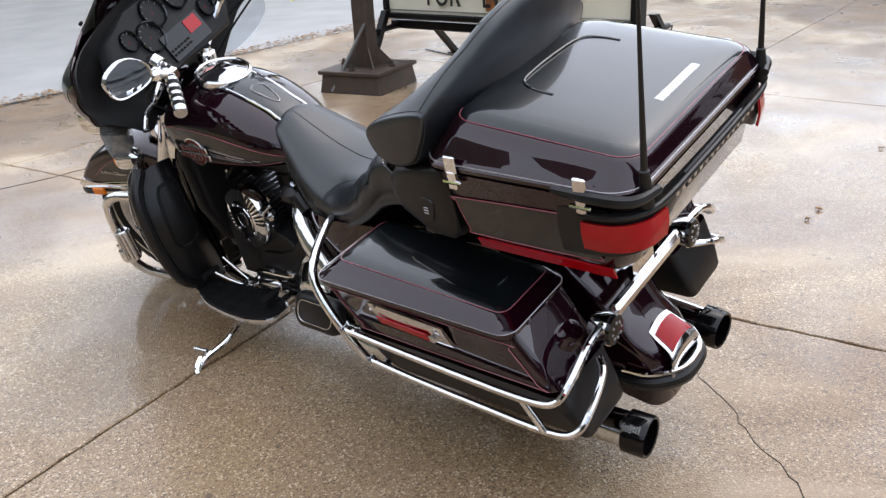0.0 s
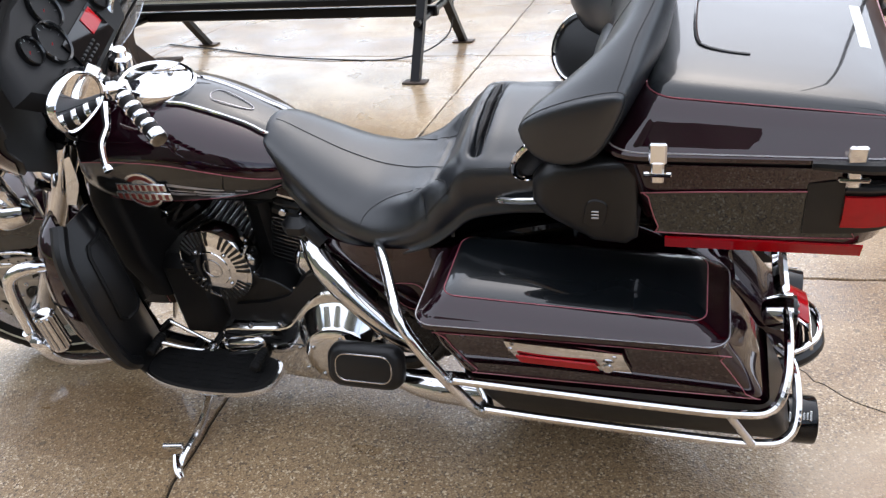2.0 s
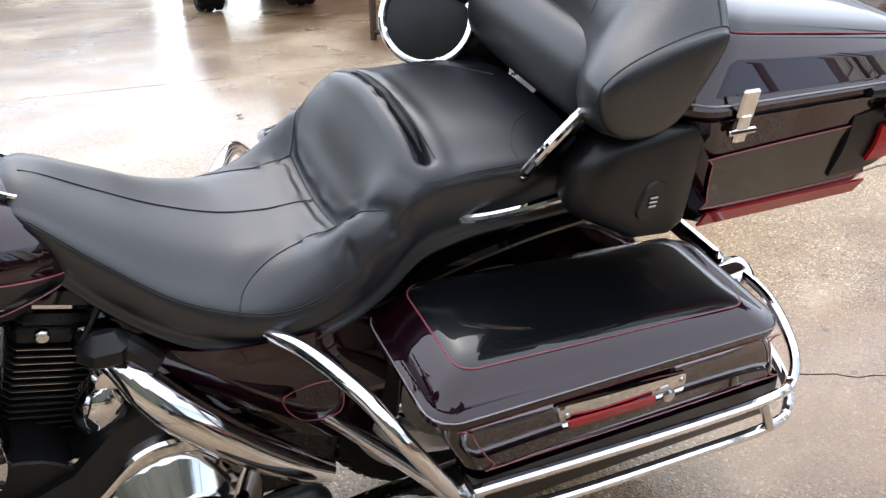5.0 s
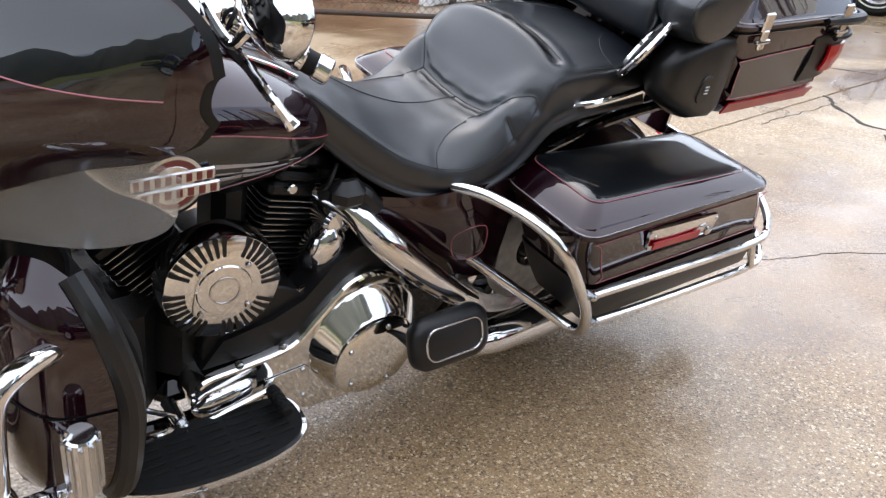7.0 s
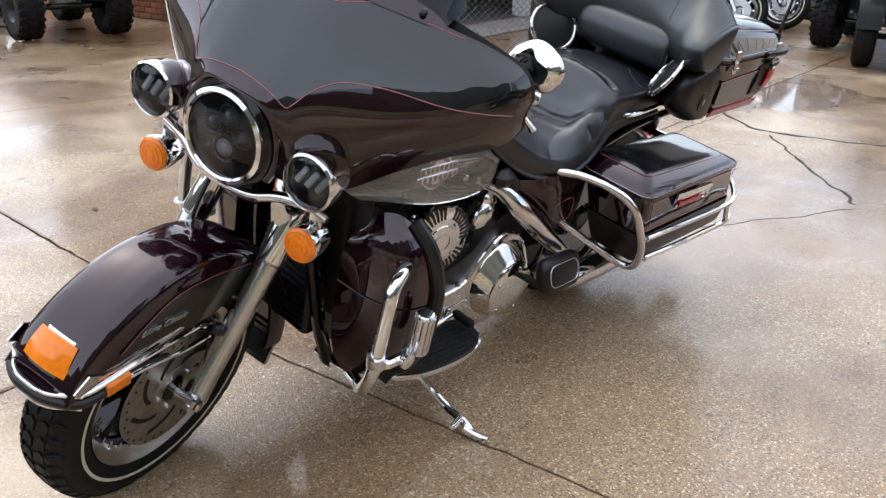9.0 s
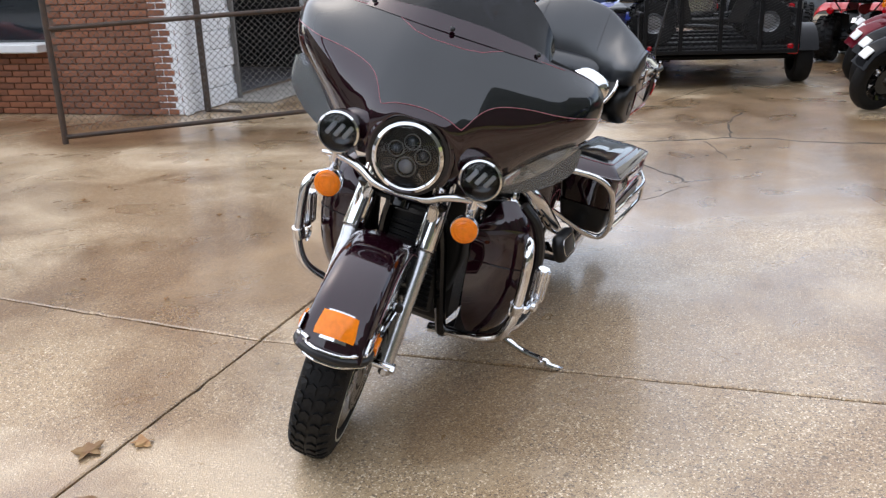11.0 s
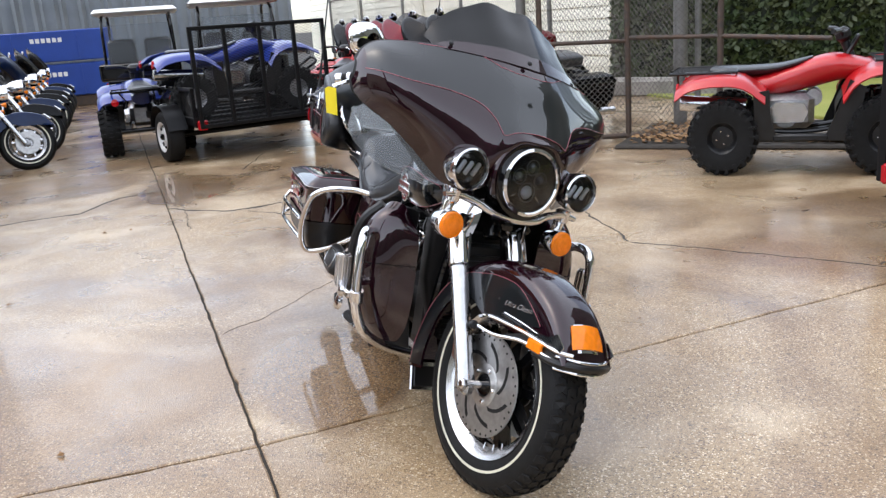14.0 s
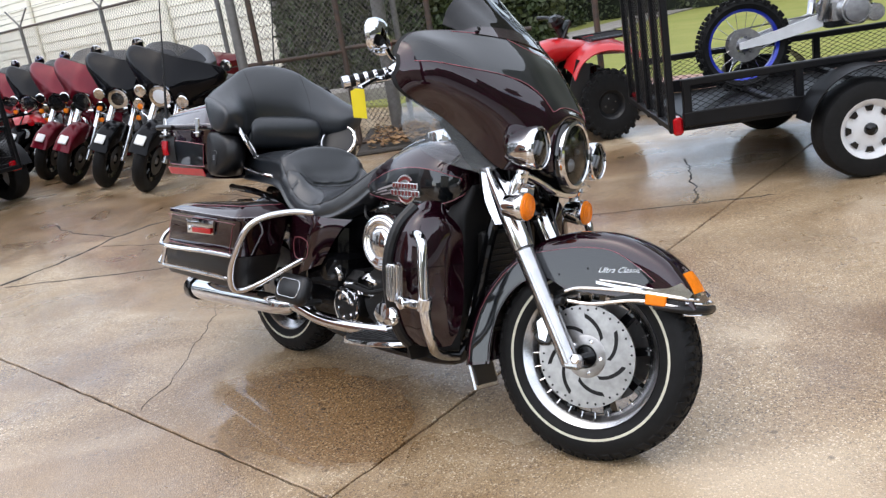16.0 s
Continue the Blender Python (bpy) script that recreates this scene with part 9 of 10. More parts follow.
        part("shock", join(lathe([(0.03, 0), (0.03, 0.26)], (1.20, s * 0.26, 0.36), (0, -0.35 * s, 1), 10)), GLOSS_BLACK, root)
    part("body", moved(loft(cat_rom(np.array([ring_section(x, hw, zt, zb, 0.5, 20) for x, hw, zt, zb in ((0.18, 0.12, 0.74, 0.60), (0.34, 0.17, 0.76, 0.58), (0.55, 0.18, 0.84, 0.60), (0.74, 0.19, 0.96, 0.64), (0.92, 0.20, 0.99, 0.68), (1.12, 0.24, 0.90, 0.70), (1.40, 0.24, 0.82, 0.68), (1.58, 0.16, 0.76, 0.66))]), 3)), low_top), paint, root, angle=50)
    part("seat", moved(loft(cat_rom(np.array([ring_section(x, hw, zt, zb, 0.6, 20) for x, hw, zt, zb in ((-0.14, 0.10, 0.84, 0.78), (-0.10, 0.16, 0.865, 0.76), (0.15, 0.17, 0.865, 0.74), (0.42, 0.15, 0.875, 0.76), (0.60, 0.11, 0.93, 0.84), (0.70, 0.06, 0.965, 0.92))]), 3)), low_top), LEATHER, root, angle=60)
    part("handlebar_pod", join(box((0.93, 0, 1.03), (0.12, 0.20, 0.11), 0.03, turn("Y", -20)), rod((1.00, 0, 0.86), (0.92, 0, 1.03), 0.035), box((1.01, 0, 0.95), (0.03, 0.18, 0.18), 0.02, turn("Y", 30))), PLASTIC, root)
    if not sport:
        for x0, x1, z, nm_ in ((-0.46, 0.10, 0.800, "rear_rack"), (1.16, 1.60, 0.845, "front_rack")):
            part(nm_, join(tube([(x0, -0.36, z), (x1, -0.36, z), (x1, 0.36, z), (x0, 0.36, z)], 0.014, 7, 1, closed=True), *[rod((x0, y, z), (x1, y, z), 0.009, 6) for y in (-0.24, -0.12, 0, 0.12, 0.24)], *[rod((x, y, z), (x, y * 0.7, z - 0.12), 0.010, 6) for x in (x0 + 0.06, x1 - 0.06) for y in (-0.28, 0.28)]), GLOSS_BLACK, root)
    part("bumper", tube([(1.50, -0.18, 0.45), (1.66, -0.17, 0.55), (1.68, 0, 0.60), (1.66, 0.17, 0.55), (1.50, 0.18, 0.45)], 0.016, 8), GLOSS_BLACK, root)
    part("muffler", rod((-0.38, -0.22, 0.56), (0.18, -0.24, 0.52), 0.065, 20), STEEL, root)
    return root


qa = math.degrees(math.atan2(4.05 - 3.19, -1.43 + 2.07))
qm = pose(-2.07, 3.19, 0, 0, 0, qa) @ Matrix.Translation((0, 0.47, 0)) @ Matrix.Diagonal((0.92, 0.92, 1.0, 1))
quad(qm, QUAD_RED, "bright red utility quad bike with black racks")
quad(pose(-1.2, -6.95, 0, 0, 0, -93), QUAD_RED, "red quad bike parked by the brick front")
solid("timber_block", box((-0.92, -8.08, 0.06), (0.5, 0.16, 0.12), 0.02, turn("Z", -50)), KERB, "weathered grey timber block on the paving", "block")
quad(pose(-9.2, 1.3, 0, 0, 0, 168), QUAD_RED, "red quad bike parked beside the mesh trailer")
quad(pose(-7.45, -1.50, 0, 0, 0, 186), QUAD_BLUE, "blue utility quad bike with a rear rack")
quad(pose(-6.98, -0.98, 0.415, 0, 0, 106), QUAD_BLUE, "blue sport quad standing inside the mesh trailer", True)


# side-by-side with a white roof
def side_by_side(m, label):
    root = thing("side_by_side", m, label, "utility vehicle")
    for x in (0, 1.9):
        for s in (1, -1):
            knobby(root, "wheel", (x, s * 0.62, 0.33), 0.33, 0.13, PLASTIC)
    part("body", join(box((0.95, 0, 0.55), (2.0, 1.2, 0.35), 0.06), box((2.1, 0, 0.75), (0.8, 1.2, 0.35), 0.10)), PLASTIC, root)
    part("cargo_bed", join(box((-0.1, 0, 0.80), (0.9, 1.25, 0.06), 0.02), *[box((-0.1, s * 0.61, 0.92), (0.9, 0.05, 0.24), 0.02) for s in (1, -1)], box((-0.54, 0, 0.92), (0.05, 1.25, 0.24), 0.02)), GLOSS_BLACK, root)
    for s in (1, -1):
        part("roll_bar", tube([(0.35, s * 0.58, 0.75), (0.40, s * 0.56, 1.75), (1.45, s * 0.52, 1.80), (1.95, s * 0.58, 1.0)], 0.025, 8, 3), GLOSS_BLACK, root)
        part("seat", join(box((0.75, s * 0.30, 0.85), (0.5, 0.45, 0.15), 0.05), box((0.52, s * 0.30, 1.15), (0.14, 0.45, 0.55), 0.05)), LEATHER, root)
        part("tail_lamp", box((-0.575, s * 0.5, 0.72), (0.03, 0.12, 0.07), 0.01), RED_LENS, root)
    part("roof", loft([rr(0.92, 0, 0.66, 0.66, 0.10, 1.83), rr(0.92, 0, 0.72, 0.70, 0.12, 1.87), rr(0.92, 0, 0.66, 0.64, 0.12, 1.93)]), ROOF_WHITE, root, "white moulded roof")
    part("rear_screen", box((0.36, 0, 1.35), (0.012, 1.05, 0.62), 0.004), CLEAR_AIR, root)
    part("steering_wheel", tube([(1.30 + 0.08 * np.cos(a) * 0.5, 0.30 + 0.17 * np.cos(a), 1.15 + 0.17 * np.sin(a)) for a in np.linspace(0, 6.283, 16, endpoint=False)], 0.014, 6, 1, closed=True), PLASTIC, root)
    return root


side_by_side(pose(-11.6, -1.75, 0, 0, 0, 182), "black side-by-side vehicle with a white roof")
side_by_side(pose(-9.9, -0.15, 0, 0, 0, 182), "dark side-by-side vehicle with a pale roof")


# ---- trailers ----
def trailer_wheel(root, c, R=0.29, w=0.09, s=1):
    c = np.asarray(c, float)
    wh = part("wheel", lathe([(R * 0.58, -w), (R * 0.75, -w * 1.08), (R * 0.93, -w * 0.95), (R, -w * 0.6), (R, w * 0.6), (R * 0.93, w * 0.95), (R * 0.75, w * 1.08), (R * 0.58, w)], c, (0, 1, 0), 40, close=True), RUBBER, root)
    part("rim", lathe([(R * 0.14, s * w * 0.85), (R * 0.30, s * w * 0.70), (R * 0.46, s * w * 0.60), (R * 0.54, s * w * 0.95), (R * 0.60, s * w * 1.05), (R * 0.58, s * w * 0.5)], c, (0, 1, 0), 36), WHITE_RIM, wh, "white steel spoke wheel")
    for a in np.linspace(0, 2 * np.pi, 8, endpoint=False):
        e, t = np.array([np.cos(a), 0, np.sin(a)]), np.array([-np.sin(a), 0, np.cos(a)])
        o = [c + (0, s * w * 0.67, 0) + e * R * k + t * R * q for k, q in ((0.36, 0.045), (0.46, 0.085), (0.46, -0.085), (0.36, -0.045))]
        part("rim_slot", prism(o, (0, s * 0.012, 0)), GLOSS_BLACK, wh)
    part("hub_cap", lathe([(R * 0.13, 0), (R * 0.12, 0.03), (R * 0.05, 0.045)], c + (0, s * w * 0.75, 0), (0, s, 0), 16), GLOSS_BLACK, wh)
    return wh


def expanded(L, H, n, r=0.0022):
    """Expanded steel mesh in the x-z plane."""
    pitch = 0.062
    gs = []
    k = int((L / 2 + H) / (pitch * 0.5)) + 2
    for i in range(k):
        for sgn in (1, -1):
            s = i * pitch
            # slope one half: lines x + 2z = s
            a = (max(0.0, s - 2 * H), min(s / 2, H))
            b = (min(s, L), max(0.0, (s - L) / 2))
            if b[0] - a[0] < 0.02:
                continue
            p, q = ((a[0], 0, a[1]), (b[0], 0, b[1])) if sgn > 0 else ((L - a[0], 0, a[1]), (L - b[0], 0, b[1]))
            gs.append(tube([p, q], r, 3, 1))
    return join(*gs)


def trailer(m, length, width, label, ramp_h, rail_h=0.35, axle=1.0):
    """A small utility trailer; local origin at its tail on the ground, x towards the drawbar."""
    root = thing("utility_trailer", m, label, "trailer")
    zb = 0.46
    hw = width / 2
    for s in (1, -1):
        part("side_rail", box((length / 2, s * hw, zb), (length, 0.05, 0.09), 0.006), TRAILER_BLACK, root)
        part("top_rail", box((length / 2, s * hw, zb + rail_h), (length, 0.045, 0.045), 0.006), TRAILER_BLACK, root)
        for i in range(5):
            part("upright", box((0.03 + (length - 0.06) * i / 4, s * hw, zb + rail_h / 2), (0.05, 0.045, rail_h), 0.006), TRAILER_BLACK, root)
        mesh_ = part("side_mesh", moved(expanded(length, rail_h, 1), lambda v, s=s: v + (0, s * hw, zb)), TRAILER_BLACK, root)
        tagged(mesh_, kind="stuff")
        part("tail_lamp", box((-0.03, s * (hw - 0.06), zb - 0.04), (0.06, 0.11, 0.11), 0.012), RED_LENS, root, "red square tail lamp")
        trailer_wheel(root, (axle, s * (hw + 0.16), 0.29), s=s)
        part("wheel_guard", shell(np.array([[(axle + 0.36 * np.cos(a), s * (hw + 0.05), 0.29 + 0.36 * np.sin(a)), (axle + 0.36 * np.cos(a), s * (hw + 0.27), 0.29 + 0.36 * np.sin(a))] for a in np.linspace(0.25, np.pi - 0.25, 7)]), 3, 2, 0.006), TRAILER_BLACK, root)
    part("deck", box((length / 2, 0, zb - 0.06), (length, width - 0.06, 0.03), 0.004), TRAILER_BLACK, root)
    part("cross_beam", join(*[box((length * k, 0, zb - 0.04), (0.05, width, 0.06), 0.006) for k in (0.02, 0.25, 0.5, 0.75, 0.98)]), TRAILER_BLACK, root)
    part("axle", rod((axle, -hw - 0.1, 0.29), (axle, hw + 0.1, 0.29), 0.03), TRAILER_BLACK, root)
    part("drawbar", join(rod((length, hw * 0.8, zb), (length + 0.9, 0, zb), 0.035, 8), rod((length, -hw * 0.8, zb), (length + 0.9, 0, zb), 0.035, 8)), TRAILER_BLACK, root)
    rp = part("ramp_gate", box((-0.06, 0, zb - 0.08 + ramp_h * 0.02), (0.045, width - 0.06, 0.045), 0.006), TRAILER_BLACK, root, "upright mesh ramp gate")
    part("gate_rail", box((-0.06, 0, zb - 0.08 + ramp_h * 0.98), (0.045, width - 0.06, 0.045), 0.006), TRAILER_BLACK, rp)
    for y in (-hw + 0.04, -hw * 0.5, 0, hw * 0.5, hw - 0.04):
        part("gate_bar", box((-0.06, y, zb + ramp_h / 2 - 0.08), (0.043, 0.045, ramp_h), 0.006), TRAILER_BLACK, rp)
    rm = part("ramp_mesh", moved(expanded(width - 0.1, ramp_h - 0.06, 1), lambda v: np.stack([v[:, 1] - 0.06, v[:, 0] - (width - 0.1) / 2, v[:, 2] + zb - 0.05], 1)), TRAILER_BLACK, rp)
    tagged(rm, kind="stuff")
    return root


# mesh trailer in the yard: tail towards the street
trailer(pose(-6.29, -0.08, 0, 0, 0, 199.5), 2.4, 1.67, "black mesh utility trailer with its ramp upright", 1.10, 0.35, 0.51)
# trailer with the dirt bike by the lawn
TRM = pose(-0.288, 3.233, 0, 0, 0, 46)
trailer(TRM, 2.7, 1.5, "black utility trailer carrying a blue and white dirt bike", 1.75, 0.22)


def dirt_bike(m, label):
    root = thing("dirt_bike", m, label, "dirt bike")
    for nm_, x, R in (("rear_wheel", 0.0, 0.325), ("front_wheel", 1.46, 0.345)):
        c = np.array([x, 0, R])
        wh = part(nm_, lathe([(R * 0.76, -0.032), (R * 0.86, -0.048), (R * 0.94, -0.036), (R * 0.955, 0), (R * 0.94, 0.036), (R * 0.86, 0.048), (R * 0.76, 0.032)], c, (0, 1, 0), 48, close=True), RUBBER, root)
        gs = []
        for i in range(30):
            for y, off in ((-0.030, 0), (0, 0.5), (0.030, 0)):
                a = 2 * np.pi * (i + off) / 30
                e = np.array([np.cos(a), 0, np.sin(a)])
                rot = np.stack([np.array([-np.sin(a), 0, np.cos(a)]), np.array([0, 1.0, 0]), e], 1)
                gs.append(box(c + e * (R * 0.965 + 0.006 - abs(y) * 0.3) + (0, y * 1.25, 0), (0.026, 0.024, 0.030), 0.003, rot))
        tagged(part("tread", join(*gs), RUBBER, wh), kind="stuff")
        part("rim", lathe([(R * 0.70, -0.018), (R * 0.76, -0.030), (R * 0.78, -0.026), (R * 0.73, 0), (R * 0.78, 0.026), (R * 0.76, 0.030), (R * 0.70, 0.018)], c, (0, 1, 0), 44, close=True), BLUE_RIM, wh, "blue anodised rim")
        for i in range(18):
            a = 2 * np.pi * i / 18
            b = a + (0.35 if i % 2 else -0.35)
            part("spoke", rod(c + (0.035 * np.cos(b), 0.03 * (1 if i % 4 < 2 else -1), 0.035 * np.sin(b)), c + (R * 0.71 * np.cos(a), 0, R * 0.71 * np.sin(a)), 0.0022, 5), STEEL, wh)
        part("hub", lathe([(0.025, -0.06), (0.045, -0.03), (0.045, 0.03), (0.025, 0.06)], c, (0, 1, 0), 20), ALLOY, wh)
        part("brake_disc", lathe([(0.065, -0.062), (0.115, -0.062), (0.115, -0.058), (0.065, -0.058)], c, (0, 1, 0), 32, close=True), ROTOR, wh)
        part("sprocket", lathe([(0.05, 0.062), (0.105, 0.062), (0.105, 0.066), (0.05, 0.066)], c, (0, 1, 0), 32, close=True), ROTOR, wh)
    for s in (1, -1):
        part("swing_arm", loft([[(x, s * y, z - h), (x, s * (y + 0.022), z - h), (x, s * (y + 0.022), z + h), (x, s * y, z + h)] for x, y, z, h in ((-0.05, 0.085, 0.325, 0.022), (0.15, 0.088, 0.35, 0.035), (0.52, 0.080, 0.42, 0.045))]), WHITE_RIM, root, "pale alloy swing arm")
        part("fork_leg", rod((1.46, s * 0.10, 0.345), (1.18, s * 0.10, 0.98), 0.028, 12, 0.030), STEEL, root)
        part("shroud", shell(np.array([[(0.85, s * 0.13, 0.92), (1.10, s * 0.20, 0.86)], [(0.90, s * 0.14, 0.72), (1.08, s * 0.18, 0.62)]]), 4, 4, 0.008), QUAD_BLUE, root)
        part("frame_spar", tube([(0.50, s * 0.10, 0.42), (0.62, s * 0.13, 0.70), (1.12, s * 0.07, 0.90)], 0.028, 8), STEEL, root)
        part("handlebar", tube([(1.14, 0, 1.06), (1.12, s * 0.12, 1.10), (1.05, s * 0.38, 1.13)], [0.013, 0.013, 0.018], 8), PLASTIC, root)
    part("engine", join(box((0.70, 0, 0.46), (0.34, 0.22, 0.22), 0.05), rod((0.72, -0.16, 0.46), (0.72, 0.16, 0.46), 0.10, 24), rod((0.86, -0.14, 0.42), (0.86, 0.14, 0.42), 0.06, 18), box((0.84, 0, 0.66), (0.15, 0.16, 0.24), 0.03, turn("Y", 8))), STEEL, root, "cast alloy engine")
    part("engine_cover", lathe([(0.085, 0), (0.08, 0.02), (0.001, 0.028)], (0.72, -0.16, 0.46), (0, -1, 0), 24), ALLOY, root)
    part("seat", loft(cat_rom(np.array([ring_section(x, hw, zt, zb, 0.5, 16) for x, hw, zt, zb in ((-0.02, 0.06, 0.93, 0.88), (0.25, 0.08, 0.93, 0.86), (0.60, 0.075, 0.92, 0.84), (0.90, 0.06, 0.97, 0.90))]), 3)), PLASTIC, root)
    part("rear_fender", shell(np.array([[(-0.35, y, 0.98 - 2 * y * y), (0.05, y, 0.90 - 2 * y * y), (0.35, y, 0.84 - 2 * y * y)] for y in (-0.09, 0, 0.09)]), 3, 4, 0.006), QUAD_BLUE, root)
    part("front_fender", shell(np.array([[(1.15, y, 0.82 - 2 * y * y), (1.45, y, 0.80 - 2 * y * y), (1.72, y, 0.70 - 2 * y * y)] for y in (-0.06, 0, 0.06)]), 3, 4, 0.006), QUAD_BLUE, root)
    part("fuel_tank", box((0.92, 0, 0.88), (0.26, 0.16, 0.16), 0.05), WHITE_RIM, root)
    part("exhaust", tube([(0.92, -0.08, 0.60), (1.0, -0.12, 0.48), (0.75, -0.16, 0.60), (0.30, -0.17, 0.72), (-0.10, -0.16, 0.80)], [0.018, 0.018, 0.018, 0.04, 0.042], 10), STEEL, root)
    part("chain", tube([(0.0, 0.068, 0.425), (0.55, 0.068, 0.45), (0.55, 0.068, 0.41), (0.0, 0.068, 0.225)], 0.006, 5, 2), ALLOY, root)
    return root


dirt_bike(TRM @ Matrix.Translation((0.68, 0.30, 0.416)), "blue and white dirt bike with knobbly tyres")

# ---- letter-board sign on trestle legs ----
sign = thing("letter_sign", frame2((3.92, -3.66), (1.62, -3.70)), "cream letter-board sign on dark steel trestle legs", "sign")
SL = 2.30
part("sign_panel", box((SL / 2, 0.02, 1.28), (SL, 0.10, 1.62), 0.01), SIGN_FACE, sign)
for z in (0.47, 2.09):
    part("sign_frame", box((SL / 2, 0.02, z), (SL + 0.08, 0.16, 0.05), 0.008), TRAILER_BLACK, sign)
for x in (-0.02, SL + 0.02):
    part("sign_frame", box((x, 0.02, 1.28), (0.05, 0.16, 1.66), 0.008), TRAILER_BLACK, sign)
for k in range(6):
    part("letter_track", box((SL / 2, -0.034, 0.52 + 0.262 * k), (SL - 0.04, 0.012, 0.010), 0.002), KERB, sign)


def sign_text(text, x, z, w, h=0.30):
    ob = lettering("letters", text, h, LETTER, Matrix.Translation((x, -0.052, z)) @ Matrix.Rotation(radians(90), 4, "X"), 0.004, sign, w)
    return ob


for k, (u, wd, mt) in enumerate(((0.03, 0.085, ORANGE_TILE), (0.13, 0.075, SIGN_FACE), (0.22, 0.085, ORANGE_TILE), (0.32, 0.095, ORANGE_TILE), (0.45, 0.085, SIGN_FACE), (0.56, 0.095, ORANGE_TILE), (0.67, 0.095, ORANGE_TILE), (0.775, 0.095, ORANGE_TILE))):
    if mt is ORANGE_TILE:
        part("letter_tile", box((1.06 + u, -0.040, 0.655), (wd + 0.015, 0.006, 0.235), 0.002), mt, sign)
part("letter_tile", box((1.68, -0.040, 0.918), (0.10, 0.006, 0.235), 0.002), ORANGE_TILE, sign)
sign_text("FOR", 0.62, 0.655, 0.34, 0.29)
sign_text("EVERY ONE", 1.46, 0.655, 0.88, 0.29)
sign_text("PROGRAMS", 1.52, 0.918, 0.98, 0.29)
sign_text("BIKES", 1.62, 1.180, 0.62, 0.29)
part("beam", box((SL / 2, 0.06, 0.385), (SL + 0.1, 0.06, 0.07), 0.008), TRAILER_BLACK, sign)
for x in (0.03, SL):
    for y0, y1 in ((-0.40, -0.10), (0.84, 0.30)):
        lg = part("leg", loft([[(x + dx, y0 + dy, 0.0) for dx, dy in ((-0.03, -0.03), (0.03, -0.03), (0.03, 0.03), (-0.03, 0.03))], [(x + dx, y1 + dy, 0.52) for dx, dy in ((-0.03, -0.03), (0.03, -0.03), (0.03, 0.03), (-0.03, 0.03))]]), TRAILER_BLACK, sign)
        part("foot_plate", box((x, y0, 0.008), (0.16, 0.10, 0.012), 0.003), RUSTY, sign)
    part("cross_bar", rod((x, -0.28, 0.36), (x, 0.55, 0.40), 0.025, 8), TRAILER_BLACK, sign)
cable = solid("power_cable", tube([(1.62, -4.3, 0.40), (1.66, -4.2, 0.12), (1.95, -3.95, 0.01), (2.6, -3.95, 0.008), (3.2, -4.1, 0.008), (3.7, -4.3, 0.008), (4.3, -4.5, 0.008)], 0.006, 6, 8), PLASTIC, "thin black power cable lying on the paving", "cable")
# sign mast on its pier
mast = thing("sign_mast", pose(3.62, -3.02, 0, 0, 0, 12), "rusty brown steel mast bolted to a concrete pier", "post")
part("pier", loft([rr(0, 0, 0.29, 0.29, 0.03, 0), rr(0, 0, 0.27, 0.27, 0.03, 0.14)]), RUSTY, mast)
part("base_plate", box((0, 0, 0.155), (0.58, 0.58, 0.03), 0.005), RUSTY, mast)
part("mast_tube", box((0, 0, 2.2), (0.135, 0.135, 4.1), 0.01), RUSTY, mast)
for a in range(4):
    rt = turn("Z", 90 * a + 45)
    part("gusset", moved(prism([(0.07, -0.006, 0.17), (0.22, -0.006, 0.17), (0.07, -0.006, 0.34)], (0, 0.012, 0)), lambda v, rt=rt: v @ rt.T), RUSTY, mast)
    part("anchor_bolt", moved(join(rod((0.23, 0, 0.165), (0.23, 0, 0.22), 0.012, 8), lathe([(0.022, 0), (0.022, 0.018)], (0.23, 0, 0.17), (0, 0, 1), 6)), lambda v, rt=rt: v @ turn("Z", 45).T @ rt.T), RUSTY, mast)
solid("steel_strip", rod((3.72, -2.70, 0.01), (3.56, -2.98, 0.52), 0.014, 6), GALV, "thin grey steel strip leaning on the mast", "strip")

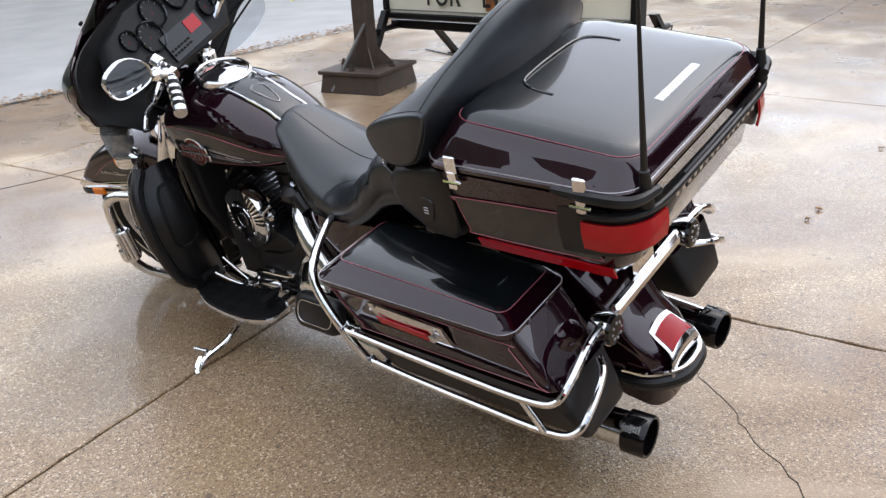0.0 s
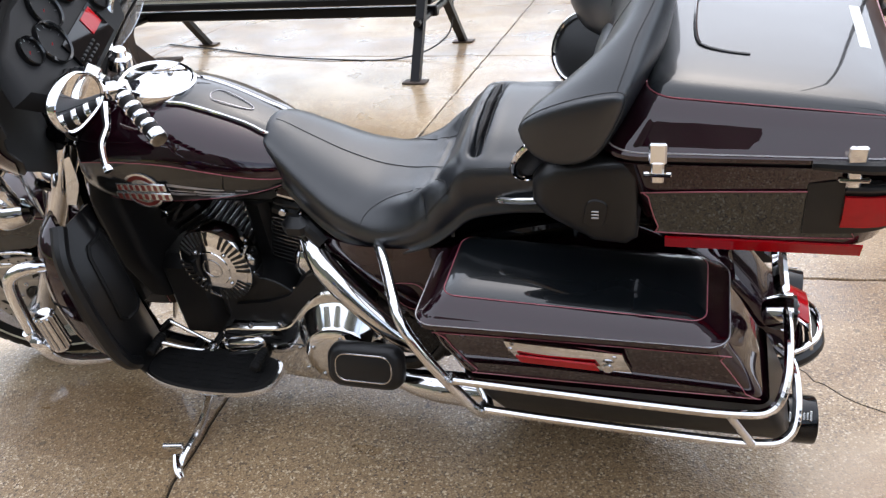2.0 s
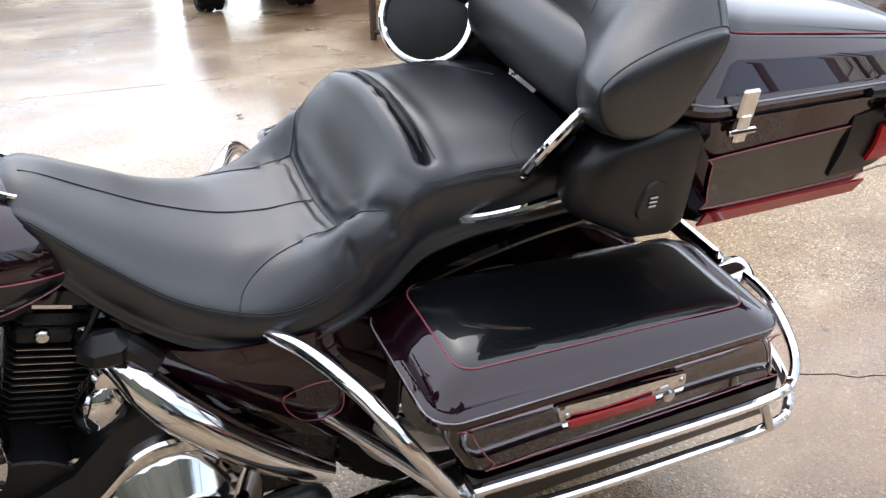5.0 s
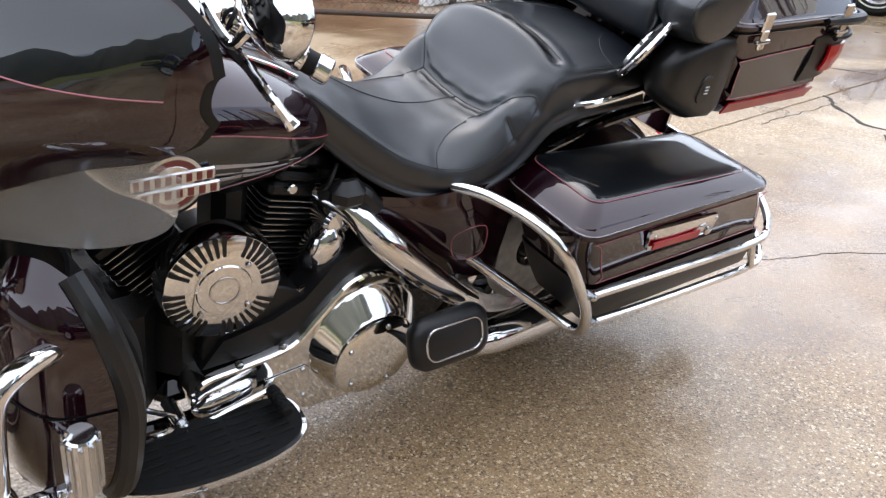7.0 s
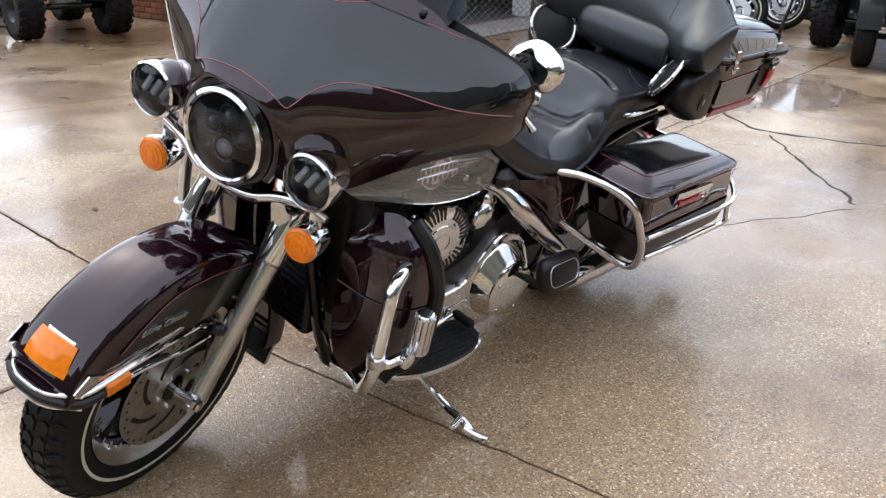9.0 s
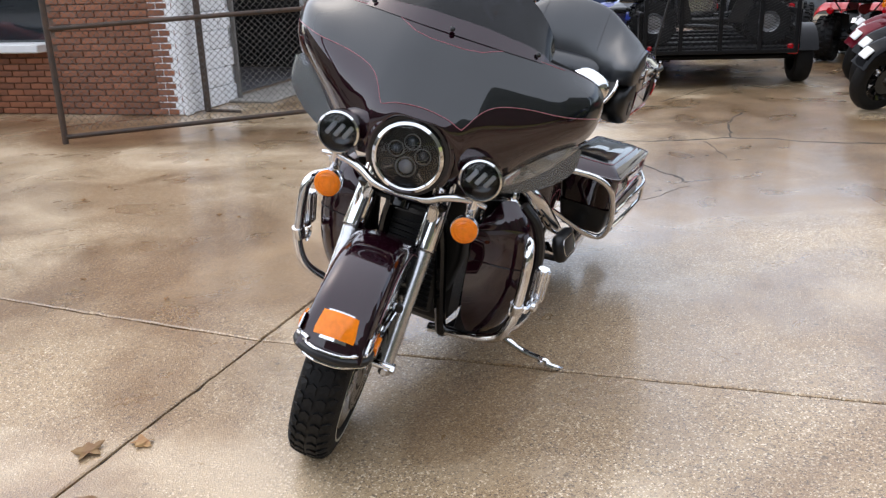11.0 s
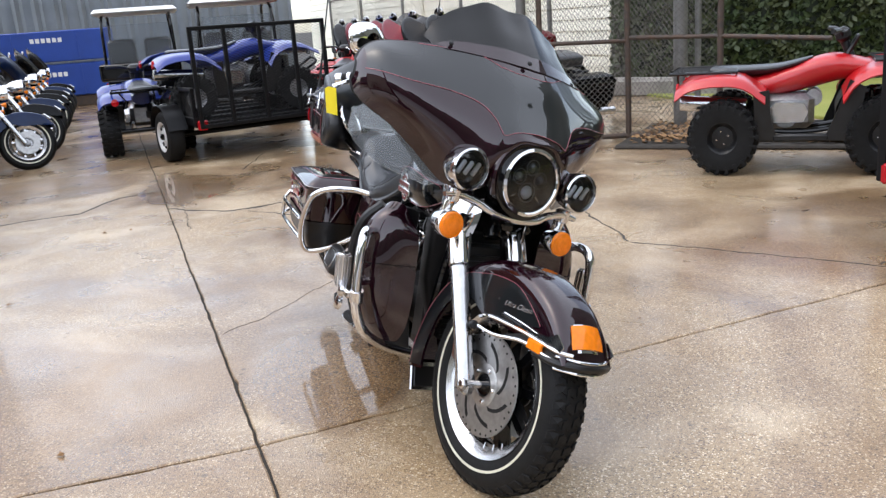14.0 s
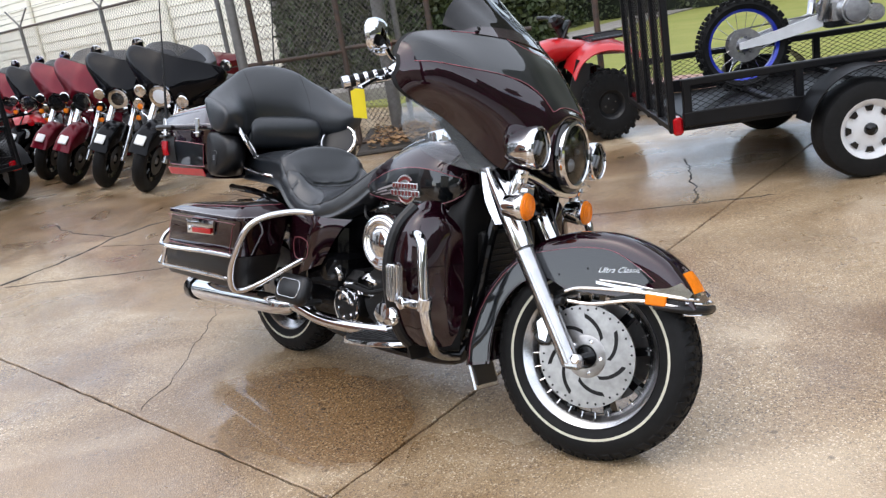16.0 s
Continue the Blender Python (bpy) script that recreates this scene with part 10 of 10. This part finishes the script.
# ---- parked car across the lot ----
car = thing("parked_car", frame2((3.9, -13.9), (0.6, -14.9)), "black saloon car parked across the street", "car")
sec = []
for x, zt, hw in ((-0.3, 0.62, 0.70), (-0.1, 0.78, 0.84), (0.6, 0.88, 0.88), (1.1, 0.95, 0.88), (1.7, 0.98, 0.88), (2.9, 0.98, 0.88), (3.5, 0.95, 0.86), (4.1, 0.85, 0.82), (4.25, 0.6, 0.7)):
    sec.append(ring_section(x, hw, zt, 0.24, 0.5, 24, 4.0))
part("body", loft(cat_rom(np.array(sec), 3)), CAR_BLACK, car, angle=50)
part("cabin", loft([rr(2.1, 0, 1.25, 0.80, 0.25, 0.95), rr(2.15, 0, 0.95, 0.70, 0.25, 1.30), rr(2.2, 0, 0.75, 0.60, 0.25, 1.40)]), GLASS_DARK, car)
for x in (0.42, 3.25):
    for s in (1, -1):
        w_ = part("wheel", lathe([(0.20, -0.10), (0.30, -0.11), (0.325, -0.08), (0.325, 0.08), (0.30, 0.11), (0.20, 0.10)], (x, s * 0.80, 0.325), (0, 1, 0), 32, close=True), RUBBER, car)
        part("rim", lathe([(0.03, s * 0.085), (0.10, s * 0.07), (0.20, s * 0.10), (0.21, s * 0.08), (0.19, s * 0.0)], (x, s * 0.80, 0.325), (0, 1, 0), 28), STEEL, w_)

# ---- fallen leaves near the front wheel ----
def leaf(m, label, sc=1.0):
    o = []
    for i in range(20):
        a = 2 * np.pi * i / 20
        rad = 0.05 * sc * (1.0 if i % 4 == 0 else 0.72 if i % 2 else 0.50)
        o.append((rad * np.cos(a), rad * np.sin(a) * 0.8, 0.006 * np.sin(a * 3) + 0.008))
    solid("fallen_leaf", loft([o, [(x, y, z + 0.0012) for x, y, z in o]]), LEAF, label, "leaf", "fallen leaves", m=m)


leaf(pose(2.02, -0.62, 0, 0, 0, 20), "curled brown maple leaf on the wet paving", 1.25)
leaf(pose(1.92, -0.50, 0, 0, 0, 80), "pale yellow maple leaf on the wet paving", 0.9)
leaf(pose(2.22, -0.42, 0, 0, 0, 140), "dark brown maple leaf on the wet paving", 0.7)
r = random.Random(12)
for i in range(14):
    leaf(pose(r.uniform(-3, 1), r.uniform(-3.2, -1.2), 0, 0, 0, r.uniform(0, 360)), "small brown leaf on the wet paving", r.uniform(0.25, 0.45))
